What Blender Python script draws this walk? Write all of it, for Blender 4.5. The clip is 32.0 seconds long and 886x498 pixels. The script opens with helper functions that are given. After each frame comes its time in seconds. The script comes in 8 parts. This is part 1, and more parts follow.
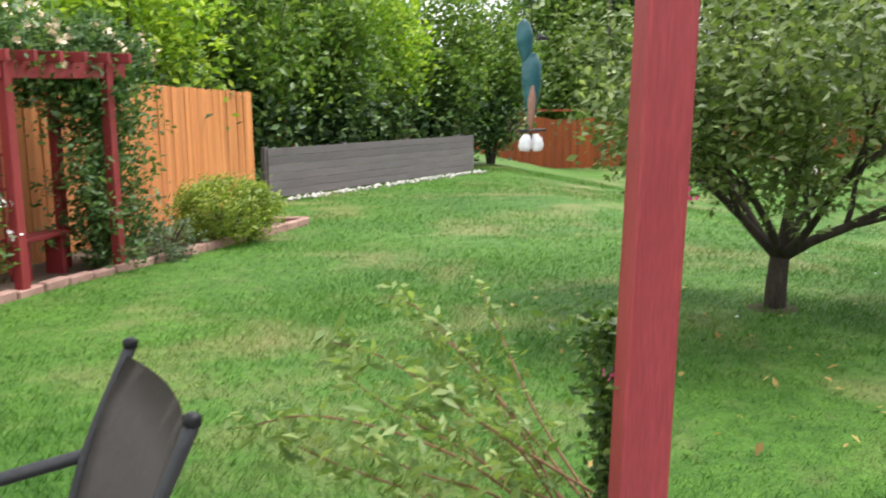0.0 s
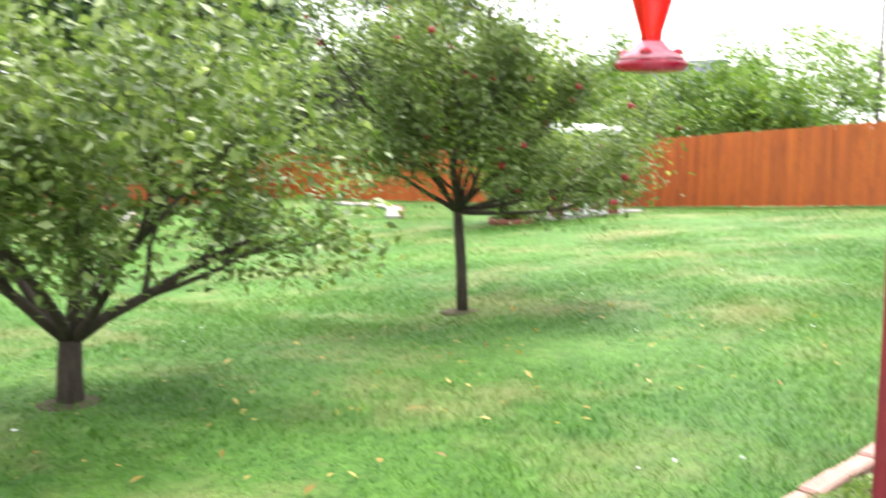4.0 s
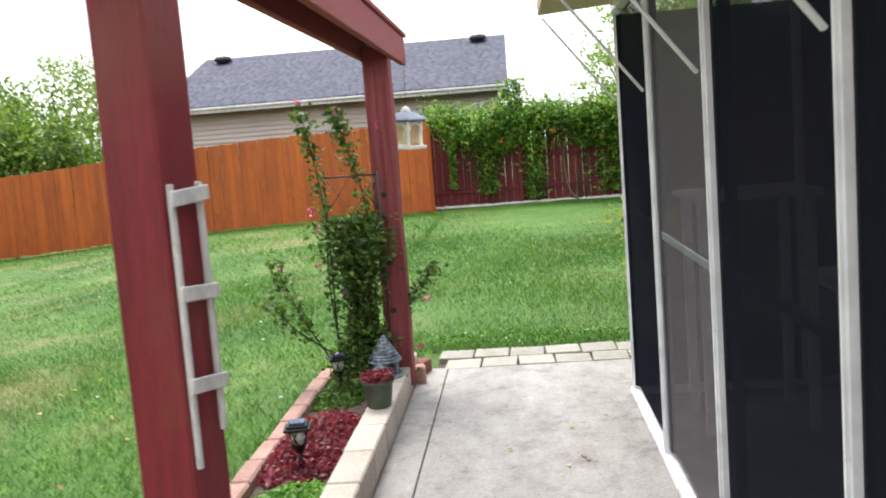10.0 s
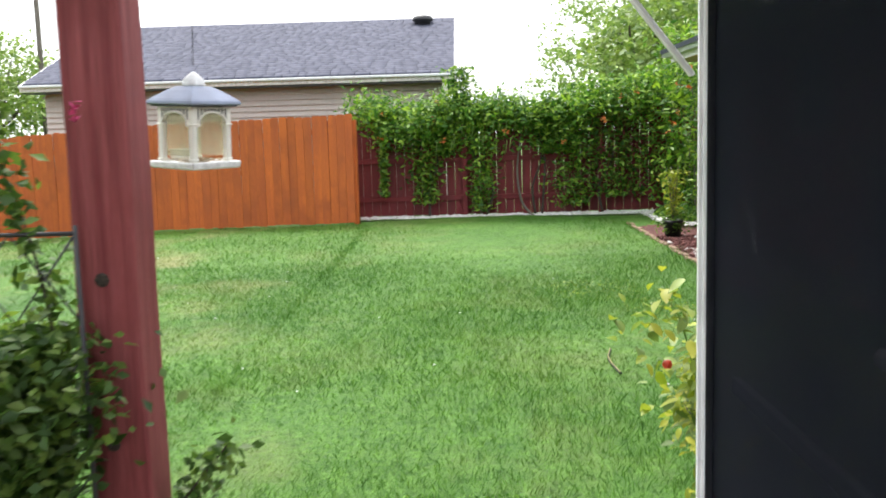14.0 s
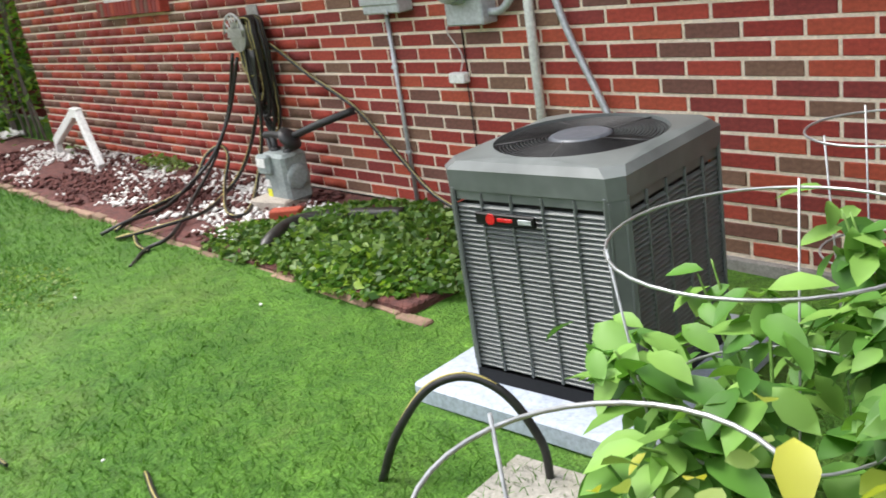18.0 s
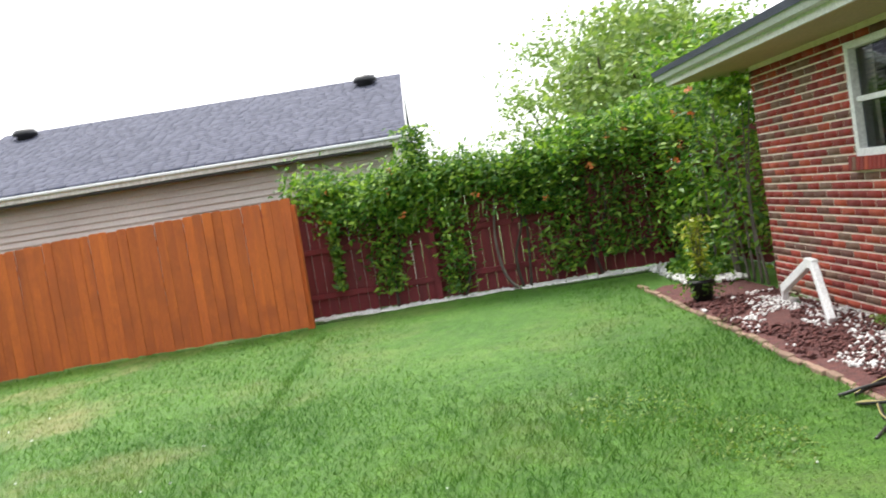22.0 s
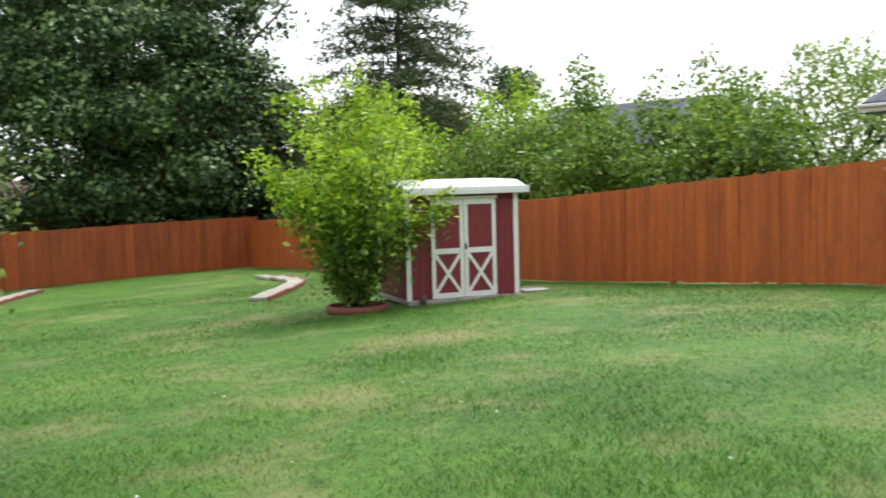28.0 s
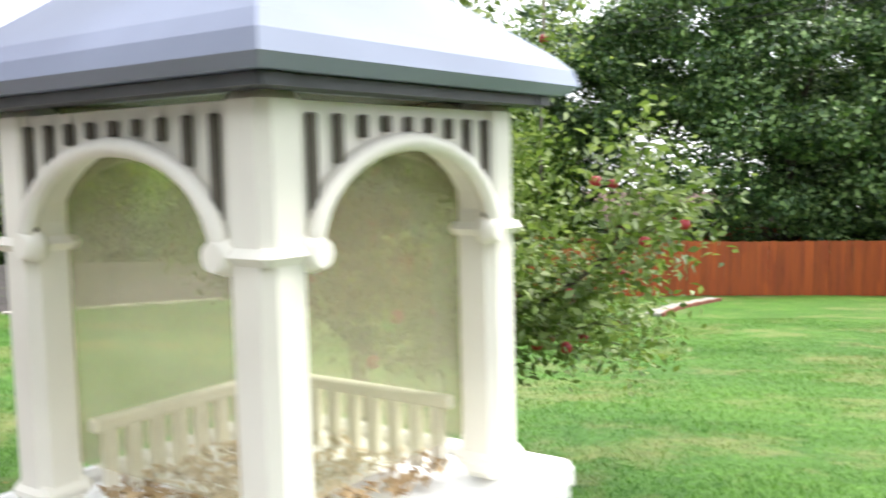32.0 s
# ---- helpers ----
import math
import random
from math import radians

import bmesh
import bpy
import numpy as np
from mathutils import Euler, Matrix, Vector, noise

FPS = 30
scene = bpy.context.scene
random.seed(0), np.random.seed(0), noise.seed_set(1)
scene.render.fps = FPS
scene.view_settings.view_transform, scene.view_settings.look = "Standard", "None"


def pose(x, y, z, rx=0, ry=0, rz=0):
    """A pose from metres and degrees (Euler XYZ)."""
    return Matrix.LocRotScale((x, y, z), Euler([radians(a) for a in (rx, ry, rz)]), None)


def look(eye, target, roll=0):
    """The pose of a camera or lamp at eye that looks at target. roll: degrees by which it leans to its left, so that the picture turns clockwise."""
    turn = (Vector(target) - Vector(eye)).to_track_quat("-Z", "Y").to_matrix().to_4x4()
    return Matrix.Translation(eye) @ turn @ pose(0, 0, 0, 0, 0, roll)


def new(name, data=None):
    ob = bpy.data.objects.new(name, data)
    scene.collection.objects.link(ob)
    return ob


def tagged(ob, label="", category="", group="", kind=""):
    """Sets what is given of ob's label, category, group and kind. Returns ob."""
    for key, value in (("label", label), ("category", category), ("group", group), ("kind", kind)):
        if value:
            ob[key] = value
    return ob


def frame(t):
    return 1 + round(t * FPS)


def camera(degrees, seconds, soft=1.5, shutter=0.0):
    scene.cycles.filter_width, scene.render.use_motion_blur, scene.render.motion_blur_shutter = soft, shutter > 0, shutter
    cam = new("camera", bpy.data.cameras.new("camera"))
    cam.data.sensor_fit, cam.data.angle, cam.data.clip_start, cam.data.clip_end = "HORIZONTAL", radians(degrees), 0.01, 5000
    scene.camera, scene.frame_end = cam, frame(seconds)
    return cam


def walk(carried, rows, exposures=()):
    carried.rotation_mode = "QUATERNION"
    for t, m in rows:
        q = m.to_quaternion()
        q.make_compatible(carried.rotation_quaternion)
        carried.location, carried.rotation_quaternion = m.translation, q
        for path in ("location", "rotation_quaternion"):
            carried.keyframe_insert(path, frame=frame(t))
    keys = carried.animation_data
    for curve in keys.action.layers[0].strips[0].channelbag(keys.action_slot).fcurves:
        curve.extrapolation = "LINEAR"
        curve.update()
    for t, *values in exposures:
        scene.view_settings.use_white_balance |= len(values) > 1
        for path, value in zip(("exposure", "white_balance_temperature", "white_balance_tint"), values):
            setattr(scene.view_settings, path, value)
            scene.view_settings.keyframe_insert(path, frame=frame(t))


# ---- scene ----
# ---- camera ----
cam = camera(50.86, 32.0, soft=1.7, shutter=0.5)
# seconds, x, y, z, yaw, pitch, roll
PATH = [
    (0, -2.023, 0.725, 1.565, -3.779, -10.193, 0.516),
    (0.5, -1.972, 0.871, 1.572, -6.702, -8.622, 0.166),
    (1, -1.847, 1.116, 1.550, -9.829, -7.631, -0.887),
    (1.5, -1.775, 1.282, 1.567, -16.399, -7.887, 1.070),
    (2, -1.735, 1.425, 1.572, -23.7, -7.30, -0.5),
    (2.5, -1.616, 1.554, 1.569, -27.6, -6.85, -1.5),
    (3, -1.500, 1.640, 1.588, -32.971, -6.05, -1.100),
    (3.5, -1.395, 1.681, 1.583, -35.543, -5.220, -1.236),
    (4, -1.316, 1.729, 1.536, -43.778, -7.261, -0.063),
    (4.5, -1.290, 1.790, 1.555, -49.968, -10.774, 0.884),
    (6.5, -1.357, 1.771, 1.477, -66.843, -12.952, 2.060),
    (7, -1.355, 1.758, 1.503, -69.348, -11.064, 1.528),
    (7.5, -1.382, 1.759, 1.531, -72.615, -8.004, 0.970),
    (8, -1.380, 1.779, 1.529, -76.010, -8.085, 0.653),
    (8.5, -1.200, 1.816, 1.540, -76.457, -6.611, 2.730),
    (9, -0.873, 1.858, 1.548, -79.628, -7.010, 1.884),
    (9.5, -0.580, 1.952, 1.553, -82.377, -4.422, 2.906),
    (10, -0.218, 1.988, 1.549, -85.784, -6.612, 4.384),
    (10.5, 0.183, 1.959, 1.561, -83.925, -7.547, 0.054),
    (11, 0.567, 1.982, 1.573, -85.191, -6.748, 2.573),
    (11.5, 1.015, 1.979, 1.568, -87.369, -6.893, 3.314),
    (12, 1.440, 1.889, 1.562, -85.524, -9.007, 1.387),
    (12.5, 1.874, 1.874, 1.575, -88.961, -5.813, 2.347),
    (13, 2.258, 1.889, 1.584, -90.914, -6.360, 3.310),
    (13.5, 2.733, 1.892, 1.586, -88.237, -7.287, 1.895),
    (15.5, 4.314, 1.780, 1.632, -99.190, -7.577, 1.190),
    (16, 4.664, 1.823, 1.608, -104.913, -8.988, 2.176),
    (16.5, 5.088, 1.640, 1.631, -108.592, -8.988, 3.666),
    (17, 5.370, 1.589, 1.608, -118.860, -10.814, 5.407),
    (17.5, 5.557, 1.575, 1.612, -127.549, -14.746, 5.999),
    (18, 5.689, 1.497, 1.578, -132.010, -18.728, 8.609),
    (18.5, 5.742, 1.458, 1.587, -133.659, -18.836, 8.336),
    (19, 5.759, 1.465, 1.593, -133.213, -18.892, 8.307),
    (19.5, 5.766, 1.536, 1.633, -125.456, -17.366, 8.313),
    (20, 5.822, 1.595, 1.674, -114.621, -13.161, 9.348),
    (20.5, 5.856, 1.694, 1.713, -107.632, -6.300, 9.189),
    (21, 5.852, 1.768, 1.730, -101.998, -4.609, 8.527),
    (21.5, 5.898, 1.801, 1.726, -97.239, -3.325, 7.945),
    (22, 5.982, 1.768, 1.691, -90.748, -3.429, 9.039),
    (22.5, 6.074, 1.798, 1.666, -89.731, -4.791, 7.304),
    (23, 6.382, 1.885, 1.670, -84.302, -4.224, 8.149),
    (23.5, 6.485, 1.957, 1.683, -74.776, -4.128, 8.428),
    (24, 6.711, 2.011, 1.691, -68.546, -3.417, 4.354),
    (24.5, 6.787, 2.044, 1.711, -69.583, -5.417, 5.341),
    (25, 6.888, 2.023, 1.737, -64.422, -5.893, 4.770),
    (25.5, 6.911, 2.066, 1.645, -56.499, -5.276, 4.365),
    (27.5, 6.208, 2.229, 1.565, -41.836, -4.154, 2.344),
    (28, 6.211, 2.153, 1.588, -37.232, -3.915, 1.580),
    (28.5, 6.219, 2.181, 1.588, -33.246, -3.834, 2.060),
    (29, 6.210, 2.191, 1.586, -29.645, -3.806, 1.638),
    (29.5, 6.237, 2.252, 1.588, -26.716, -3.658, 1.128),
    (30, 6.244, 2.256, 1.592, -21.772, -3.657, 0.979),
    (30.5, 6.251, 2.246, 1.610, -17.415, -2.559, 1.043),
    (31, 6.241, 2.214, 1.640, -11.489, -2.914, -0.492),
    (31.5, 6.188, 2.248, 1.655, -3.430, -3.445, -1.229),
    (32, 6.125, 2.289, 1.660, 2.809, -2.855, -0.813),
]
walk(cam, [(t, pose(x, y, z, 90 + pitch, roll, yaw)) for t, x, y, z, yaw, pitch, roll in PATH],
     [(0, 1.0), (2, 1.1), (3, 1.7), (4.5, 1.8), (6.5, 1.1), (9, 1.05), (12, 1.2), (16, 1.2), (19, 1.05), (22, 1.1), (25, 0.75), (28, 0.65), (30, 0.75), (31, 0.95), (32, 1.4)])

# ---- world and sun: a bright overcast day ----
world = bpy.data.worlds.new("overcast_sky")
scene.world = world
world.use_nodes = True
wn, wl = world.node_tree.nodes, world.node_tree.links
sky = wn.new("ShaderNodeTexSky")
sky.sky_type = "NISHITA"
sky.sun_disc = False
sky.sun_elevation, sky.sun_rotation = radians(61), radians(67)
sky.dust_density = 4.0
cloud = wn.new("ShaderNodeMix")
cloud.data_type = "RGBA"
cloud.inputs[0].default_value = 0.72
cloud.inputs[7].default_value = (9.5, 9.7, 10.0, 1)
wl.new(sky.outputs[0], cloud.inputs[6])
wl.new(cloud.outputs[2], wn["Background"].inputs["Color"])
wn["Background"].inputs["Strength"].default_value = 0.125
sun = new("sun", bpy.data.lights.new("sun", "SUN"))
sun.data.energy, sun.data.angle, sun.data.color = 2.15, radians(24), (1.0, 0.97, 0.92)
sun.matrix_basis = look((6.0, 2.5, 12), (0, 0, 0))
# ---- helpers of this scene ----
def ground_z(x, y):
    """Height of the lawn: level beside the house, falling towards the back fence past a knee."""
    knee = min(8.0, max(4.0, 4.0 + 0.3 * (x - 5)))
    side = min(1.0, max(0.0, (x - 1) / 3.5))
    fall = 0.020 * min(max(0.0, y - 4), knee - 4) + (0.03 + 0.04 * side) * min(0.5 * (y - knee + math.sqrt((y - knee) ** 2 + 1.2)), 17 - knee) + (0.03 + 0.015 * side) * max(0.0, y - 17)
    return -fall + 0.008 * max(0.0, x - 4) - 0.02


def mesh_of(name, bm, material):
    me = bpy.data.meshes.new(name)
    bm.to_mesh(me)
    bm.free()
    for m in (material if isinstance(material, (list, tuple)) else [material]):
        me.materials.append(m)
    return me


def part(name, bm, material, parent, label=""):
    ob = new(name, mesh_of(name, bm, material))
    ob.parent = parent
    if name in ("stems", "canes", "branches", "seed_pods"):
        return tagged(ob, label, kind="stuff")
    return tagged(ob, label)


def piece(name, me, parent, m):
    """An object of its own on shared mesh data."""
    ob = new(name, me)
    ob.parent = parent
    ob.matrix_basis = m
    return ob


def base(name, x, y, z, rz=0.0, label="", category="", group="", kind=""):
    ob = new(name)
    ob.empty_display_size = 0.1
    ob.matrix_basis = pose(x, y, z, 0, 0, rz)
    return tagged(ob, label, category, group, kind)


def box(sx, sy, sz, cx=0.0, cy=0.0, cz=0.0, bevel=0.0, bm=None, m=None):
    """A box of those sizes about a centre, bevelled, added to bm."""
    bm = bm or bmesh.new()
    t = Matrix.Translation((cx, cy, cz)) @ Matrix.Diagonal((sx, sy, sz, 1))
    if m is not None:
        t = m @ t
    made = bmesh.ops.create_cube(bm, size=1.0, matrix=t)
    if bevel > 0:
        edges = list({e for v in made["verts"] for e in v.link_edges})
        bmesh.ops.bevel(bm, geom=edges, offset=bevel, segments=1, affect="EDGES", profile=0.7)
    return bm


def lathe(profile, segs=24, bm=None, m=None, smooth=True):
    """A turned body: profile is (radius, height) from bottom to top."""
    bm = bm or bmesh.new()
    m = m or Matrix()
    rings = []
    for r, z in profile:
        rings.append([bm.verts.new(m @ Vector((max(r, 1e-4) * math.cos(2 * math.pi * i / segs), max(r, 1e-4) * math.sin(2 * math.pi * i / segs), z))) for i in range(segs)])
    for a, b in zip(rings, rings[1:]):
        for i in range(segs):
            f = bm.faces.new((a[i], a[(i + 1) % segs], b[(i + 1) % segs], b[i]))
            f.smooth = smooth
    bm.faces.new(rings[0][::-1])
    bm.faces.new(rings[-1])
    return bm


def tube(points, radius, segs=8, bm=None, closed=False, taper=None):
    """A round tube along points; taper gives the radius at the far end."""
    bm = bm or bmesh.new()
    pts = [Vector(p) for p in points]
    n = len(pts)
    rings, ref = [], None
    for i, p in enumerate(pts):
        if closed:
            d = (pts[(i + 1) % n] - pts[i - 1]).normalized()
        else:
            d = (pts[min(i + 1, n - 1)] - pts[max(i - 1, 0)]).normalized()
        if ref is None:
            ref = d.orthogonal().normalized()
        ref = (ref - d * ref.dot(d)).normalized()
        side = d.cross(ref)
        r = radius if taper is None else radius + (taper - radius) * i / max(n - 1, 1)
        rings.append([bm.verts.new(p + (ref * math.cos(2 * math.pi * k / segs) + side * math.sin(2 * math.pi * k / segs)) * r) for k in range(segs)])
    pairs = list(zip(rings, rings[1:])) + ([(rings[-1], rings[0])] if closed else [])
    for a, b in pairs:
        for k in range(segs):
            f = bm.faces.new((a[k], a[(k + 1) % segs], b[(k + 1) % segs], b[k]))
            f.smooth = True
    if not closed:
        bm.faces.new(rings[0][::-1])
        bm.faces.new(rings[-1])
    return bm


def curve_pts(ctrl, n=8):
    """Points on a smooth line through the control points."""
    c = [Vector(p) for p in ctrl]
    c = [c[0] * 2 - c[1]] + c + [c[-1] * 2 - c[-2]]
    out = []
    for i in range(1, len(c) - 2):
        for k in range(n):
            t = k / n
            a, b, d, e = c[i - 1], c[i], c[i + 1], c[i + 2]
            out.append(0.5 * (2 * b + (d - a) * t + (2 * a - 5 * b + 4 * d - e) * t * t + (3 * b - a - 3 * d + e) * t ** 3))
    out.append(c[-2])
    return out


def prism(outline, depth, m=None, bm=None):
    """A flat outline (x, z) given a depth along y, centred."""
    bm = bm or bmesh.new()
    m = m or Matrix()
    a = [bm.verts.new(m @ Vector((x, -depth / 2, z))) for x, z in outline]
    b = [bm.verts.new(m @ Vector((x, depth / 2, z))) for x, z in outline]
    n = len(outline)
    bm.faces.new(a)
    bm.faces.new(b[::-1])
    for i in range(n):
        bm.faces.new((a[i], b[i], b[(i + 1) % n], a[(i + 1) % n]))
    bmesh.ops.recalc_face_normals(bm, faces=bm.faces[:])
    return bm


def quick_mesh(name, verts, faces, material, smooth=False):
    """A mesh from arrays of vertices and of equal-sided faces."""
    me = bpy.data.meshes.new(name)
    nv, nf, k = len(verts), len(faces), faces.shape[1]
    me.vertices.add(nv)
    me.vertices.foreach_set("co", np.ascontiguousarray(verts, dtype=np.float32).ravel())
    me.loops.add(nf * k)
    me.loops.foreach_set("vertex_index", np.ascontiguousarray(faces, dtype=np.int32).ravel())
    me.polygons.add(nf)
    me.polygons.foreach_set("loop_start", np.arange(0, nf * k, k, dtype=np.int32))
    if smooth:
        me.polygons.foreach_set("use_smooth", np.ones(nf, dtype=bool))
    me.update(calc_edges=True)
    me.materials.append(material)
    return me


def leaf_mesh(name, centres, size, material, rng, aspect=0.5, up=0.5, droop=0.0, spread=0.35, normals=None):
    """Many small folded leaves, each of two triangles, about the given centres."""
    n = len(centres)
    d = rng.normal(size=(n, 3))
    d[:, 2] = d[:, 2] * 0.6 - droop
    d /= np.linalg.norm(d, axis=1)[:, None]
    nor = rng.normal(size=(n, 3)) * (1 - up)
    nor[:, 2] += up * 1.6
    if normals is not None:
        nor += normals
    side = np.cross(d, nor)
    side /= np.linalg.norm(side, axis=1)[:, None] + 1e-9
    nrm = np.cross(side, d)
    s = size * (1 + spread * rng.uniform(-1, 1, size=n))[:, None]
    a = centres - d * s * 0.5
    b = centres + d * s * 0.5
    l = centres + side * s * aspect * 0.5 + nrm * s * 0.10 - d * s * 0.06
    r = centres - side * s * aspect * 0.5 + nrm * s * 0.10 - d * s * 0.06
    verts = np.stack([a, l, b, r], 1).reshape(-1, 3)
    i = np.arange(n)[:, None] * 4
    faces = np.concatenate([i + np.array([0, 2, 1]), i + np.array([0, 3, 2])], 0)
    return quick_mesh(name, verts, faces, material)


# ---- materials ----
def nodes_of(name):
    m = bpy.data.materials.new(name)
    m.use_nodes = True
    nt = m.node_tree
    return m, nt, nt.nodes, nt.links, nt.nodes["Principled BSDF"]


def noise_tex(nt, scale, detail=4.0, coord="Object", stretch=(1, 1, 1), rough=0.6, spread=False):
    tc = nt.nodes.new("ShaderNodeTexCoord")
    mp = nt.nodes.new("ShaderNodeMapping")
    mp.inputs["Scale"].default_value = stretch
    no = nt.nodes.new("ShaderNodeTexNoise")
    no.inputs["Scale"].default_value = scale
    no.inputs["Detail"].default_value = detail
    no.inputs["Roughness"].default_value = rough
    if spread:
        # every piece takes its own stretch of the pattern
        oi = nt.nodes.new("ShaderNodeObjectInfo")
        k = nt.nodes.new("ShaderNodeMath")
        k.operation = "MULTIPLY"
        k.inputs[1].default_value = 53.0
        nt.links.new(oi.outputs["Random"], k.inputs[0])
        ad = nt.nodes.new("ShaderNodeVectorMath")
        nt.links.new(tc.outputs[coord], ad.inputs[0])
        nt.links.new(k.outputs[0], ad.inputs[1])
        nt.links.new(ad.outputs[0], mp.inputs["Vector"])
    else:
        nt.links.new(tc.outputs[coord], mp.inputs["Vector"])
    nt.links.new(mp.outputs["Vector"], no.inputs["Vector"])
    return no


def ramp(nt, src, stops):
    r = nt.nodes.new("ShaderNodeValToRGB")
    e = r.color_ramp.elements
    while len(e) < len(stops):
        e.new(0.5)
    for k, (pos, col) in zip(e, stops):
        k.position = pos
        k.color = (*col, 1) if len(col) == 3 else col
    nt.links.new(src, r.inputs["Fac"])
    return r


def mixc(nt, fac, a, b, mode="MIX"):
    m = nt.nodes.new("ShaderNodeMix")
    m.data_type, m.blend_type = "RGBA", mode
    for sock, val in ((m.inputs[0], fac), (m.inputs[6], a), (m.inputs[7], b)):
        if hasattr(val, "is_linked"):
            nt.links.new(val, sock)
        else:
            sock.default_value = val if not isinstance(val, tuple) else (*val, 1)[:4]
    return m.outputs[2]


def surf(name, c1, c2, scale=6.0, rough=0.8, bump=0.2, fine=60.0, stretch=(1, 1, 1), metal=0.0, vary=0.0, spec=0.5, stain=None, stain_scale=1.2, coord="Object", dist=0.01):
    """A worn surface: two tones at a coarse and a fine scale, relief, and a change from piece to piece."""
    m, nt, n, l, p = nodes_of(name)
    coarse = noise_tex(nt, scale, 5, coord, stretch, spread=vary > 0)
    grain = noise_tex(nt, fine, 3, coord, stretch, spread=vary > 0)
    col = ramp(nt, coarse.outputs["Fac"], [(0.32, c1), (0.68, c2)]).outputs["Color"]
    g = ramp(nt, grain.outputs["Fac"], [(0.3, (0.78, 0.78, 0.78)), (0.7, (1.15, 1.15, 1.15))]).outputs["Color"]
    col = mixc(nt, 1.0, col, g, "MULTIPLY")
    if stain:
        st = noise_tex(nt, stain_scale, 6, coord, spread=vary > 0)
        f = ramp(nt, st.outputs["Fac"], [(0.5, (0, 0, 0)), (0.66, (1, 1, 1))]).outputs["Color"]
        col = mixc(nt, f, col, stain)
    if vary:
        oi = n.new("ShaderNodeObjectInfo")
        f = ramp(nt, oi.outputs["Random"], [(0.0, (1 - vary,) * 3), (1.0, (1 + vary,) * 3)]).outputs["Color"]
        col = mixc(nt, 1.0, col, f, "MULTIPLY")
    l.new(col, p.inputs["Base Color"])
    p.inputs["Metallic"].default_value = metal
    p.inputs["Specular IOR Level"].default_value = spec
    rr = ramp(nt, coarse.outputs["Fac"], [(0.3, (max(rough - 0.08, 0),) * 3), (0.7, (min(rough + 0.08, 1),) * 3)])
    l.new(rr.outputs["Color"], p.inputs["Roughness"])
    if bump:
        b = n.new("ShaderNodeBump")
        b.inputs["Strength"].default_value = bump
        b.inputs["Distance"].default_value = dist
        l.new(grain.outputs["Fac"], b.inputs["Height"])
        l.new(b.outputs["Normal"], p.inputs["Normal"])
    return m


def leaf_mat(name, dark, mid, light, scale=1.2, gloss=0.45, through_light=0.35, accent=None, accent_share=0.04):
    """Leaves: a colour of its own for each leaf, clumps of tone, light shining through."""
    m, nt, n, l, p = nodes_of(name)
    ge = n.new("ShaderNodeNewGeometry")
    stops = [(0.0, dark), (0.5, mid), (1.0, light)]
    col = ramp(nt, ge.outputs["Random Per Island"], stops).outputs["Color"]
    clump = noise_tex(nt, scale, 3)
    tone = ramp(nt, clump.outputs["Fac"], [(0.3, (0.72, 0.74, 0.7)), (0.7, (1.25, 1.22, 1.15))]).outputs["Color"]
    col = mixc(nt, 1.0, col, tone, "MULTIPLY")
    if accent:
        f = ramp(nt, ge.outputs["Random Per Island"], [(1 - accent_share, (0, 0, 0)), (1 - accent_share + 0.001, (1, 1, 1))]).outputs["Color"]
        col = mixc(nt, f, col, accent)
    l.new(col, p.inputs["Base Color"])
    p.inputs["Roughness"].default_value = gloss
    p.inputs["Specular IOR Level"].default_value = 0.35
    tr = n.new("ShaderNodeBsdfTranslucent")
    l.new(mixc(nt, 1.0, col, (1.25, 1.35, 0.7, 1), "MULTIPLY"), tr.inputs["Color"])
    mx = n.new("ShaderNodeMixShader")
    mx.inputs[0].default_value = through_light
    l.new(p.outputs[0], mx.inputs[1])
    l.new(tr.outputs[0], mx.inputs[2])
    l.new(mx.outputs[0], n["Material Output"].inputs["Surface"])
    return m


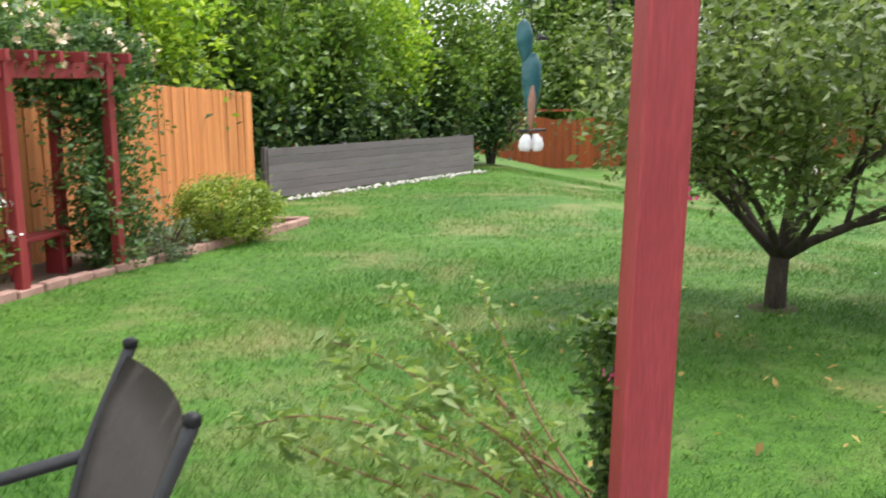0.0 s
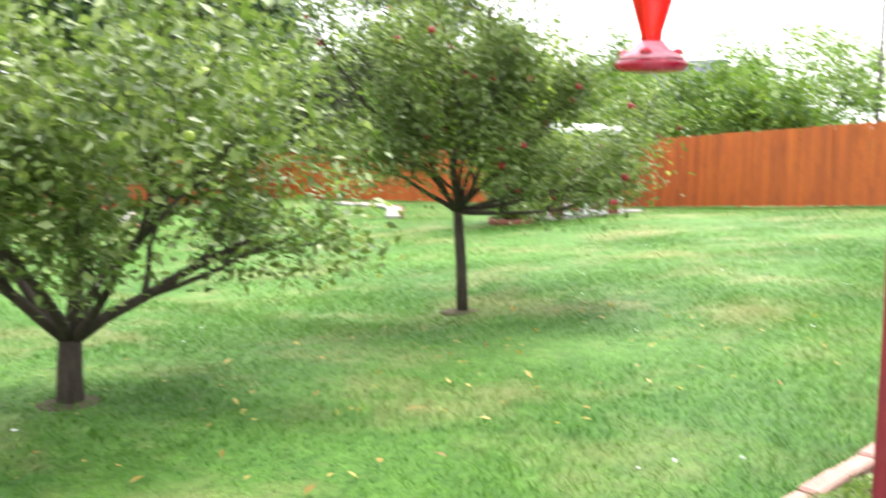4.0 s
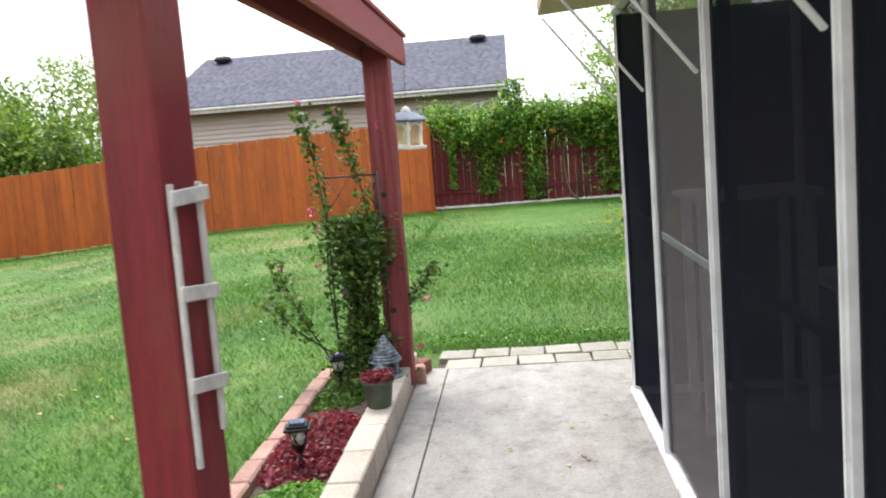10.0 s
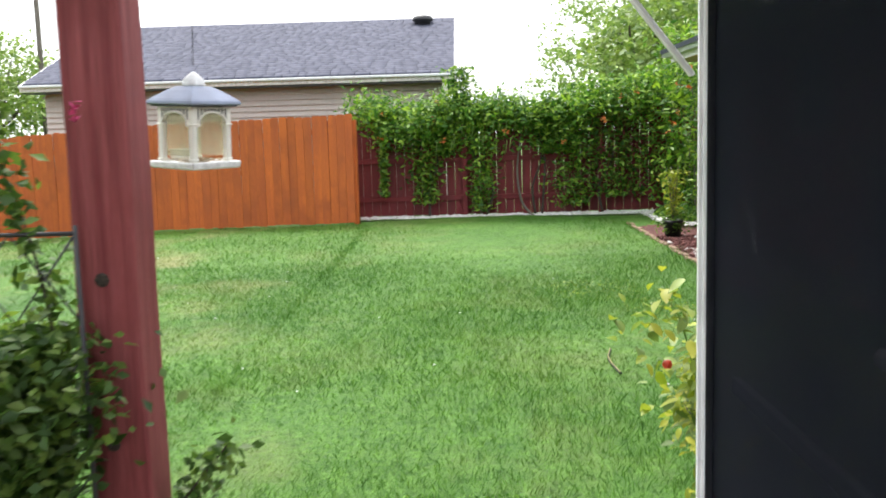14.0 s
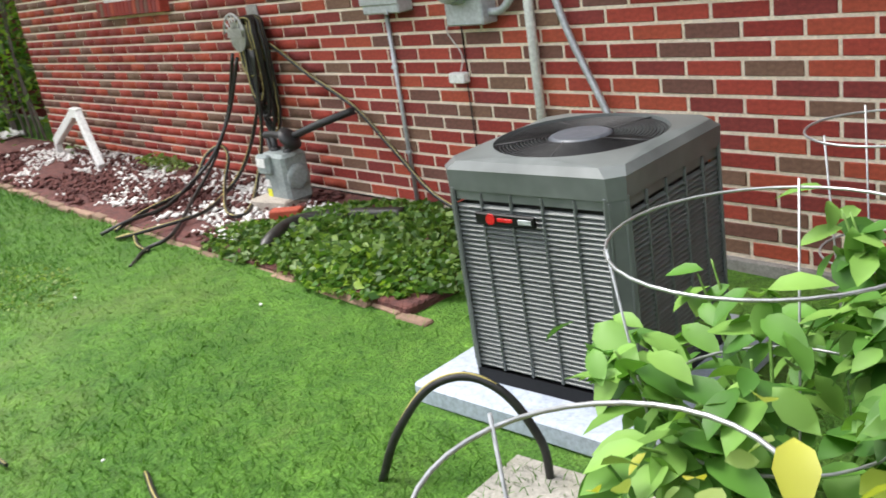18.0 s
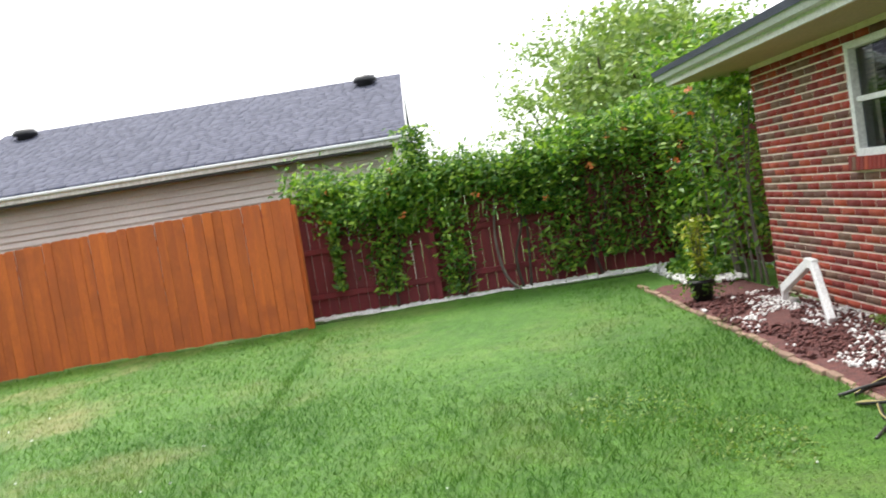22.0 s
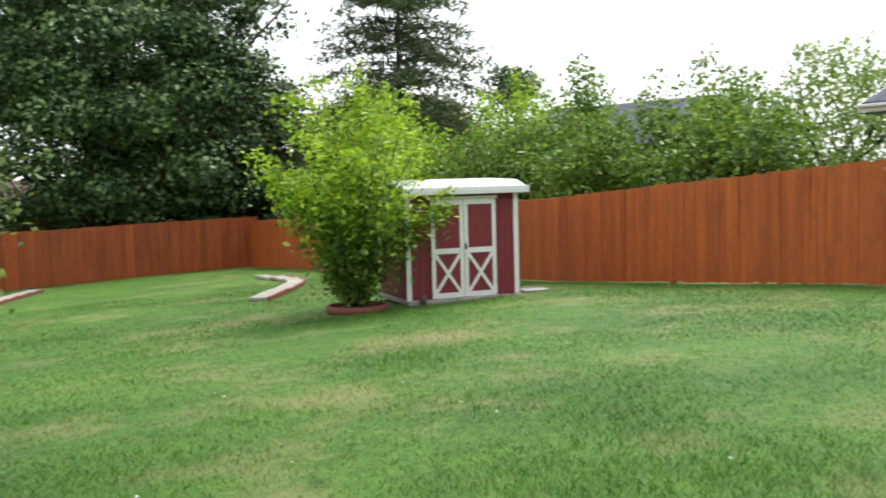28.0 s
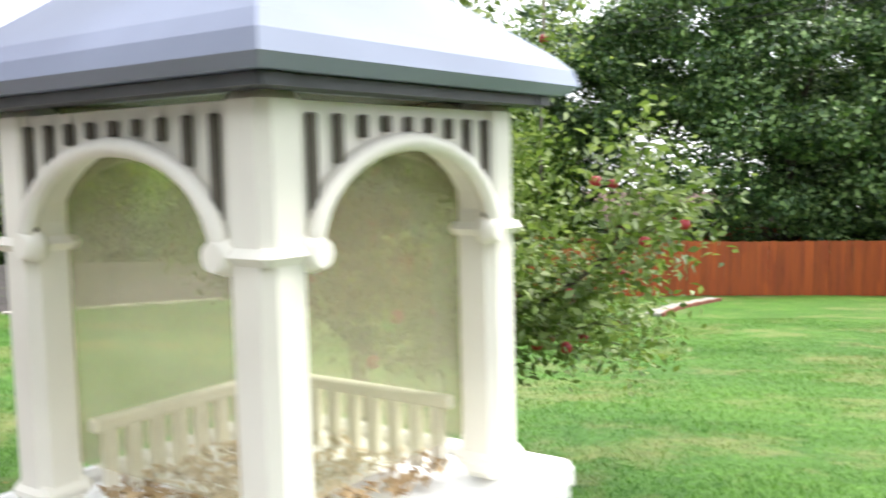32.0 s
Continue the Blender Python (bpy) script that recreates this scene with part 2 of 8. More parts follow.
def lawn_mat(name, blades):
    """Mown lawn: fresh and dark greens in drifts, straw-coloured dry patches."""
    m, nt, n, l, p = nodes_of(name)
    drift = noise_tex(nt, 0.35, 4)
    tuft = noise_tex(nt, 5.0, 5)
    fine = noise_tex(nt, 70.0, 3)
    col = ramp(nt, drift.outputs["Fac"], [(0.3, (0.046, 0.140, 0.016)), (0.7, (0.088, 0.212, 0.027))]).outputs["Color"]
    tc = ramp(nt, tuft.outputs["Fac"], [(0.3, (0.74, 0.8, 0.72)), (0.7, (1.28, 1.18, 1.2))]).outputs["Color"]
    col = mixc(nt, 1.0, col, tc, "MULTIPLY")
    fleck = noise_tex(nt, 17.0, 4, rough=0.7)
    fc = ramp(nt, fleck.outputs["Fac"], [(0.32, (0.62, 0.7, 0.6)), (0.68, (1.38, 1.28, 1.3))]).outputs["Color"]
    col = mixc(nt, 1.0, col, fc, "MULTIPLY")
    if blades:
        ge = n.new("ShaderNodeNewGeometry")
        f = ramp(nt, ge.outputs["Random Per Island"], [(0.0, (0.80, 0.84, 0.75)), (0.8, (1.2, 1.15, 1.2)), (1.0, (1.9, 1.5, 2.0))]).outputs["Color"]
    else:
        f = ramp(nt, fine.outputs["Fac"], [(0.3, (0.6, 0.62, 0.55)), (0.7, (1.35, 1.3, 1.3))]).outputs["Color"]
    col = mixc(nt, 1.0, col, f, "MULTIPLY")
    dry = noise_tex(nt, 0.55, 6, rough=0.7)
    df = ramp(nt, dry.outputs["Fac"], [(0.50, (0, 0, 0)), (0.72, (0.75, 0.75, 0.75))]).outputs["Color"]
    # the grass beside the house keeps moist and has no dry straw in it
    place = n.new("ShaderNodeNewGeometry")
    split = n.new("ShaderNodeSeparateXYZ")
    l.new(place.outputs["Position"], split.inputs[0])
    reach = n.new("ShaderNodeMapRange")
    reach.inputs["From Min"].default_value, reach.inputs["From Max"].default_value = 2.5, 6.5
    reach.inputs["To Min"].default_value, reach.inputs["To Max"].default_value = 0.3, 1.0
    l.new(split.outputs["Y"], reach.inputs["Value"])
    df = mixc(nt, 1.0, df, reach.outputs[0], "MULTIPLY")
    col = mixc(nt, df, col, (0.33, 0.28, 0.13))
    speck = noise_tex(nt, 3.2, 6, rough=0.75)
    sf = ramp(nt, speck.outputs["Fac"], [(0.56, (0, 0, 0)), (0.70, (0.36, 0.36, 0.36))]).outputs["Color"]
    sf = mixc(nt, 1.0, sf, reach.outputs[0], "MULTIPLY")
    col = mixc(nt, sf, col, (0.30, 0.29, 0.12))
    l.new(col, p.inputs["Base Color"])
    p.inputs["Roughness"].default_value = 0.6
    p.inputs["Specular IOR Level"].default_value = 0.25
    if blades:
        tr = n.new("ShaderNodeBsdfTranslucent")
        l.new(col, tr.inputs["Color"])
        mx = n.new("ShaderNodeMixShader")
        mx.inputs[0].default_value = 0.35
        l.new(p.outputs[0], mx.inputs[1])
        l.new(tr.outputs[0], mx.inputs[2])
        l.new(mx.outputs[0], n["Material Output"].inputs["Surface"])
    else:
        b = n.new("ShaderNodeBump")
        b.inputs["Strength"].default_value = 0.9
        b.inputs["Distance"].default_value = 0.03
        l.new(fine.outputs["Fac"], b.inputs["Height"])
        l.new(b.outputs["Normal"], p.inputs["Normal"])
    return m


LAWN = lawn_mat("lawn", False)
BLADE = lawn_mat("grass_blades", True)
RED_POST = surf("red_painted_timber", (0.30, 0.035, 0.04), (0.37, 0.05, 0.055), 2.0, 0.6, 0.25, 30, (6, 6, 0.5))
RED_WORN = surf("worn_red_timber", (0.16, 0.015, 0.02), (0.33, 0.085, 0.085), 3.4, 0.75, 0.6, 28, (8, 8, 0.32), stain=(0.20, 0.03, 0.03), stain_scale=1.7)
# middle post: the shade on its dark side is put into this red
RED_SHADE = surf("shaded_red_timber", (0.16, 0.010, 0.018), (0.25, 0.022, 0.032), 3.0, 0.6, 0.5, 28, (7, 7, 0.5), stain=(0.20, 0.045, 0.03), stain_scale=2.0)
RED_BEAM = surf("red_beam_paint", (0.22, 0.022, 0.028), (0.31, 0.045, 0.048), 2.6, 0.7, 0.4, 28, (0.5, 7, 7))
CEDAR = surf("orange_stained_boards", (0.34, 0.067, 0.010), (0.49, 0.114, 0.016), 1.6, 0.7, 0.4, 40, (5, 5, 0.35), vary=0.13, stain=(0.32, 0.07, 0.012), stain_scale=2.0)
# back fence boards: the maple's shade is put into the stain colour
CEDAR_SHADED = surf("shaded_orange_stained_boards", (0.23, 0.042, 0.006), (0.34, 0.072, 0.010), 1.6, 0.7, 0.4, 40, (5, 5, 0.35), vary=0.2, stain=(0.20, 0.035, 0.006), stain_scale=0.5)
CEDAR_TAN = surf("tan_stained_boards", (0.46, 0.155, 0.045), (0.60, 0.24, 0.08), 1.6, 0.7, 0.4, 40, (5, 5, 0.35), vary=0.12)
DARK_RED = surf("dark_red_boards", (0.11, 0.009, 0.013), (0.165, 0.016, 0.020), 2.0, 0.7, 0.4, 40, (5, 5, 0.4), vary=0.12)
SHED_RED = surf("barn_red_siding", (0.17, 0.018, 0.026), (0.22, 0.028, 0.036), 3.0, 0.6, 0.2, 60, (4, 4, 0.6))
WHITE = surf("white_paint", (0.74, 0.74, 0.73), (0.82, 0.82, 0.81), 3.0, 0.5, 0.1, 50)
WHITE_WORN = surf("weathered_white_wood", (0.50, 0.47, 0.44), (0.74, 0.72, 0.70), 6.0, 0.75, 0.5, 40, (4, 4, 0.8))
ALU = surf("white_aluminium", (0.90, 0.91, 0.93), (0.94, 0.95, 0.96), 3.0, 0.3, 0.0, 5)
def concrete_mat():
    """Old swept concrete: pale worn bands, dark damp stains, pitted grain, fine cracks."""
    m, nt, n, l, p = nodes_of("patio_concrete")
    broad = noise_tex(nt, 1.1, 8, stretch=(0.45, 2.2, 1), rough=0.72)
    col = ramp(nt, broad.outputs["Fac"], [(0.28, (0.235, 0.22, 0.208)), (0.46, (0.31, 0.296, 0.283)), (0.62, (0.365, 0.352, 0.34)), (0.78, (0.46, 0.446, 0.432))]).outputs["Color"]
    blot = noise_tex(nt, 4.5, 7, rough=0.75)
    col = mixc(nt, 1.0, col, ramp(nt, blot.outputs["Fac"], [(0.30, (0.6, 0.58, 0.55)), (0.48, (1.0, 1.0, 1.0)), (0.70, (1.18, 1.18, 1.18))]).outputs["Color"], "MULTIPLY")
    grit = noise_tex(nt, 120, 3)
    col = mixc(nt, 1.0, col, ramp(nt, grit.outputs["Fac"], [(0.3, (0.78, 0.78, 0.78)), (0.7, (1.18, 1.18, 1.18))]).outputs["Color"], "MULTIPLY")
    spot = noise_tex(nt, 26, 2)
    col = mixc(nt, ramp(nt, spot.outputs["Fac"], [(0.68, (0, 0, 0)), (0.72, (0.6, 0.6, 0.6))]).outputs["Color"], col, (0.13, 0.115, 0.10))
    l.new(col, p.inputs["Base Color"])
    p.inputs["Roughness"].default_value = 0.88
    p.inputs["Specular IOR Level"].default_value = 0.3
    b = n.new("ShaderNodeBump")
    b.inputs["Strength"].default_value = 0.5
    b.inputs["Distance"].default_value = 0.008
    l.new(grit.outputs["Fac"], b.inputs["Height"])
    l.new(b.outputs["Normal"], p.inputs["Normal"])
    return m


CONC = concrete_mat()
PAVER = surf("grey_concrete_paver", (0.29, 0.275, 0.245), (0.39, 0.37, 0.33), 5, 0.9, 0.5, 80, vary=0.14, stain=(0.27, 0.26, 0.2), stain_scale=4)
EDGER = surf("pink_tan_edging_block", (0.28, 0.155, 0.125), (0.41, 0.255, 0.215), 6, 0.9, 0.4, 70, vary=0.12)
CAP = surf("pale_block_cap", (0.40, 0.35, 0.30), (0.52, 0.46, 0.40), 4, 0.9, 0.4, 70, vary=0.08)
SOIL = surf("brown_soil", (0.06, 0.04, 0.028), (0.13, 0.09, 0.06), 14, 0.95, 1.0, 60, dist=0.02)
MULCH = surf("red_brown_mulch", (0.07, 0.025, 0.025), (0.16, 0.06, 0.05), 20, 0.95, 1.0, 60, vary=0.3, dist=0.02)
PEBBLE = surf("white_marble_chips", (0.62, 0.60, 0.58), (0.80, 0.78, 0.76), 10, 0.7, 0.2, 60, vary=0.1)
SHINGLE = surf("blue_grey_shingles", (0.055, 0.06, 0.09), (0.085, 0.09, 0.13), 3, 0.9, 0.6, 120, vary=0.15)
SIDING = surf("beige_vinyl_siding", (0.50, 0.45, 0.41), (0.58, 0.53, 0.48), 0.8, 0.6, 0.1, 60)
MORTAR = surf("pale_mortar", (0.72, 0.60, 0.47), (0.84, 0.74, 0.61), 6, 0.9, 0.4, 80)
BLACK_PL = surf("black_plastic", (0.006, 0.006, 0.007), (0.010, 0.010, 0.011), 5, 0.4, 0.05, 60, spec=0.25)
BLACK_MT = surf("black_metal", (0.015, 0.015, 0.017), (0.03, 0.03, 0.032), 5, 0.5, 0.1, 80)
GREY_MT = surf("grey_galvanised_metal", (0.42, 0.45, 0.48), (0.52, 0.55, 0.58), 4, 0.4, 0.1, 50, metal=0.3)
METER_GREY = surf("grey_green_cast_metal", (0.24, 0.28, 0.28), (0.32, 0.36, 0.36), 4, 0.5, 0.2, 50)
ACGREY = surf("dark_grey_enamel", (0.12, 0.135, 0.135), (0.145, 0.16, 0.16), 3, 0.35, 0.0, 6)
BARK = surf("grey_brown_bark", (0.035, 0.027, 0.02), (0.085, 0.066, 0.05), 9, 0.95, 1.0, 40, (3, 3, 0.7), dist=0.02)
BARK_LT = surf("pale_grey_bark", (0.10, 0.085, 0.07), (0.18, 0.155, 0.13), 9, 0.95, 0.8, 40, (3, 3, 0.7), dist=0.02)
SOFFIT = surf("cream_soffit", (0.48, 0.37, 0.235), (0.56, 0.44, 0.29), 1.5, 0.6, 0.05, 40)
GUTTER = surf("pale_grey_gutter", (0.55, 0.57, 0.58), (0.66, 0.68, 0.69), 2, 0.4, 0.05, 60)
SLING = surf("grey_woven_sling", (0.13, 0.115, 0.105), (0.17, 0.15, 0.14), 40, 0.8, 0.4, 300)
VINYL = surf("cream_feeder_plastic", (0.86, 0.84, 0.74), (0.90, 0.88, 0.80), 6, 0.45, 0.0, 5)
BLUE_CAP = surf("blue_grey_feeder_roof", (0.25, 0.29, 0.40), (0.29, 0.33, 0.45), 6, 0.5, 0.0, 6)
GREYFENCE = surf("grey_painted_boards", (0.105, 0.09, 0.095), (0.15, 0.13, 0.135), 2.0, 0.8, 0.4, 40, (0.6, 0.6, 4), vary=0.1)
APPLE_L = leaf_mat("apple_leaves", (0.07, 0.115, 0.03), (0.14, 0.20, 0.06), (0.30, 0.36, 0.17), 1.2)
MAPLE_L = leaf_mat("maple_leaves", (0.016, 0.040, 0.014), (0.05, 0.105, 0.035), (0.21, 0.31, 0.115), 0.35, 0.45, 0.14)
BRIGHT_L = leaf_mat("bright_green_leaves", (0.10, 0.20, 0.02), (0.25, 0.40, 0.035), (0.50, 0.60, 0.07), 0.7)
HEDGE_L = leaf_mat("hedge_leaves", (0.05, 0.11, 0.019), (0.12, 0.21, 0.036), (0.26, 0.36, 0.075), 0.5)
VINE_L = leaf_mat("trumpet_vine_leaves", (0.03, 0.095, 0.012), (0.09, 0.21, 0.025), (0.30, 0.44, 0.06), 0.9)
YELLOW_L = leaf_mat("yellow_green_leaves", (0.16, 0.24, 0.03), (0.32, 0.38, 0.05), (0.55, 0.52, 0.08), 1.5)
ROSE_L = leaf_mat("small_rose_leaves", (0.03, 0.07, 0.016), (0.07, 0.135, 0.03), (0.17, 0.25, 0.06), 3)
PALE_L = leaf_mat("pale_green_leaves", (0.11, 0.19, 0.05), (0.19, 0.28, 0.08), (0.30, 0.38, 0.13), 3)
PEPPER_L = leaf_mat("pepper_leaves", (0.05, 0.15, 0.022), (0.115, 0.27, 0.045), (0.22, 0.39, 0.09), 4, 0.5, 0.25)
SEDUM_L = leaf_mat("red_sedum_leaves", (0.10, 0.012, 0.03), (0.22, 0.03, 0.06), (0.34, 0.07, 0.10), 5)
IVY_L = leaf_mat("ground_ivy_leaves", (0.035, 0.09, 0.015), (0.08, 0.165, 0.03), (0.18, 0.28, 0.06), 3)
SPRUCE_L = leaf_mat("spruce_needles", (0.03, 0.05, 0.026), (0.065, 0.09, 0.045), (0.14, 0.16, 0.085), 0.8)


def plain(name, col, rough=0.5, metal=0.0, spec=0.5):
    return surf(name, tuple(c * 0.93 for c in col), tuple(min(c * 1.06, 1) for c in col), 8, rough, 0.05, 60, metal=metal, spec=spec)


PINK = plain("pink_petals", (0.75, 0.10, 0.28))
RED_PL = plain("red_plastic", (0.62, 0.015, 0.02), 0.25)
ORANGE_P = plain("orange_petals", (0.75, 0.22, 0.06))
GREEN_APPLE = plain("green_apple_skin", (0.45, 0.58, 0.10), 0.35)
RED_APPLE = plain("red_apple_skin", (0.32, 0.02, 0.03), 0.35)
TOMATO = plain("red_tomato_skin", (0.6, 0.05, 0.02), 0.3)
WIRE = plain("zinc_wire", (0.45, 0.46, 0.47), 0.35, 0.7)


def glass_mat(name, tint=(1, 1, 1), rough=0.02, gloss=0.08, milk=0.0):
    m, nt, n, l, p = nodes_of(name)
    tr = n.new("ShaderNodeBsdfTransparent")
    tr.inputs["Color"].default_value = (*tint, 1)
    gl = n.new("ShaderNodeBsdfGlossy")
    gl.inputs["Roughness"].default_value = rough
    mx = n.new("ShaderNodeMixShader")
    mx.inputs[0].default_value = gloss
    l.new(tr.outputs[0], mx.inputs[1])
    l.new(gl.outputs[0], mx.inputs[2])
    out = mx.outputs[0]
    if milk:
        p.inputs["Base Color"].default_value = (0.78, 0.74, 0.58, 1)
        p.inputs["Roughness"].default_value = 0.4
        tl = n.new("ShaderNodeBsdfTranslucent")
        tl.inputs["Color"].default_value = (0.78, 0.74, 0.58, 1)
        half = n.new("ShaderNodeMixShader")
        l.new(p.outputs[0], half.inputs[1])
        l.new(tl.outputs[0], half.inputs[2])
        haze = noise_tex(nt, 14, 4)
        hz = ramp(nt, haze.outputs["Fac"], [(0.3, (milk * 0.7,) * 3), (0.7, (milk * 1.3,) * 3)]).outputs["Color"]
        last = n.new("ShaderNodeMixShader")
        l.new(hz, last.inputs[0])
        l.new(out, last.inputs[1])
        l.new(half.outputs[0], last.inputs[2])
        out = last.outputs[0]
    l.new(out, n["Material Output"].inputs["Surface"])
    return m


GLASS = glass_mat("window_glass", (0.55, 0.58, 0.6), 0.02, 0.10)
CLEAR = glass_mat("clear_acrylic", (0.92, 0.92, 0.86), 0.08, 0.05, 0.17)

# ---- ground ----
def ground_sheet():
    xs = np.concatenate([np.linspace(-400, -40, 8), np.linspace(-30, 40, 71), np.linspace(50, 400, 8)])
    ys = np.concatenate([np.linspace(-400, -40, 8), np.linspace(-30, 50, 81), np.linspace(60, 400, 8)])
    verts = []
    for y in ys:
        for x in xs:
            z = ground_z(min(x, 40), min(y, 40)) + 0.035 * noise.noise((x * 0.35, y * 0.35, 0)) * (1 if x > 7 or y > 4.5 else 0)
            inside = -9 < x < 6.6 and -8 < y < 3.2
            verts.append((x, y, -0.12 if inside else z))
    nx = len(xs)
    faces = [(j * nx + i, j * nx + i + 1, (j + 1) * nx + i + 1, (j + 1) * nx + i) for j in range(len(ys) - 1) for i in range(nx - 1)]
    ob = new("ground", quick_mesh("ground", np.array(verts), np.array(faces), LAWN, True))
    return tagged(ob, "mown green lawn with straw-coloured dry patches", "lawn", kind="structure")


ground_sheet()


# ---- patio ----
patio = new("pavement", mesh_of("pavement", box(11.0, 4.45, 0.16, 0.52, 0.305, -0.085, 0.006), CONC))
tagged(patio, "stained grey concrete patio slab with a swept finish", "patio slab", kind="structure")
strip = new("pavement_strip", mesh_of("pavement_strip", box(11.0, 0.18, 0.16, 0.55, 2.626, -0.083, 0.004), CONC))
tagged(strip, "narrow pale concrete strip along the flower bed", "patio slab", kind="structure")
joint = new("pavement_joint", mesh_of("pavement_joint", box(0.016, 1.15, 0.004, 1.74, 1.96, -0.002), SOIL))
tagged(joint, "dark dirt-filled joint across the concrete patio", "joint", kind="structure")


def paver_row():
    row = base("paver_row", 6.28, 0, 0, 0, "row of square grey concrete pavers with grass between", "pavers", kind="structure")
    rng = random.Random(4)
    bed = part("paver_bed", box(0.56, 2.0, 0.1, 0.0, 1.62, -0.085), SOIL, row)
    y = 2.56
    while y > 1.25:
        w = 0.255
        for k, dx in enumerate((-0.13, 0.135)):
            b = box(0.25, w - 0.012, 0.06, 0, 0, 0, 0.006)
            ob = part("paver", b, PAVER, row)
            ob.matrix_basis = pose(dx + rng.uniform(-.008, .008), y - w / 2 + (0.06 if k else 0), -0.028 + rng.uniform(-.006, .004), rng.uniform(-1, 1), rng.uniform(-1, 1), rng.uniform(-2.5, 2.5))
        y -= w
    return row


paver_row()


# ---- flower bed along the patio ----
def flower_bed():
    bed = base("flower_bed", 0, 0, 0, 0, "long narrow flower bed between block curbs beside the patio", "flower bed", kind="structure")
    part("bed_soil", box(8.6, 0.54, 0.16, 1.35, 3.02, -0.02, 0.02), SOIL, bed)
    rng = random.Random(5)
    me = mesh_of("curb_block", box(0.395, 0.15, 0.19, 0, 0, 0, 0.008), CAP)
    x = -2.9
    while x < 5.62:
        piece("curb_block", me, bed, pose(x + 0.2, 2.80 + rng.uniform(-.004, .004), 0.055 + rng.uniform(-.004, .004), 0, 0, rng.uniform(-.6, .6)))
        x += 0.402
    me2 = mesh_of("edging_block", box(0.292, 0.10, 0.15, 0, 0, 0, 0.012), EDGER)
    x = -2.9
    while x < 5.5:
        piece("edging_block", me2, bed, pose(x + 0.15, 3.30 + rng.uniform(-.01, .01), 0.035 + rng.uniform(-.01, .008), rng.uniform(-3, 3), 0, rng.uniform(-2, 2)))
        x += 0.30
    for k in range(3):
        piece("edging_block", me2, bed, pose(5.70, 3.20 - k * 0.2, 0.035, 0, 0, 90 + rng.uniform(-6, 6)))
    return bed


flower_bed()
red_brick = new("loose_brick", mesh_of("loose_brick", box(0.22, 0.10, 0.10, 0, 0, 0, 0.008), surf("dark_red_block", (0.15, 0.05, 0.04), (0.22, 0.08, 0.06), 8, 0.9, 0.5, 60)))
red_brick.matrix_basis = pose(5.92, 2.72, 0.035, 0, 0, -18)
tagged(red_brick, "loose dark red brick lying at the end of the bed", "brick")


# ---- fences ----


def board_mesh(name, w, h, t, material, dog_ear=0.02):
    o = [(-w / 2, 0), (w / 2, 0), (w / 2, h - dog_ear), (w / 2 - dog_ear, h), (-w / 2 + dog_ear, h), (-w / 2, h - dog_ear)]
    return mesh_of(name, prism(o, t), material)


def board_fence(name, a, b, heights, material, label, board=0.14, seed=1, bottom=0.02, rail_side=1):
    """Upright boards on rails and posts from a to b; heights at the two ends."""
    rng = random.Random(seed)
    a, b = Vector(a), Vector(b)
    d = b - a
    n = int(d.length / board)
    rz = math.degrees(math.atan2(d.y, d.x))
    top = base(name, a.x, a.y, 0, rz, label, "fence", kind="structure")
    meshes = {}
    hs = [heights[0] + (heights[1] - heights[0]) * i / 24 for i in range(25)]
    for i in range(n):
        u = (i + 0.5) * d.length / n
        p = a + d * (u / d.length)
        g = ground_z(p.x, p.y)
        k = min(24, int(round(24 * i / max(n - 1, 1))))
        if k not in meshes:
            meshes[k] = board_mesh("board", board - 0.004, hs[k], 0.018, material)
        piece("board", meshes[k], top, pose(u, rng.uniform(-.003, .003), g + bottom + rng.uniform(-.012, .012), rng.uniform(-.4, .4), rng.uniform(-.25, .25), rng.uniform(-1, 1)))
    g0, g1 = ground_z(a.x, a.y), ground_z(b.x, b.y)
    for f in (0.18, 0.55, 0.88):
        z0, z1 = g0 + heights[0] * f, g1 + heights[1] * f
        bm = box(math.hypot(d.length, z1 - z0), 0.04, 0.085, 0, 0, 0, 0.004)
        r = part("rail", bm, material, top)
        r.matrix_basis = pose(d.length / 2, -0.032 * rail_side, (z0 + z1) / 2, 0, -math.degrees(math.atan2(z1 - z0, d.length)), 0)
    k = 0.0
    while k <= d.length:
        p = a + d * (k / d.length)
        ob = part("fence_post", box(0.09, 0.09, heights[0] + 0.25, 0, 0, 0, 0.004), material, top)
        ob.matrix_basis = pose(min(k, d.length - 0.05), -0.1 * rail_side, ground_z(p.x, p.y) + heights[0] / 2 - 0.2, 0, 0, 0)
        k += 2.44
    return top


# boards 0.14 wide on the side fence, along x = 19.35
board_fence("wall_fence_side", (19.05, 3.74, 0), (22.46, 36.26, 0), (1.84, 1.80), CEDAR, "orange-stained cedar board privacy fence along the lawn", 0.142, 1, rail_side=1)
board_fence("wall_fence_back", (22.75, 36.26, 0), (-13.2, 36.26, 0), (1.98, 1.78), CEDAR_SHADED, "orange-stained board fence at the back of the lawn", 0.142, 2, rail_side=1)
board_fence("wall_fence_vine", (20.05, 4.3, 0), (20.05, -2.5, 0), (1.85, 1.85), DARK_RED, "dark red board fence half hidden by trumpet vine", 0.15, 3, rail_side=1)
board_fence("wall_fence_return", (20.0, -2.5, 0), (16.3, -2.5, 0), (1.85, 1.85), DARK_RED, "dark red board fence closing the gap to the house", 0.15, 4, rail_side=1)


# ---- brick house ----
HX0, HX1, HY, HZ = 5.2, 16.15, -1.85, 2.50


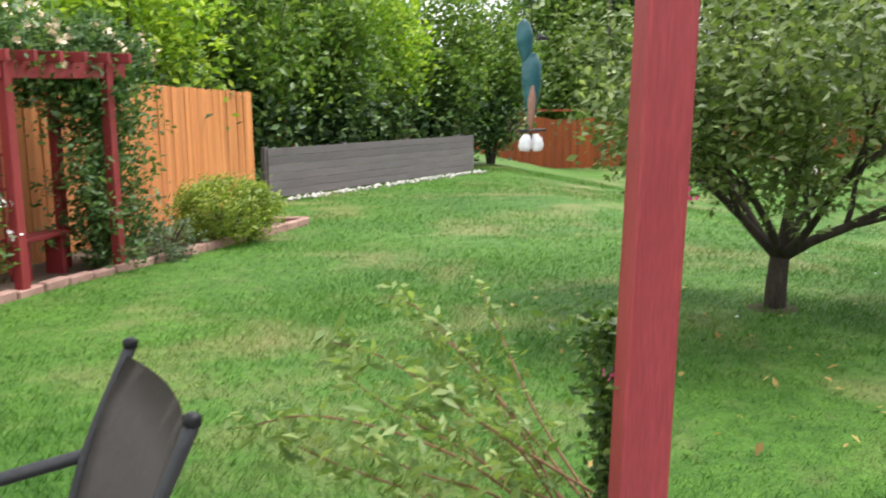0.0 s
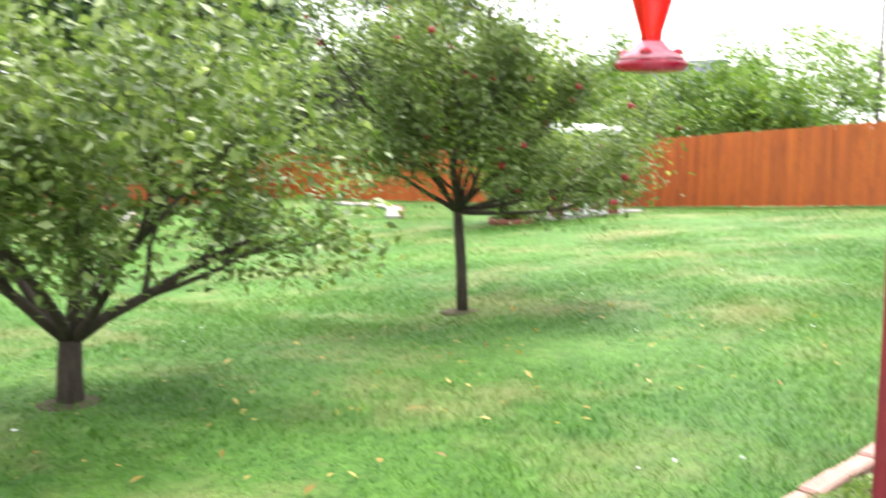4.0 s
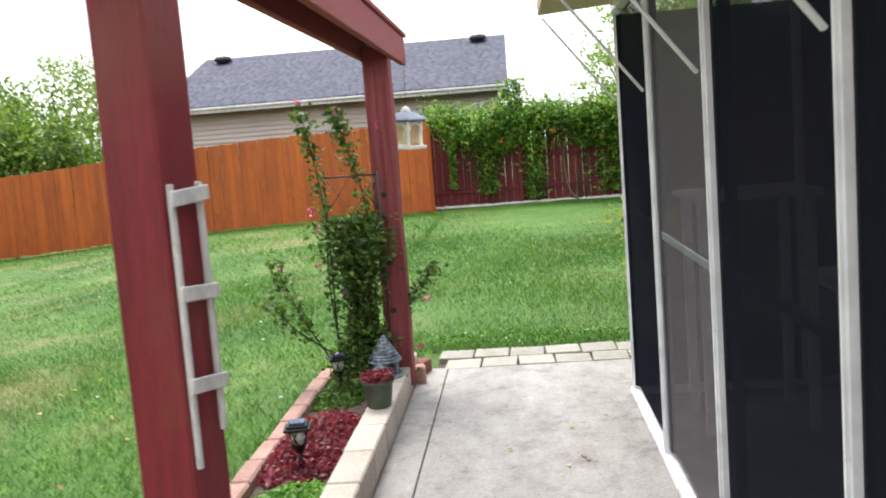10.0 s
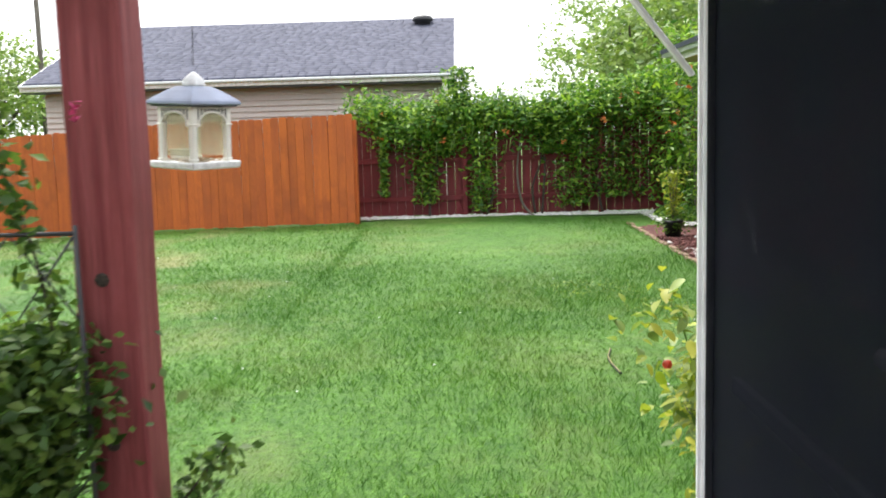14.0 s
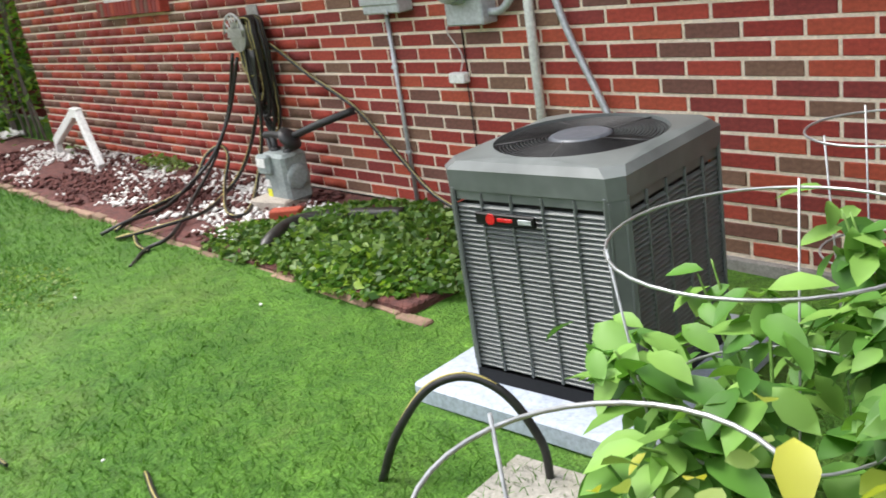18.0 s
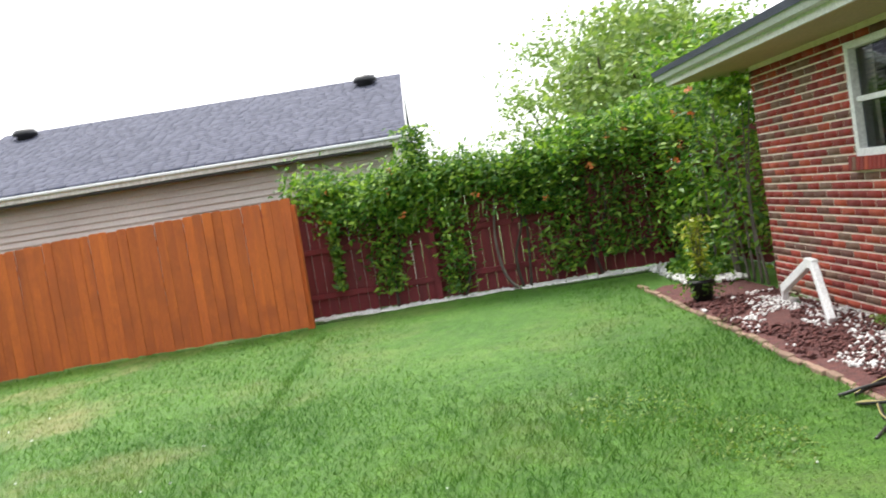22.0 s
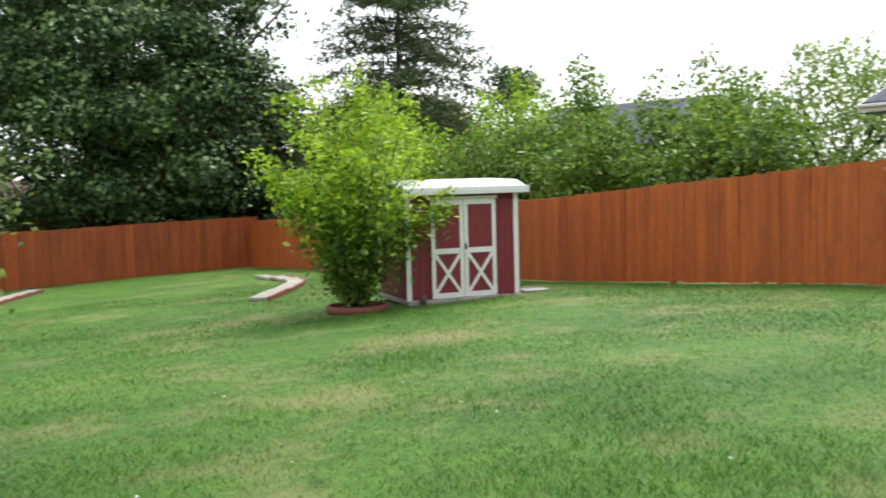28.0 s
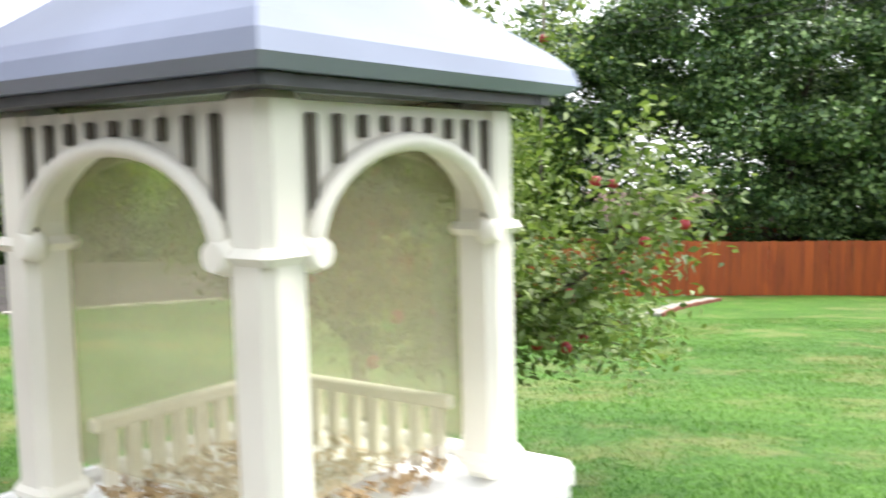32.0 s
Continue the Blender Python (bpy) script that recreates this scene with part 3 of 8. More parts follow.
def brick_mat():
    m, nt, n, l, p = nodes_of("red_brick")
    oi = n.new("ShaderNodeObjectInfo")
    ge = n.new("ShaderNodeNewGeometry")
    add = n.new("ShaderNodeMath")
    add.operation = "ADD"
    fr = n.new("ShaderNodeMath")
    fr.operation = "FRACT"
    l.new(oi.outputs["Random"], add.inputs[0])
    l.new(ge.outputs["Random Per Island"], add.inputs[1])
    l.new(add.outputs[0], fr.inputs[0])
    r = ramp(nt, fr.outputs[0], [(0.0, (0.24, 0.028, 0.02)), (0.24, (0.32, 0.045, 0.028)), (0.45, (0.20, 0.03, 0.026)), (0.62, (0.145, 0.062, 0.047)), (0.74, (0.34, 0.06, 0.03)), (0.88, (0.17, 0.09, 0.06)), (1.0, (0.17, 0.03, 0.028))])
    r.color_ramp.interpolation = "CONSTANT"
    g = noise_tex(nt, 55, 4)
    gg = ramp(nt, g.outputs["Fac"], [(0.3, (0.86, 0.86, 0.86)), (0.7, (1.36, 1.36, 1.36))]).outputs["Color"]
    st = noise_tex(nt, 3.0, 4)
    sg = ramp(nt, st.outputs["Fac"], [(0.3, (0.85, 0.85, 0.85)), (0.7, (1.15, 1.15, 1.15))]).outputs["Color"]
    col = mixc(nt, 1.0, mixc(nt, 1.0, r.outputs["Color"], gg, "MULTIPLY"), sg, "MULTIPLY")
    l.new(col, p.inputs["Base Color"])
    p.inputs["Roughness"].default_value = 0.8
    b = n.new("ShaderNodeBump")
    b.inputs["Strength"].default_value = 0.5
    b.inputs["Distance"].default_value = 0.006
    l.new(g.outputs["Fac"], b.inputs["Height"])
    l.new(b.outputs["Normal"], p.inputs["Normal"])
    return m


BRICK = brick_mat()
WINS = [(12.76, 13.84, 1.44, 2.40), (6.95, 8.22, 1.36, 2.36)]   # x0, x1, z0, z1 of the window openings


def house():
    h = base("house", 0, 0, 0, 0, "single-storey house of mixed red brick with pale mortar", "house", kind="structure")
    # backing wall with its openings left free, thick enough for the reveals
    bm = bmesh.new()
    xs = sorted([HX0, HX1] + [v for w in WINS for v in w[:2]])
    for x0, x1 in zip(xs, xs[1:]):
        w = [q for q in WINS if q[0] <= x0 and x1 <= q[1]]
        if w:
            box(x1 - x0, 0.2, w[0][2] + 0.1, (x0 + x1) / 2, HY - 0.104, (w[0][2] - 0.1) / 2, 0, bm)
            box(x1 - x0, 0.2, HZ + 0.12 - w[0][3], (x0 + x1) / 2, HY - 0.104, (HZ + 0.12 + w[0][3]) / 2, 0, bm)
        else:
            box(x1 - x0, 0.2, HZ + 0.22, (x0 + x1) / 2, HY - 0.104, HZ / 2 + 0.01, 0, bm)
    part("wall", bm, MORTAR, h)
    part("side_wall", box(0.2, 6.0, HZ + 0.2, HX1 - 0.115, HY - 3.215, HZ / 2), MORTAR, h)
    # near-black sheets behind the glass stand in for the unlit room
    part("foundation", box(HX1 - HX0 - 0.01, 0.06, 0.14, (HX0 + HX1) / 2, HY + 0.0, 0.0, 0.004), CONC, h)
    # bricks: the nearest ones by themselves, the rest joined
    c, L = 0.0772, 0.268
    me = mesh_of("brick", box(L - 0.016, 0.03, c - 0.016, 0, 0, 0, 0.003), BRICK)
    half = mesh_of("brick", box(L / 2 - 0.016, 0.03, c - 0.016, 0, 0, 0, 0.003), BRICK)
    far = []
    rng = random.Random(8)
    rows = int((HZ - 0.08) / c)
    near_count = 0
    for r in range(rows):
        z = 0.08 + (r + 0.5) * c
        x = HX0 + (0 if r % 2 else -L / 2)
        while x < HX1:
            x0, x1 = max(x, HX0), min(x + L, HX1)
            x += L
            spans = [(x0, x1)]
            for w in WINS:
                if w[2] - 0.11 < z < w[3]:
                    nxt = []
                    for p, q in spans:
                        if q <= w[0] or p >= w[1]:
                            nxt.append((p, q))
                        else:
                            if p < w[0]:
                                nxt.append((p, w[0]))
                            if q > w[1]:
                                nxt.append((w[1], q))
                    spans = nxt
            for p, q in spans:
                if q - p < 0.04:
                    continue
                dy = rng.uniform(-0.002, 0.002)
                if abs(q - p - L) < 0.002 and 6.6 < p < 10.6 and z < 1.6 and near_count < 300:
                    piece("brick", me, h, pose((p + q) / 2, HY - 0.014 + dy, z, 0, rng.uniform(-.25, .25), 0))
                    near_count += 1
                else:
                    far.append(((p + q) / 2, HY - 0.014 + dy, z, q - p - 0.016))
    # end wall bricks seen past the corner
    cube = np.array([(x, y, z) for x in (-.5, .5) for y in (-.5, .5) for z in (-.5, .5)])
    fc = np.array([(0, 1, 3, 2), (4, 6, 7, 5), (0, 4, 5, 1), (2, 3, 7, 6), (0, 2, 6, 4), (1, 5, 7, 3)])
    vs, fs = [], []
    for i, (x, y, z, w) in enumerate(far):
        vs.append(cube * (w, 0.03, c - 0.016) + (x, y, z))
        fs.append(fc + 8 * i)
    ob = new("bricks", quick_mesh("bricks", np.concatenate(vs), np.concatenate(fs), BRICK))
    ob.parent = h
    tagged(ob, kind="stuff")
    # windows, sills
    for i, (x0, x1, z0, z1) in enumerate(WINS):
        w, hh = x1 - x0, z1 - z0
        win = part("window_frame", box(0.07, 0.09, hh, x0 + 0.035, HY - 0.03, (z0 + z1) / 2, 0.004), WHITE, h, "white vinyl double-hung window frame")
        part("frame_side", box(0.07, 0.09, hh, x1 - 0.035, HY - 0.03, (z0 + z1) / 2, 0.004), WHITE, win)
        part("frame_top", box(w - 0.14, 0.09, 0.06, (x0 + x1) / 2, HY - 0.03, z1 - 0.03, 0.004), WHITE, win)
        part("frame_bottom", box(w - 0.14, 0.10, 0.07, (x0 + x1) / 2, HY - 0.025, z0 + 0.035, 0.004), WHITE, win)
        part("meeting_rail", box(w - 0.14, 0.05, 0.045, (x0 + x1) / 2, HY - 0.04, (z0 + z1) / 2, 0.004), WHITE, win)
        part("pane", box(w - 0.14, 0.006, hh - 0.1, (x0 + x1) / 2, HY - 0.06, (z0 + z1) / 2), GLASS, win)
        bm = bmesh.new()
        k = z0 + 0.08
        while k < z1 - 0.07:
            box(w - 0.16, 0.03, 0.004, (x0 + x1) / 2, HY - 0.12, k, 0, bm, None)
            k += 0.042
        part("blind", bm, plain("grey_blind_slats", (0.30, 0.31, 0.33), 0.6), win)
        # added sheet, its dark colour standing for the shade indoors
        part("dark_room", box(w + 0.3, 0.02, hh + 0.3, (x0 + x1) / 2, HY - 0.32, (z0 + z1) / 2), plain("painted_room_shade", (0.03, 0.03, 0.03), 0.9), win)
        sill = mesh_of("sill_brick", box(0.062, 0.13, 0.115, 0, 0, 0, 0.004), BRICK)
        n = int((w + 0.24) / 0.0735)
        part("sill_bed", box(n * 0.0735, 0.1, 0.10, (x0 + x1) / 2, HY + 0.0, z0 - 0.055), MORTAR, win)
        for k in range(n):
            piece("sill_brick", sill, win, pose(x0 - 0.12 + 0.037 + k * 0.0735, HY + 0.012, z0 - 0.052, 6, 0, 0))
    # eaves: soffit, fascia, gutter, roof
    part("soffit", box(HX1 - HX0 + 0.95, 0.66, 0.03, (HX0 + HX1) / 2 + 0.45, HY + 0.30, HZ + 0.035), SOFFIT, h, "cream boarded soffit under the eaves")
    part("end_soffit", box(0.9, 6.4, 0.03, HX1 + 0.47, HY - 3.24, HZ + 0.035), SOFFIT, h)
    part("fascia", box(HX1 - HX0 + 0.95, 0.03, 0.16, (HX0 + HX1) / 2 + 0.45, HY + 0.645, HZ + 0.10), WHITE, h)
    g = [(-0.06, 0.0), (0.035, 0.0), (0.06, 0.05), (0.06, 0.115), (0.045, 0.115), (0.045, 0.055), (0.03, 0.015), (-0.045, 0.015), (-0.045, 0.115), (-0.06, 0.115)]
    gut = part("gutter", prism(g, HX1 - HX0 + 0.98), GUTTER, h, "pale grey metal gutter along the eaves")
    gut.matrix_basis = pose((HX0 + HX1) / 2 + 0.46, HY + 0.72, HZ + 0.09, 0, 0, 90)
    part("gutter_end", box(0.01, 0.13, 0.12, HX1 + 0.955, HY + 0.72, HZ + 0.15, 0.004), GUTTER, h)
    roof = [(-0.82, 0.0), (6.4, 2.3), (6.4, 2.22), (-0.80, -0.06)]
    rf = part("roof", prism(roof, HX1 - HX0 + 1.0), SHINGLE, h, "grey shingled low-pitched roof")
    rf.matrix_basis = pose((HX0 + HX1) / 2 + 0.46, HY, HZ + 0.2, 0, 0, -90)
    return h


house()


# ---- neighbour's garage ----
def garage():
    GX, Y0, Y1, EZ, RZ, RX = 21.0, 2.00, 10.25, 2.70, 4.22, 25.4
    top = base("garage", 0, 0, 0, 0, "neighbouring garage with beige lap siding and blue-grey shingles", "garage")
    wall = part("wall", box(0.18, Y1 - Y0 - 0.5, EZ - 0.1, GX + 0.55, (Y0 + Y1) / 2, EZ / 2 - 0.05), SIDING, top)
    for y in (Y0 + 0.34, Y1 - 0.34):
        o = [(0, 0), (2 * (RX - GX) - 1.1, 0), (2 * (RX - GX) - 1.1, EZ), (RX - GX - 0.55, RZ - 0.12), (0, EZ)]
        gb = part("gable_wall", prism(o, 0.18), SIDING, top)
        gb.matrix_basis = pose(GX + 0.55, y, 0, 0, 0, 0)
    n = 21
    o = [(-0.006, 0), (0.048, 0), (0.048, 0.014), (0.004, 0.106), (-0.006, 0.106)]
    me = mesh_of("siding_board", prism(o, Y1 - Y0 - 0.5), SIDING)
    for k in range(n):
        piece("siding_board", me, top, pose(GX + 0.455, (Y0 + Y1) / 2, EZ - 0.16 - 0.106 * k - 0.11, 0, 0, 180))
    ang = math.atan2(RZ - EZ, RX - GX)
    L = math.hypot(RZ - EZ, RX - GX)
    for s in (1, -1):
        bm = box(L + 0.05, Y1 - Y0, 0.05, L / 2, 0, 0)
        r = part("roof", bm, SHINGLE, top)
        r.matrix_basis = pose(GX if s == 1 else 2 * RX - GX, (Y0 + Y1) / 2, EZ, 0, -math.degrees(ang), 0 if s == 1 else 180)
    # shingle courses, each a lapped row of tabs
    rows = int(L / 0.145)
    cube = np.array([(x, y, z) for x in (-.5, .5) for y in (-.5, .5) for z in (-.5, .5)])
    fc = np.array([(0, 1, 3, 2), (4, 6, 7, 5), (0, 4, 5, 1), (2, 3, 7, 6), (0, 2, 6, 4), (1, 5, 7, 3)])
    vs, fs, rng, i = [], [], random.Random(3), 0
    for r in range(rows):
        y = Y0 + rng.uniform(-0.2, 0)
        while y < Y1:
            w = rng.choice((0.16, 0.22, 0.3))
            y0, y1 = max(y, Y0), min(y + w, Y1)
            y += w
            if y1 - y0 < 0.03:
                continue
            u = (r + 0.5) * 0.145
            th = rng.uniform(0.010, 0.018)
            p = cube * (0.165, y1 - y0 - 0.006, th)
            p = p @ np.array(Matrix.Rotation(-ang - 0.04, 3, "Y")).T + (GX + u * math.cos(ang) - 0.025 * math.sin(ang), (y0 + y1) / 2, EZ + u * math.sin(ang) + 0.036)
            vs.append(p)
            fs.append(fc + 8 * i)
            i += 1
    m, nt, nn, l, p = nodes_of("shingle_tabs")
    ge = nn.new("ShaderNodeNewGeometry")
    c = ramp(nt, ge.outputs["Random Per Island"], [(0, (0.048, 0.052, 0.080)), (1, (0.078, 0.082, 0.118))]).outputs["Color"]
    g = noise_tex(nt, 90, 3)
    gg = ramp(nt, g.outputs["Fac"], [(0.3, (0.8,) * 3), (0.7, (1.2,) * 3)]).outputs["Color"]
    l.new(mixc(nt, 1.0, c, gg, "MULTIPLY"), p.inputs["Base Color"])
    p.inputs["Roughness"].default_value = 0.9
    ob = new("shingles", quick_mesh("shingles", np.concatenate(vs), np.concatenate(fs), m))
    ob.parent = top
    tagged(ob, kind="stuff")
    part("eave_fascia", box(0.03, Y1 - Y0 + 0.06, 0.12, GX - 0.02, (Y0 + Y1) / 2, EZ - 0.05, 0.004), WHITE_WORN, top, "weathered white eaves board")
    part("eave_gutter", box(0.08, Y1 - Y0 + 0.06, 0.05, GX - 0.055, (Y0 + Y1) / 2, EZ - 0.01, 0.01), GUTTER, top)
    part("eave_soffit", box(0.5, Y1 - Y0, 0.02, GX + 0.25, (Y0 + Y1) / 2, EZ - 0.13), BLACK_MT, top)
    for y in (Y0, Y1):
        rk = part("rake_board", box(L + 0.1, 0.03, 0.14, L / 2, 0, 0, 0.004), WHITE, top)
        rk.matrix_basis = pose(GX, y, EZ - 0.03, 0, -math.degrees(ang), 0)
    for y in (2.72, 9.62):
        v = part("roof_vent", lathe([(0.17, 0), (0.17, 0.07), (0.24, 0.09), (0.24, 0.13), (0.2, 0.19), (0.05, 0.22)], 12), BLACK_MT, top, "black mushroom roof vent")
        v.matrix_basis = pose(RX - 0.5, y, RZ - 0.16, 0, 0, 0)
    return top


garage()

# ---- pergola: red posts and beam ----
def pergola():
    p = base("pergola", 0, 0, 0, 0, "red-painted timber pergola posts carrying a long beam", "pergola")
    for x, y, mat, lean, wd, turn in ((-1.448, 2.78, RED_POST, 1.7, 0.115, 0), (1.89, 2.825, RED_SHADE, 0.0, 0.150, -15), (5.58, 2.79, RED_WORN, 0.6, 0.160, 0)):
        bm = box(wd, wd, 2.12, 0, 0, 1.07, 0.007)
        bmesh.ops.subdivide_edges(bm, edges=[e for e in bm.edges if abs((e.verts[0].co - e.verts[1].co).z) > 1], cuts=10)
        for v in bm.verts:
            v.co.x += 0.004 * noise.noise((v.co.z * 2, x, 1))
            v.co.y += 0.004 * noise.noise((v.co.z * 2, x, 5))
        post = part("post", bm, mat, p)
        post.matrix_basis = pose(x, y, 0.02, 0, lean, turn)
    beam = part("beam", box(10.1, 0.04, 0.185, 1.25, 2.705, 2.18, 0.005), RED_BEAM, p, "red beam plank bolted along the posts")
    part("back_beam", box(10.1, 0.04, 0.185, 1.25, 2.895, 2.18, 0.005), RED_BEAM, p)
    part("cap_board", box(10.14, 0.26, 0.03, 1.25, 2.80, 2.29, 0.005), RED_BEAM, p)
    knots = mesh_of("knot", lathe([(0.02, 0), (0.018, 0.004), (0.008, 0.006)], 8), BARK)
    for x, z in ((5.515, 1.25), (5.505, 0.52), (5.51, 0.82)):
        k = piece("knot", knots, p, pose(x - 0.002, 2.80, z, 0, -90, 0))
    return p


pergola()


def ladder_trellis():
    t = base("ladder_trellis", 1.868, 2.742, 0, 165, "small weathered white ladder trellis fixed to a red post", "trellis")
    for dx, h in ((-0.055, 0.60), (0.055, 0.66)):
        part("stile", box(0.016, 0.014, h, dx, 0.0, 1.50 - h / 2, 0.003), WHITE_WORN, t)
    for z, tilt in ((1.470, 3), (1.245, -5), (1.030, -7)):
        r = part("rung", box(0.145, 0.011, 0.036, 0, 0, 0, 0.003), WHITE_WORN, t)
        r.matrix_basis = pose(0, 0.0125, z, 0, tilt, 0)
    return t


ladder_trellis()


# ---- screened room ----
def screen_mat(name, share, tint=(0.019, 0.021, 0.027, 1)):
    m, nt, n, l, p = nodes_of(name)
    p.inputs["Base Color"].default_value = tint
    p.inputs["Roughness"].default_value = 0.7
    p.inputs["Specular IOR Level"].default_value = 0.0
    tr = n.new("ShaderNodeBsdfTransparent")
    mx = n.new("ShaderNodeMixShader")
    mx.inputs[0].default_value = share
    l.new(tr.outputs[0], mx.inputs[1])
    l.new(p.outputs[0], mx.inputs[2])
    l.new(mx.outputs[0], n["Material Output"].inputs["Surface"])
    return m


SCREEN = screen_mat("black_insect_screen", 0.70, (0.016, 0.018, 0.025, 1))
DOOR_SCREEN = screen_mat("grey_door_screen", 0.42, (0.17, 0.155, 0.165, 1))
RAIL_GREY = plain("grey_door_rail", (0.15, 0.155, 0.17), 0.45)
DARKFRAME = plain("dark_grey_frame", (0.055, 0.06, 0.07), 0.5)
SY, SX0, SX1, SH = 1.36, 0.25, 5.19, 2.22


def screen_room():
    r = base("screen_room", 0, 0, 0, 0, "screened porch of black mesh panels in a white aluminium frame", "screened porch", kind="structure")
    xs = [5.165, 4.03, 2.81, 1.60, 0.42]
    for i, x in enumerate(xs):
        bm = box(0.036, 0.03, SH - 0.02, 0, 0, SH / 2, 0.003)
        box(0.012, 0.010, SH - 0.02, -0.004, 0.019, SH / 2, 0.002, bm)
        u = part("upright", bm, ALU, r)
        u.matrix_basis = pose(x, SY, 0.0, 0, 0, 0)
        if i < len(xs) - 1:
            x2 = xs[i + 1]
            w = x - x2 - 0.05
            pn = part("screen_panel", box(w, 0.006, SH - 0.12, (x + x2) / 2, SY - 0.008, SH / 2 + 0.01), DOOR_SCREEN if i == 1 else SCREEN, r, "taut black mesh screen panel")
            front = 0.028 if i == 1 else 0.0
            part("mid_rail", box(w - 0.1, 0.02, 0.034, (x + x2) / 2, SY - 0.04 + front, 1.06, 0.003), RAIL_GREY, pn)
            if i > 0:
                for dx in (w / 2 - 0.03, -w / 2 + 0.03):
                    part("inner_frame", box(0.05, 0.03, SH - 0.12, (x + x2) / 2 + dx, SY - 0.04 + front, SH / 2, 0.003), DARKFRAME, pn)
        br = part("roof_brace", box(0.022, 0.012, 0.62, 0, 0, 0.31, 0.003), ALU, r, "slanted white roof brace")
        br.matrix_basis = pose(x, SY + 0.035, 1.70, -38, 0, 0)
    part("bottom_track", box(SX1 - SX0, 0.065, 0.035, (SX0 + SX1) / 2, SY, 0.018, 0.004), ALU, r)
    part("top_track", box(SX1 - SX0, 0.07, 0.07, (SX0 + SX1) / 2, SY, SH, 0.004), ALU, r)
    # end of the porch
    for y in (0.4, -0.6, -1.6):
        u = part("upright", box(0.06, 0.05, SH, 0, 0, SH / 2, 0.004), ALU, r)
        u.matrix_basis = pose(5.15, y, 0, 0, 0, 0)
    part("end_screen", box(0.006, 3.0, SH - 0.1, 5.14, -0.13, SH / 2), SCREEN, r)
    part("end_track", box(0.065, 3.1, 0.035, 5.15, -0.2, 0.018, 0.004), ALU, r)
    part("kick_panel", box(0.012, 3.0, 0.35, 5.155, -0.13, 0.2), ALU, r)
    # roof panel, overhanging
    rf = part("porch_roof", box(SX1 - SX0 + 0.3, 4.0, 0.07, 0, 0, 0, 0.004), SOFFIT, r, "pale tan overhanging porch roof")
    rf.matrix_basis = pose((SX0 + SX1) / 2, -0.2, 2.40, -4, 0, 0)
    # house wall behind the porch
    part("porch_back_wall", box(SX1 - SX0, 0.2, 2.7, (SX0 + SX1) / 2, -1.96, 1.3), BRICK, r)
    # unseen far side, assumed to be mesh so that daylight brightens the porch
    part("unseen_side_screen", box(0.006, 3.2, SH - 0.1, 0.24, -0.23, SH / 2), SCREEN, r)
    return r


screen_room()


def porch_table(x, y, w, d, h, label):
    t = base("porch_table", x, y, 0, 0, label, "table")
    m = plain("pale_table_laminate", (0.78, 0.78, 0.80), 0.5)
    part("tabletop", box(w, d, 0.035, 0, 0, h, 0.01), m, t)
    for sx in (-1, 1):
        for sy in (-1, 1):
            part("leg", box(0.05, 0.05, h - 0.02, sx * (w / 2 - 0.06), sy * (d / 2 - 0.06), (h - 0.02) / 2, 0.005), m, t)
    return t


porch_table(4.55, 0.85, 0.55, 0.62, 1.18, "pale tall stand inside the dark porch")
porch_table(4.62, 0.25, 0.6, 0.5, 0.70, "low pale shelf stand inside the dark porch")


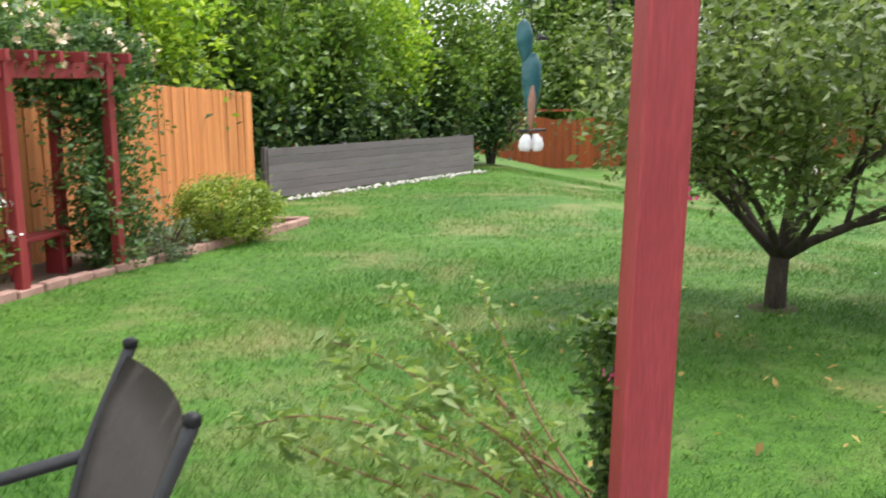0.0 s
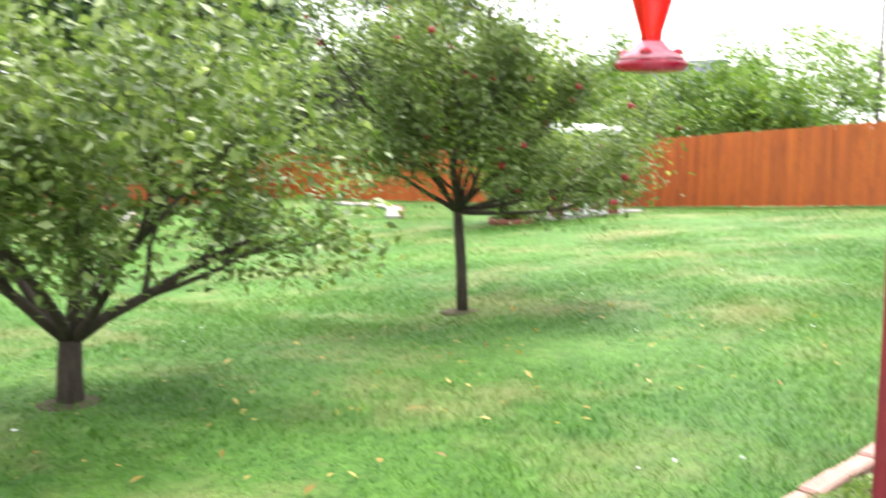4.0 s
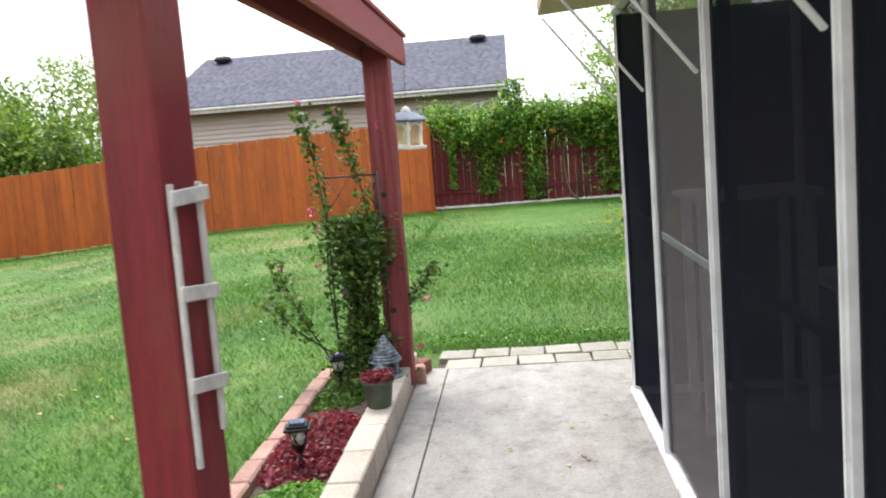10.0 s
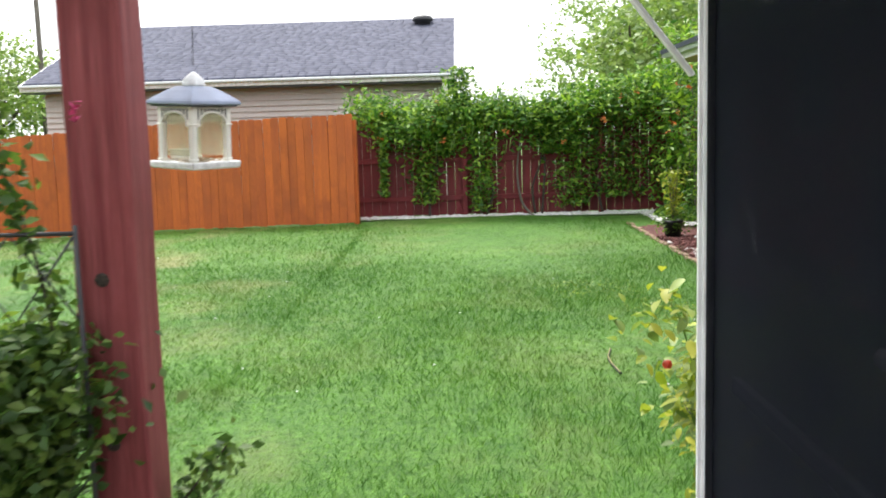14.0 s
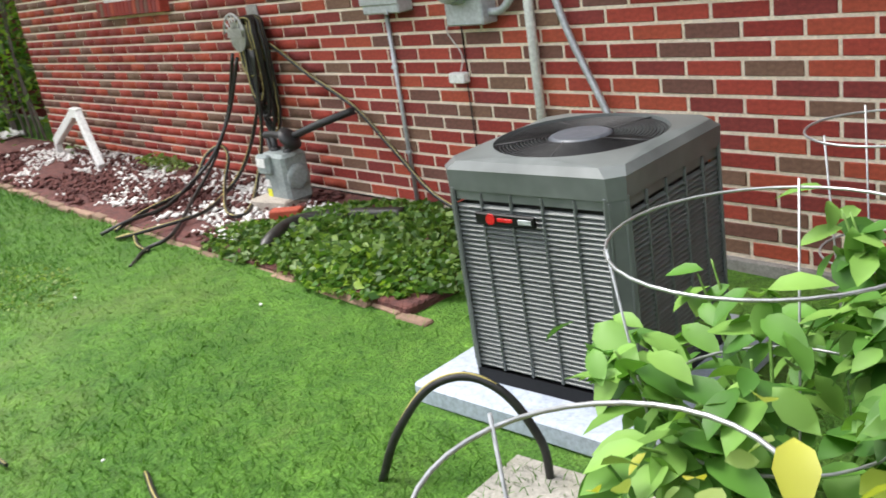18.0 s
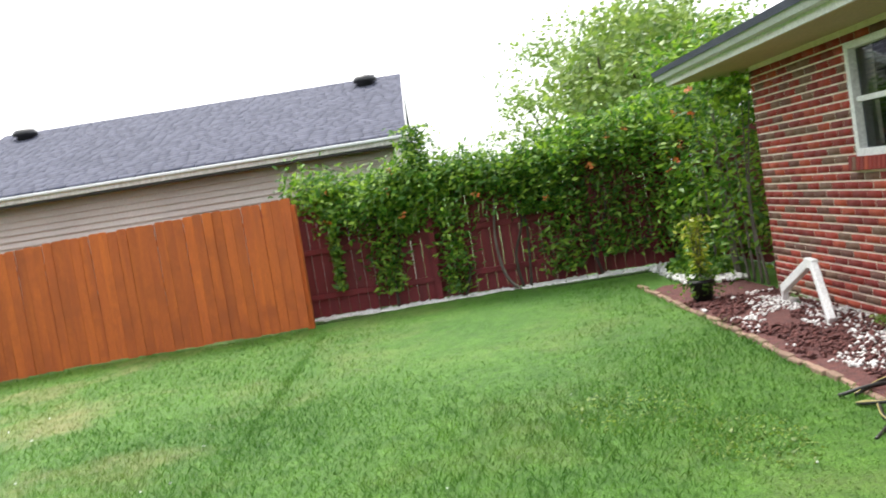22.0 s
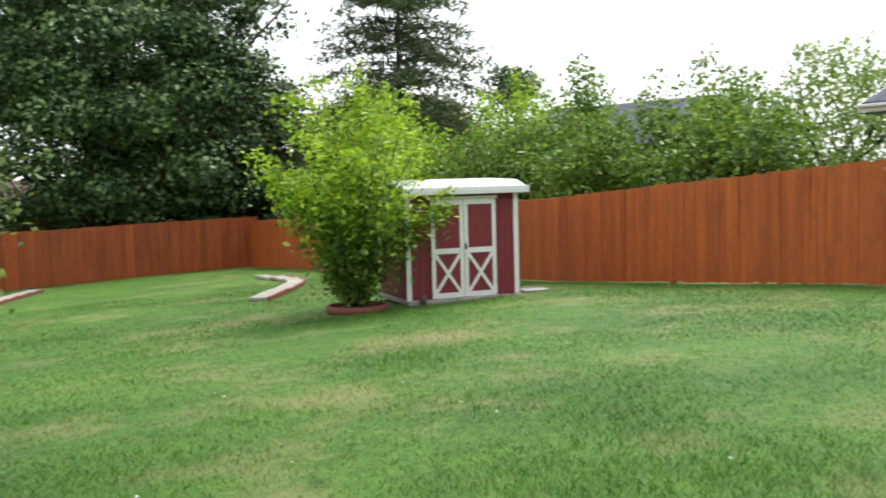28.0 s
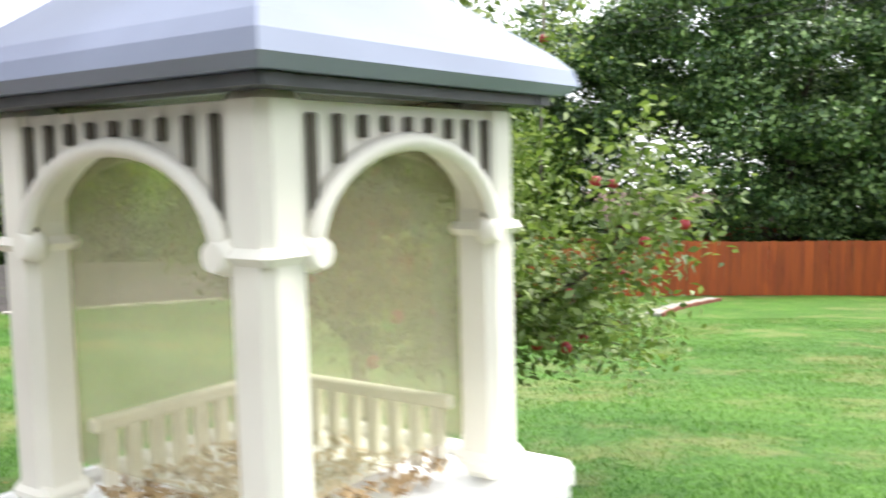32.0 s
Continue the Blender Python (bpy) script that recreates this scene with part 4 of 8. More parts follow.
# ---- shed ----
def shed():
    s = base("garden_shed", 17.05, 15.84, ground_z(17.05, 15.84) - 0.02, -15.3, "barn-red garden shed with white trim and double doors", "shed")
    s.scale = (1.04, 1.04, 1.04)
    W, D, H = 2.12, 1.6, 1.98
    part("floor_slab", box(W + 0.3, D + 0.2, 0.08, 0.1, D / 2, 0.02, 0.01), CONC, s)
    body = part("body", box(W, D, H, 0, D / 2 + 0.02, H / 2 + 0.05), SHED_RED, s)
    g = mesh_of("groove_batten", box(0.10, 0.012, H - 0.02, 0, 0, 0, 0.003), SHED_RED)
    for k in range(20):
        piece("siding_strip", g, body, pose(-W / 2 + 0.06 + k * (W - 0.12) / 19, 0.016, H / 2 + 0.05))
    for x in (-W / 2, W / 2):
        part("corner_trim", box(0.09, 0.035, H, x, 0.0, H / 2 + 0.05, 0.004), WHITE, s)
    # roof: low double slope of white ribbed metal
    roof = [(-0.24, 0.0), (0.30, 0.16), (1.5, 0.20), (1.95, 0.05), (1.95, 0.0), (1.5, 0.15), (0.30, 0.11), (-0.24, -0.05)]
    rf = part("roof", prism(roof, W + 0.36), plain("white_roof_metal", (0.72, 0.76, 0.76), 0.4), s, "white metal shed roof")
    rf.matrix_basis = pose(0, 0, H + 0.03, 0, 0, 90)
    part("roof_fascia", box(W + 0.36, 0.03, 0.13, 0, -0.22, H + 0.01, 0.004), WHITE, s)
    for k in range(7):
        rb = part("roof_rib", box(0.03, 0.50, 0.02, 0, 0, 0, 0.003), WHITE, rf)
        rb.matrix_basis = pose(0.03, -W / 2 - 0.1 + k * (W + 0.2) / 6, 0.088, 0, 0, 90) @ pose(0, 0, 0, -16.5, 0, 0)
    for sx in (-1, 1):
        d = part("door", box(0.63, 0.03, 1.76, sx * 0.32, -0.015, 0.95), SHED_RED, s, "red shed door with white cross trim")
        t = 0.075
        x0 = sx * 0.32
        part("stile", box(t, 0.02, 1.76, x0 - 0.277, -0.04, 0.95, 0.003), WHITE, d)
        part("stile", box(t, 0.02, 1.76, x0 + 0.277, -0.04, 0.95, 0.003), WHITE, d)
        for z in (0.115, 0.91, 1.785):
            part("rail", box(0.48, 0.02, t + 0.02, x0, -0.041, z, 0.003), WHITE, d)
        hgt, wid = 0.69, 0.48
        for k in (-1, 1):
            c = part("cross_brace", box(math.hypot(hgt, wid), 0.016, 0.06, 0, 0, 0, 0.002), WHITE, d)
            c.matrix_basis = pose(x0, -0.041 - 0.002 * k, 0.505, 0, k * math.degrees(math.atan2(hgt, wid)), 0)
    part("door_head", box(1.36, 0.03, 0.05, 0, -0.02, 1.86, 0.003), WHITE, s)
    part("door_handle", box(0.03, 0.03, 0.10, 0.03, -0.06, 0.98, 0.004), BLACK_MT, s)
    return s


shed()
step = new("shed_step", mesh_of("shed_step", box(0.5, 0.35, 0.05, 0, 0, 0, 0.01), CONC))
step.matrix_basis = pose(18.45, 15.43, ground_z(18.45, 15.43) + 0.02, 0, 0, -15)
tagged(step, "pale concrete stepping slab beside the shed", "slab")

# ---- trees and shrubs ----
def limbs(bm, start, direction, length, radius, rng, depth, tips, bend=0.25, split=3, spread=0.75, lift=0.12):
    """A limb that bends and parts into thinner ones; tips collects where leaves grow."""
    pts, d, p = [Vector(start)], Vector(direction).normalized(), Vector(start)
    n = 5
    for i in range(n):
        d = (d + Vector((rng.uniform(-1, 1), rng.uniform(-1, 1), rng.uniform(-0.6, 0.6) + lift)) * bend).normalized()
        p = p + d * length / n
        pts.append(p.copy())
        if depth <= 1 or i >= 2:
            tips.append((p.copy(), depth))
    tube(pts, radius, 6 if depth > 1 else 4, bm, taper=radius * 0.45)
    if depth > 0:
        for k in range(split):
            q = pts[rng.choice((2, 3, 4, 5))]
            dd = (d + Vector((rng.uniform(-1, 1), rng.uniform(-1, 1), rng.uniform(-0.55, 0.55) + lift)) * spread).normalized()
            limbs(bm, q, dd, length * rng.uniform(0.55, 0.8), radius * 0.5, rng, depth - 1, tips, bend, split, spread, lift)


def fruit_tree(name, x, y, trunk_h, lean, first, leaf, count, size, label, seed, fruit, fruit_n, spread=0.8, clump=0.16, z_min=0.7, bark=None, trunk_r=0.085):
    """An apple tree: short trunk, spreading limbs from the fork, leaves on the twigs, hanging fruit."""
    rng, nr = random.Random(seed), np.random.default_rng(seed)
    z = ground_z(x, y)
    t = base(name, x, y, z, 0, label, "tree")
    bm, tips = bmesh.new(), []
    fork = Vector((lean[0], lean[1], trunk_h))
    tube([Vector((0, 0, -0.1)), Vector((lean[0] * 0.3, lean[1] * 0.3, trunk_h * 0.45)), fork], trunk_r, 10, bm, taper=trunk_r * 0.8)
    for (dx, dy, dz, ln, rad) in first:
        limbs(bm, fork - Vector((0, 0, 0.04)), (dx, dy, dz), ln, rad, rng, 3, tips, 0.22, 3, spread)
    part("trunk", bm, bark or BARK, t)
    P = np.array([p for p, d in tips if p.z > z_min])
    c = P[nr.integers(0, len(P), count)] + nr.normal(size=(count, 3)) * clump
    c = c[c[:, 2] > z_min - 0.05]
    ob = new("crown", leaf_mesh("crown", c, size, leaf, nr, 0.52, 0.45, 0.25))
    ob.parent = t
    fm = mesh_of("apple", lathe([(0.008, 0.062), (0.018, 0.067), (0.032, 0.055), (0.038, 0.03), (0.030, 0.008), (0.012, 0.0), (0.005, 0.004)][::-1], 10), fruit)
    for k in range(fruit_n):
        q = P[rng.randrange(len(P))]
        if q[2] > z_min + 0.1:
            piece("apple", fm, t, Matrix.Translation((q[0] + rng.uniform(-.1, .1), q[1] + rng.uniform(-.1, .1), q[2] - rng.uniform(.05, .15))) @ Matrix.Scale(rng.uniform(0.7, 1.0), 4))
    ring = part("soil_ring", lathe([(0.24, 0.0), (0.17, 0.02), (0.05, 0.035)], 14), SOIL, t)
    ring.matrix_basis = pose(0, 0, -0.01)
    return t


fruit_tree("apple_tree", 0.86, 7.28, 0.42, (0.02, 0.0),
           [(-0.9, -0.15, 0.75, 1.15, 0.042), (0.95, -0.2, 0.5, 1.25, 0.045), (0.1, 0.2, 1.0, 1.2, 0.05), (0.55, 0.6, 0.9, 1.1, 0.04), (-0.4, -0.6, 0.9, 1.1, 0.038), (-0.55, 0.6, 0.85, 1.15, 0.04), (0.35, -0.75, 0.75, 1.1, 0.038)],
           APPLE_L, 23000, 0.068, "spreading apple tree with small green apples on a forked trunk", 11, GREEN_APPLE, 34, 0.8, 0.15)
fruit_tree("apple_tree", 5.36, 8.4, 1.08, (-0.10, -0.02),
           [(0.9, -0.5, 0.06, 1.15, 0.034), (0.95, -0.1, 0.25, 1.1, 0.034), (0.6, -0.85, 0.0, 1.1, 0.032), (-0.85, -0.2, 0.6, 0.9, 0.034), (0.2, -0.7, 0.7, 0.9, 0.034), (0.3, 0.7, 0.8, 0.95, 0.034), (0.15, 0.1, 1.0, 1.1, 0.04), (-0.6, 0.5, 0.6, 0.85, 0.03), (0.6, -0.2, 0.85, 1.05, 0.034), (-0.6, -0.7, 0.5, 0.9, 0.03), (-0.25, -0.1, 1.0, 1.75, 0.03), (0.25, -0.3, 1.0, 1.7, 0.03), (-0.6, 0.2, 0.9, 1.6, 0.028)],
           APPLE_L, 37000, 0.066, "apple tree hung with ripe red apples on a slender trunk", 12, RED_APPLE, 110, 0.75, 0.13, 0.6, None, 0.065)


def clump_points(nr, centre, radii, clumps, per, spread):
    """Leaf places in many uneven clumps over an ellipsoid, thinner inside."""
    d = nr.normal(size=(clumps, 3))
    d /= np.linalg.norm(d, axis=1)[:, None]
    r = nr.uniform(0.55, 1.0, size=(clumps, 1)) ** 0.6
    c = np.array(centre) + d * r * np.array(radii)
    o = nr.normal(size=(clumps * per, 3))
    o *= (nr.uniform(0.5, 1.25, size=(clumps * per, 1)) / np.linalg.norm(o, axis=1)[:, None])
    p = np.repeat(c, per, 0) + o * np.array(spread) * 1.6 * nr.uniform(0.6, 1.4, size=(clumps, 1)).repeat(per, 0)
    return p, o * 1.6 + np.array((0, 0, 0.5))


def big_tree(name, x, y, height, radius, crown_z, leaf, size, clumps, per, label, seed, bark=None, trunk_r=0.25, lobes=5, pad=2.5):
    rng, nr = random.Random(seed), np.random.default_rng(seed)
    t = base(name, x, y, ground_z(min(x, 30), min(y, 30)), 0, label, "tree")
    bm, tips = bmesh.new(), []
    tube(curve_pts([(0, 0, -0.2), (0.1, 0.05, crown_z * 0.6), (0.0, 0.1, crown_z * 1.1)], 4), trunk_r, 10, bm, taper=trunk_r * 0.7)
    for k in range(6):
        a = 2 * math.pi * k / 6 + rng.uniform(-.4, .4)
        limbs(bm, (0, 0.1, crown_z * 0.95), (math.cos(a) * 0.8, math.sin(a) * 0.8, rng.uniform(0.5, 1.2)), (height - crown_z) * 0.55, trunk_r * 0.45, rng, 1, tips, 0.2, 2)
    part("trunk", bm, bark or BARK, t)
    mid = (height + crown_z) / 2
    pts = [clump_points(nr, (0, 0, mid), (radius, radius, (height - crown_z) / 2 + 0.2), clumps // 2, per, np.array((1, 1, 0.55)) * size * pad)]
    for k in range(lobes):
        a = rng.uniform(0, 2 * math.pi)
        f = rng.uniform(0.45, 0.75)
        pts.append(clump_points(nr, (math.cos(a) * radius * f, math.sin(a) * radius * f, mid + rng.uniform(-.45, .45) * (height - crown_z) / 2), (radius * 0.5, radius * 0.5, (height - crown_z) * 0.28), clumps // (2 * lobes), per, np.array((1, 1, 0.55)) * size * pad))
    ob = new("crown", leaf_mesh("crown", np.concatenate([q[0] for q in pts]), size, leaf, nr, 0.7, 0.35, 0.15, normals=np.concatenate([q[1] for q in pts])))
    ob.parent = t
    return t


def shrub(name, x, y, rx, ry, h, leaf, size, count, label, seed, z0=0.05, stems=7, bark=None, clump=None, category="shrub", shoots=0, vase=0.0, low=None):
    rng, nr = random.Random(seed), np.random.default_rng(seed)
    t = base(name, x, y, ground_z(min(x, 30), min(y, 30)), 0, label, category)
    for k in range(stems):
        a = rng.uniform(0, 2 * math.pi)
        bm = tube(curve_pts([(0.06 * math.cos(a), 0.06 * math.sin(a), -0.05), (rx * 0.3 * math.cos(a), ry * 0.3 * math.sin(a), h * 0.45), (rx * 0.7 * math.cos(a), ry * 0.7 * math.sin(a), h * rng.uniform(0.7, 0.95))], 4), 0.012 + 0.008 * h, 5, None, taper=0.004)
        part("stem", bm, bark or BARK, t)
    if shoots:
        # wands rise from the base and arch outwards, leaves along each of them
        rows = []
        wands = shoots
        per = count // wands
        for k in range(wands):
            a, r = rng.uniform(0, 2 * math.pi), rng.random() ** 0.55
            top = h * (1.05 - 0.42 * r * r) * rng.uniform(0.66, 1.22)
            ex, ey = rx * r * math.cos(a), ry * r * math.sin(a)
            u = nr.uniform(0.06, 1.0, per)[:, None] ** 0.85
            bend = u ** (1.3 + 0.9 * vase)
            w = np.concatenate([ex * bend, ey * bend, z0 + (top - z0) * u], 1)
            side = size * (0.7 + (2.6 - 2.6 * vase) * np.sin(np.pi * np.minimum(u * 1.02, 1.0)) ** 0.8)
            rows.append(w + nr.normal(size=(per, 3)) * side * (1, 1, 0.8))
        c, nor = np.concatenate(rows), None
    else:
        n = max(12, count // 26)
        per = count // n
        c, nor = clump_points(nr, (0, 0, z0 + (h - z0) / 2), (rx, ry, (h - z0) / 2), n, per, clump or size * 1.9)
    c[:, 2] = np.maximum(c[:, 2], 0.02)
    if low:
        # shade of the lower half put into the colour: darker leaves there
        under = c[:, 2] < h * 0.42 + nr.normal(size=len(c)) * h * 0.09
        ob = new("shaded_lower_foliage", leaf_mesh("shaded_lower_foliage", c[under], size, low, nr, 0.5, 0.45, 0.1))
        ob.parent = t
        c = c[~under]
    ob = new("foliage", leaf_mesh("foliage", c, size, leaf, nr, 0.5, 0.45, 0.1, normals=nor))
    ob.parent = t
    return t


# big maple behind the back fence, spruce, hedge line, bright shrub by the shed
big_tree("maple_tree", 19.42, 45.15, 17.27, 8.8, 0.9, MAPLE_L, 0.24, 420, 310, "large dark green maple tree behind the back fence", 21, trunk_r=0.35, lobes=7, pad=3.1)
big_tree("maple_tree", 9.1, 48.54, 12.9, 3.5, 0.9, MAPLE_L, 0.24, 170, 190, "tall green broadleaf tree behind the back fence", 22, trunk_r=0.35, lobes=7, pad=3.0)


big_tree("background_tree", 25.32, 50.27, 9.52, 4.62, 0.54, MAPLE_L, 0.25, 800, 56, "dark green tree filling the gap behind the fence", 23, trunk_r=0.2, lobes=5)
big_tree("background_tree", 6.5, 46.4, 7.4, 3.4, 0.4, HEDGE_L, 0.22, 420, 70, "green tree standing beyond the end of the back fence", 26, trunk_r=0.18, lobes=4)
big_tree("background_tree", 26.9, 43.4, 7.7, 2.7, 0.5, SPRUCE_L, 0.22, 420, 60, "dull green tree in the gap beside the spruce", 25, trunk_r=0.18, lobes=4)
big_tree("background_tree", 34.32, 44.31, 7.94, 4.5, 0.53, SPRUCE_L, 0.24, 800, 56, "dull green tree behind the corner of the fence", 24, trunk_r=0.2, lobes=5)


def spruce(x, y, h, r, seed):
    rng, nr = random.Random(seed), np.random.default_rng(seed)
    t = base("spruce_tree", x, y, ground_z(24, 38), 0, "tall thin spruce tree with drooping grey-green boughs", "tree")
    bm = bmesh.new()
    tube([(0, 0, -0.2), (0, 0, h * 0.5), (0.1, 0, h)], 0.2, 8, bm, taper=0.03)
    pts = []
    z = 1.6
    while z < h - 0.3:
        k = rng.randint(5, 7)
        for i in range(k):
            a = rng.uniform(0, 2 * math.pi)
            L = r * (1 - z / h) ** 0.75 * rng.uniform(0.6, 1.1) + 0.25
            q = curve_pts([(0, 0, z), (math.cos(a) * L * 0.5, math.sin(a) * L * 0.5, z + 0.05), (math.cos(a) * L, math.sin(a) * L, z - 0.25 * L * 0.5)], 4)
            tube(q, 0.03, 4, bm, taper=0.008)
            for p in q[2:]:
                n = 17
                pts.append(np.array(p) + nr.normal(size=(n, 3)) * (0.34, 0.34, 0.10) - (0, 0, 0.10))
        z += rng.uniform(0.36, 0.56)
    part("trunk", bm, BARK, t)
    ob = new("crown", leaf_mesh("crown", np.concatenate(pts), 0.36, SPRUCE_L, nr, 0.22, 0.3, 0.6))
    ob.parent = t
    return t


spruce(29.43, 35.64, 15.2, 7.0, 31)
big_tree("distant_tree", 35.9, 36.0, 8.2, 0.95, 6.0, MAPLE_L, 0.2, 60, 40, "small dark treetop standing against the sky", 33, trunk_r=0.1, lobes=3)
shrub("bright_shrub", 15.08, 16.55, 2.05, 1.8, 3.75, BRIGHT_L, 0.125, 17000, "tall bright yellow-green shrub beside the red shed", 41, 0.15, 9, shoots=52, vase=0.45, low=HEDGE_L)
for i, (x, y, rx, h) in enumerate(((25.46, 29.47, 2.32, 4.76), (25.2, 24.21, 2.36, 4.26), (24.24, 19.37, 2.06, 3.77), (24.3, 14.81, 2.1, 3.43), (28.13, 26.59, 2.88, 5.52), (27.53, 18.46, 2.5, 4.77), (25.19, 33.79, 2.25, 4.01), (26.63, 21.75, 1.86, 5.0), (25.96, 31.68, 1.86, 5.45))):
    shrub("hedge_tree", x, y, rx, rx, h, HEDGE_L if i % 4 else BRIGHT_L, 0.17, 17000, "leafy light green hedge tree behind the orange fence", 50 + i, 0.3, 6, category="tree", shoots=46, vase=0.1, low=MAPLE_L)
for i, (x, y, r, h) in enumerate(((33, 17.5, 2.6, 5.9), (38, -4, 3.2, 6.7), (30.5, -5.0, 2.3, 5.7), (25.2, -3.0, 1.8, 4.6))):
    big_tree("distant_tree", x, y, h, r, 1.8, PALE_L, 0.15, 230, 40, "light green tree standing beyond the neighbouring garage", 70 + i, trunk_r=0.2)

# ---- the left boundary: cedar panels, grey fence, thicket ----
board_fence("wall_fence_cedar", (-6.9, 3.3, 0), (-4.15, 16.4, 0), (1.85, 1.80), CEDAR_TAN, "tan-stained cedar board fence behind the flower border", 0.14, 6, rail_side=-1)


def plank_fence(name, a, b, h, label):
    a, b = Vector(a), Vector(b)
    d = b - a
    top = base(name, a.x, a.y, 0, math.degrees(math.atan2(d.y, d.x)), label, "fence", kind="structure")
    n = 6
    g0, g1 = ground_z(a.x, a.y), ground_z(b.x, b.y)
    tilt = -math.degrees(math.atan2(g1 - g0, d.length))
    for k in range(n):
        ob = part("plank", box(d.length, 0.02, h / n - 0.006, 0, 0, 0, 0.003), GREYFENCE, top)
        ob.matrix_basis = pose(d.length / 2, 0, (g0 + g1) / 2 + 0.03 + (k + 0.5) * h / n, 0, tilt, 0)
    k = 0.0
    while k < d.length:
        ob = part("fence_post", box(0.09, 0.09, h + 0.1, 0, 0, 0, 0.004), GREYFENCE, top)
        ob.matrix_basis = pose(k, 0.06, g0 + (g1 - g0) * k / d.length + h / 2, 0, 0, 0)
        k += 2.4
    return top


plank_fence("wall_fence_grey", (-3.95, 16.6, 0), (0.2, 23.4, 0), 0.85, "low grey-painted plank fence along the lawn")
for i, (x, y, r, h, m) in enumerate(((-6.0, 15.6, 1.6, 4.4, 1), (-4.6, 18.6, 1.5, 4.2, 1), (-3.2, 20.6, 1.4, 4.4, 0), (-2.2, 22.6, 1.5, 4.6, 1), (-0.6, 24.8, 1.5, 4.4, 0), (1.0, 26.6, 1.5, 4.8, 1), (-7.6, 11.6, 1.6, 4.6, 0), (-8.6, 7.6, 1.8, 5.0, 1), (-7.0, 22.0, 2.4, 6.5, 0), (-9.0, 16.5, 2.4, 6.5, 0), (-3.4, 27.5, 2.4, 6.5, 1))):
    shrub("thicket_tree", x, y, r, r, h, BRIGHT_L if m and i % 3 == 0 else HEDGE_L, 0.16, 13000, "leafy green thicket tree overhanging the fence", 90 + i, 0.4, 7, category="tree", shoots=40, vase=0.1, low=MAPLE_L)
big_tree("thicket_maple", -6.5, 42.0, 11.5, 5.5, 2.0, HEDGE_L, 0.22, 600, 30, "tall green tree behind the thicket", 120, trunk_r=0.3)

# ---- hanging bird feeder in the shape of a small pavilion ----
def bird_feeder(x, y, z, rz):
    """z: underside of the tray."""
    f = base("bird_feeder", x, y, z, rz, "cream plastic pavilion bird feeder with a blue-grey roof", "bird feeder")
    s, h = 0.158, 0.169
    cap = 0.02 + h - 0.055
    tray = box(0.192, 0.192, 0.016, 0, 0, 0.010, 0.005)
    for k in range(4):
        box(0.192, 0.010, 0.014, 0, 0.092, 0.017, 0.003, tray, Matrix.Rotation(k * math.pi / 2, 4, "Z"))
    part("tray", tray, WHITE, f, "white seed tray")
    for sx in (-1, 1):
        for sy in (-1, 1):
            bm = box(0.021, 0.021, h, sx * (s / 2 - 0.012), sy * (s / 2 - 0.012), 0.02 + h / 2, 0.004)
            box(0.027, 0.027, 0.006, sx * (s / 2 - 0.012), sy * (s / 2 - 0.012), cap, 0.003, bm)
            box(0.025, 0.025, 0.008, sx * (s / 2 - 0.012), sy * (s / 2 - 0.012), 0.03, 0.003, bm)
            part("column", bm, VINYL, f)
    w = s - 0.042
    for k in range(4):
        rot = pose(0, 0, 0, 0, 0, 90 * k)
        for sx in (-1, 1):
            part("scroll", lathe([(0.006, 0.0), (0.007, 0.003), (0.005, 0.009)], 12, None, rot @ pose(sx * (w / 2 - 0.002), -s / 2 + 0.006, cap, 90, 0, 0)), VINYL, f)
        bm = bmesh.new()
        n, r, z0, ztop = 14, w / 2, cap, 0.02 + h - 0.004
        prev = None
        for i in range(n + 1):
            a = math.pi - math.pi * i / n
            px, pz = r * math.cos(a), z0 + r * 0.67 * math.sin(a)
            cur = [bm.verts.new((px, -s / 2 + 0.004, pz)), bm.verts.new((px, -s / 2 + 0.004, ztop)), bm.verts.new((px, -s / 2 + 0.016, pz)), bm.verts.new((px, -s / 2 + 0.016, ztop))]
            if prev:
                bm.faces.new((prev[0], cur[0], cur[1], prev[1]))
                bm.faces.new((prev[2], prev[3], cur[3], cur[2]))
                bm.faces.new((prev[0], prev[2], cur[2], cur[0]))
            prev = cur
        ar = part("arch", bm, VINYL, f)
        ar.matrix_basis = rot
        arc = [(r * 0.97 * math.cos(math.pi - math.pi * i / 16), -s / 2 + 0.001, z0 + r * 0.65 * math.sin(math.pi * i / 16)) for i in range(17)]
        rim = part("arch_rim", tube(arc, 0.0038, 6), VINYL, ar)
        # dark bars on the solid arch, coloured like the shade inside slots
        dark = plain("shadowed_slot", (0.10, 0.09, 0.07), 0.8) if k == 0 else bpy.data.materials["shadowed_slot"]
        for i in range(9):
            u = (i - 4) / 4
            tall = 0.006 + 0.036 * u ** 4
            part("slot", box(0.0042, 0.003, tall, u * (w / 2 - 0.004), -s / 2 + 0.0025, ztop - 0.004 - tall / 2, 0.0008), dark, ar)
        pn = part("pane", box(w, 0.0025, h - 0.02, 0, -s / 2 + 0.021, 0.03 + h / 2), CLEAR, f, "clouded clear plastic pane")
        pn.matrix_basis = rot
        pn.visible_shadow = False
        if k in (1, 2):
            rl = part("railing", box(w, 0.006, 0.006, 0, -s / 2 + 0.028, 0.056, 0.001), VINYL, f)
            rl.matrix_basis = rot
            bal = mesh_of("baluster", box(0.006, 0.004, 0.030, 0, 0, 0), VINYL)
            for i in range(9):
                piece("baluster", bal, rl, pose(-w / 2 + 0.008 + i * (w - 0.016) / 8, -s / 2 + 0.028, 0.039))
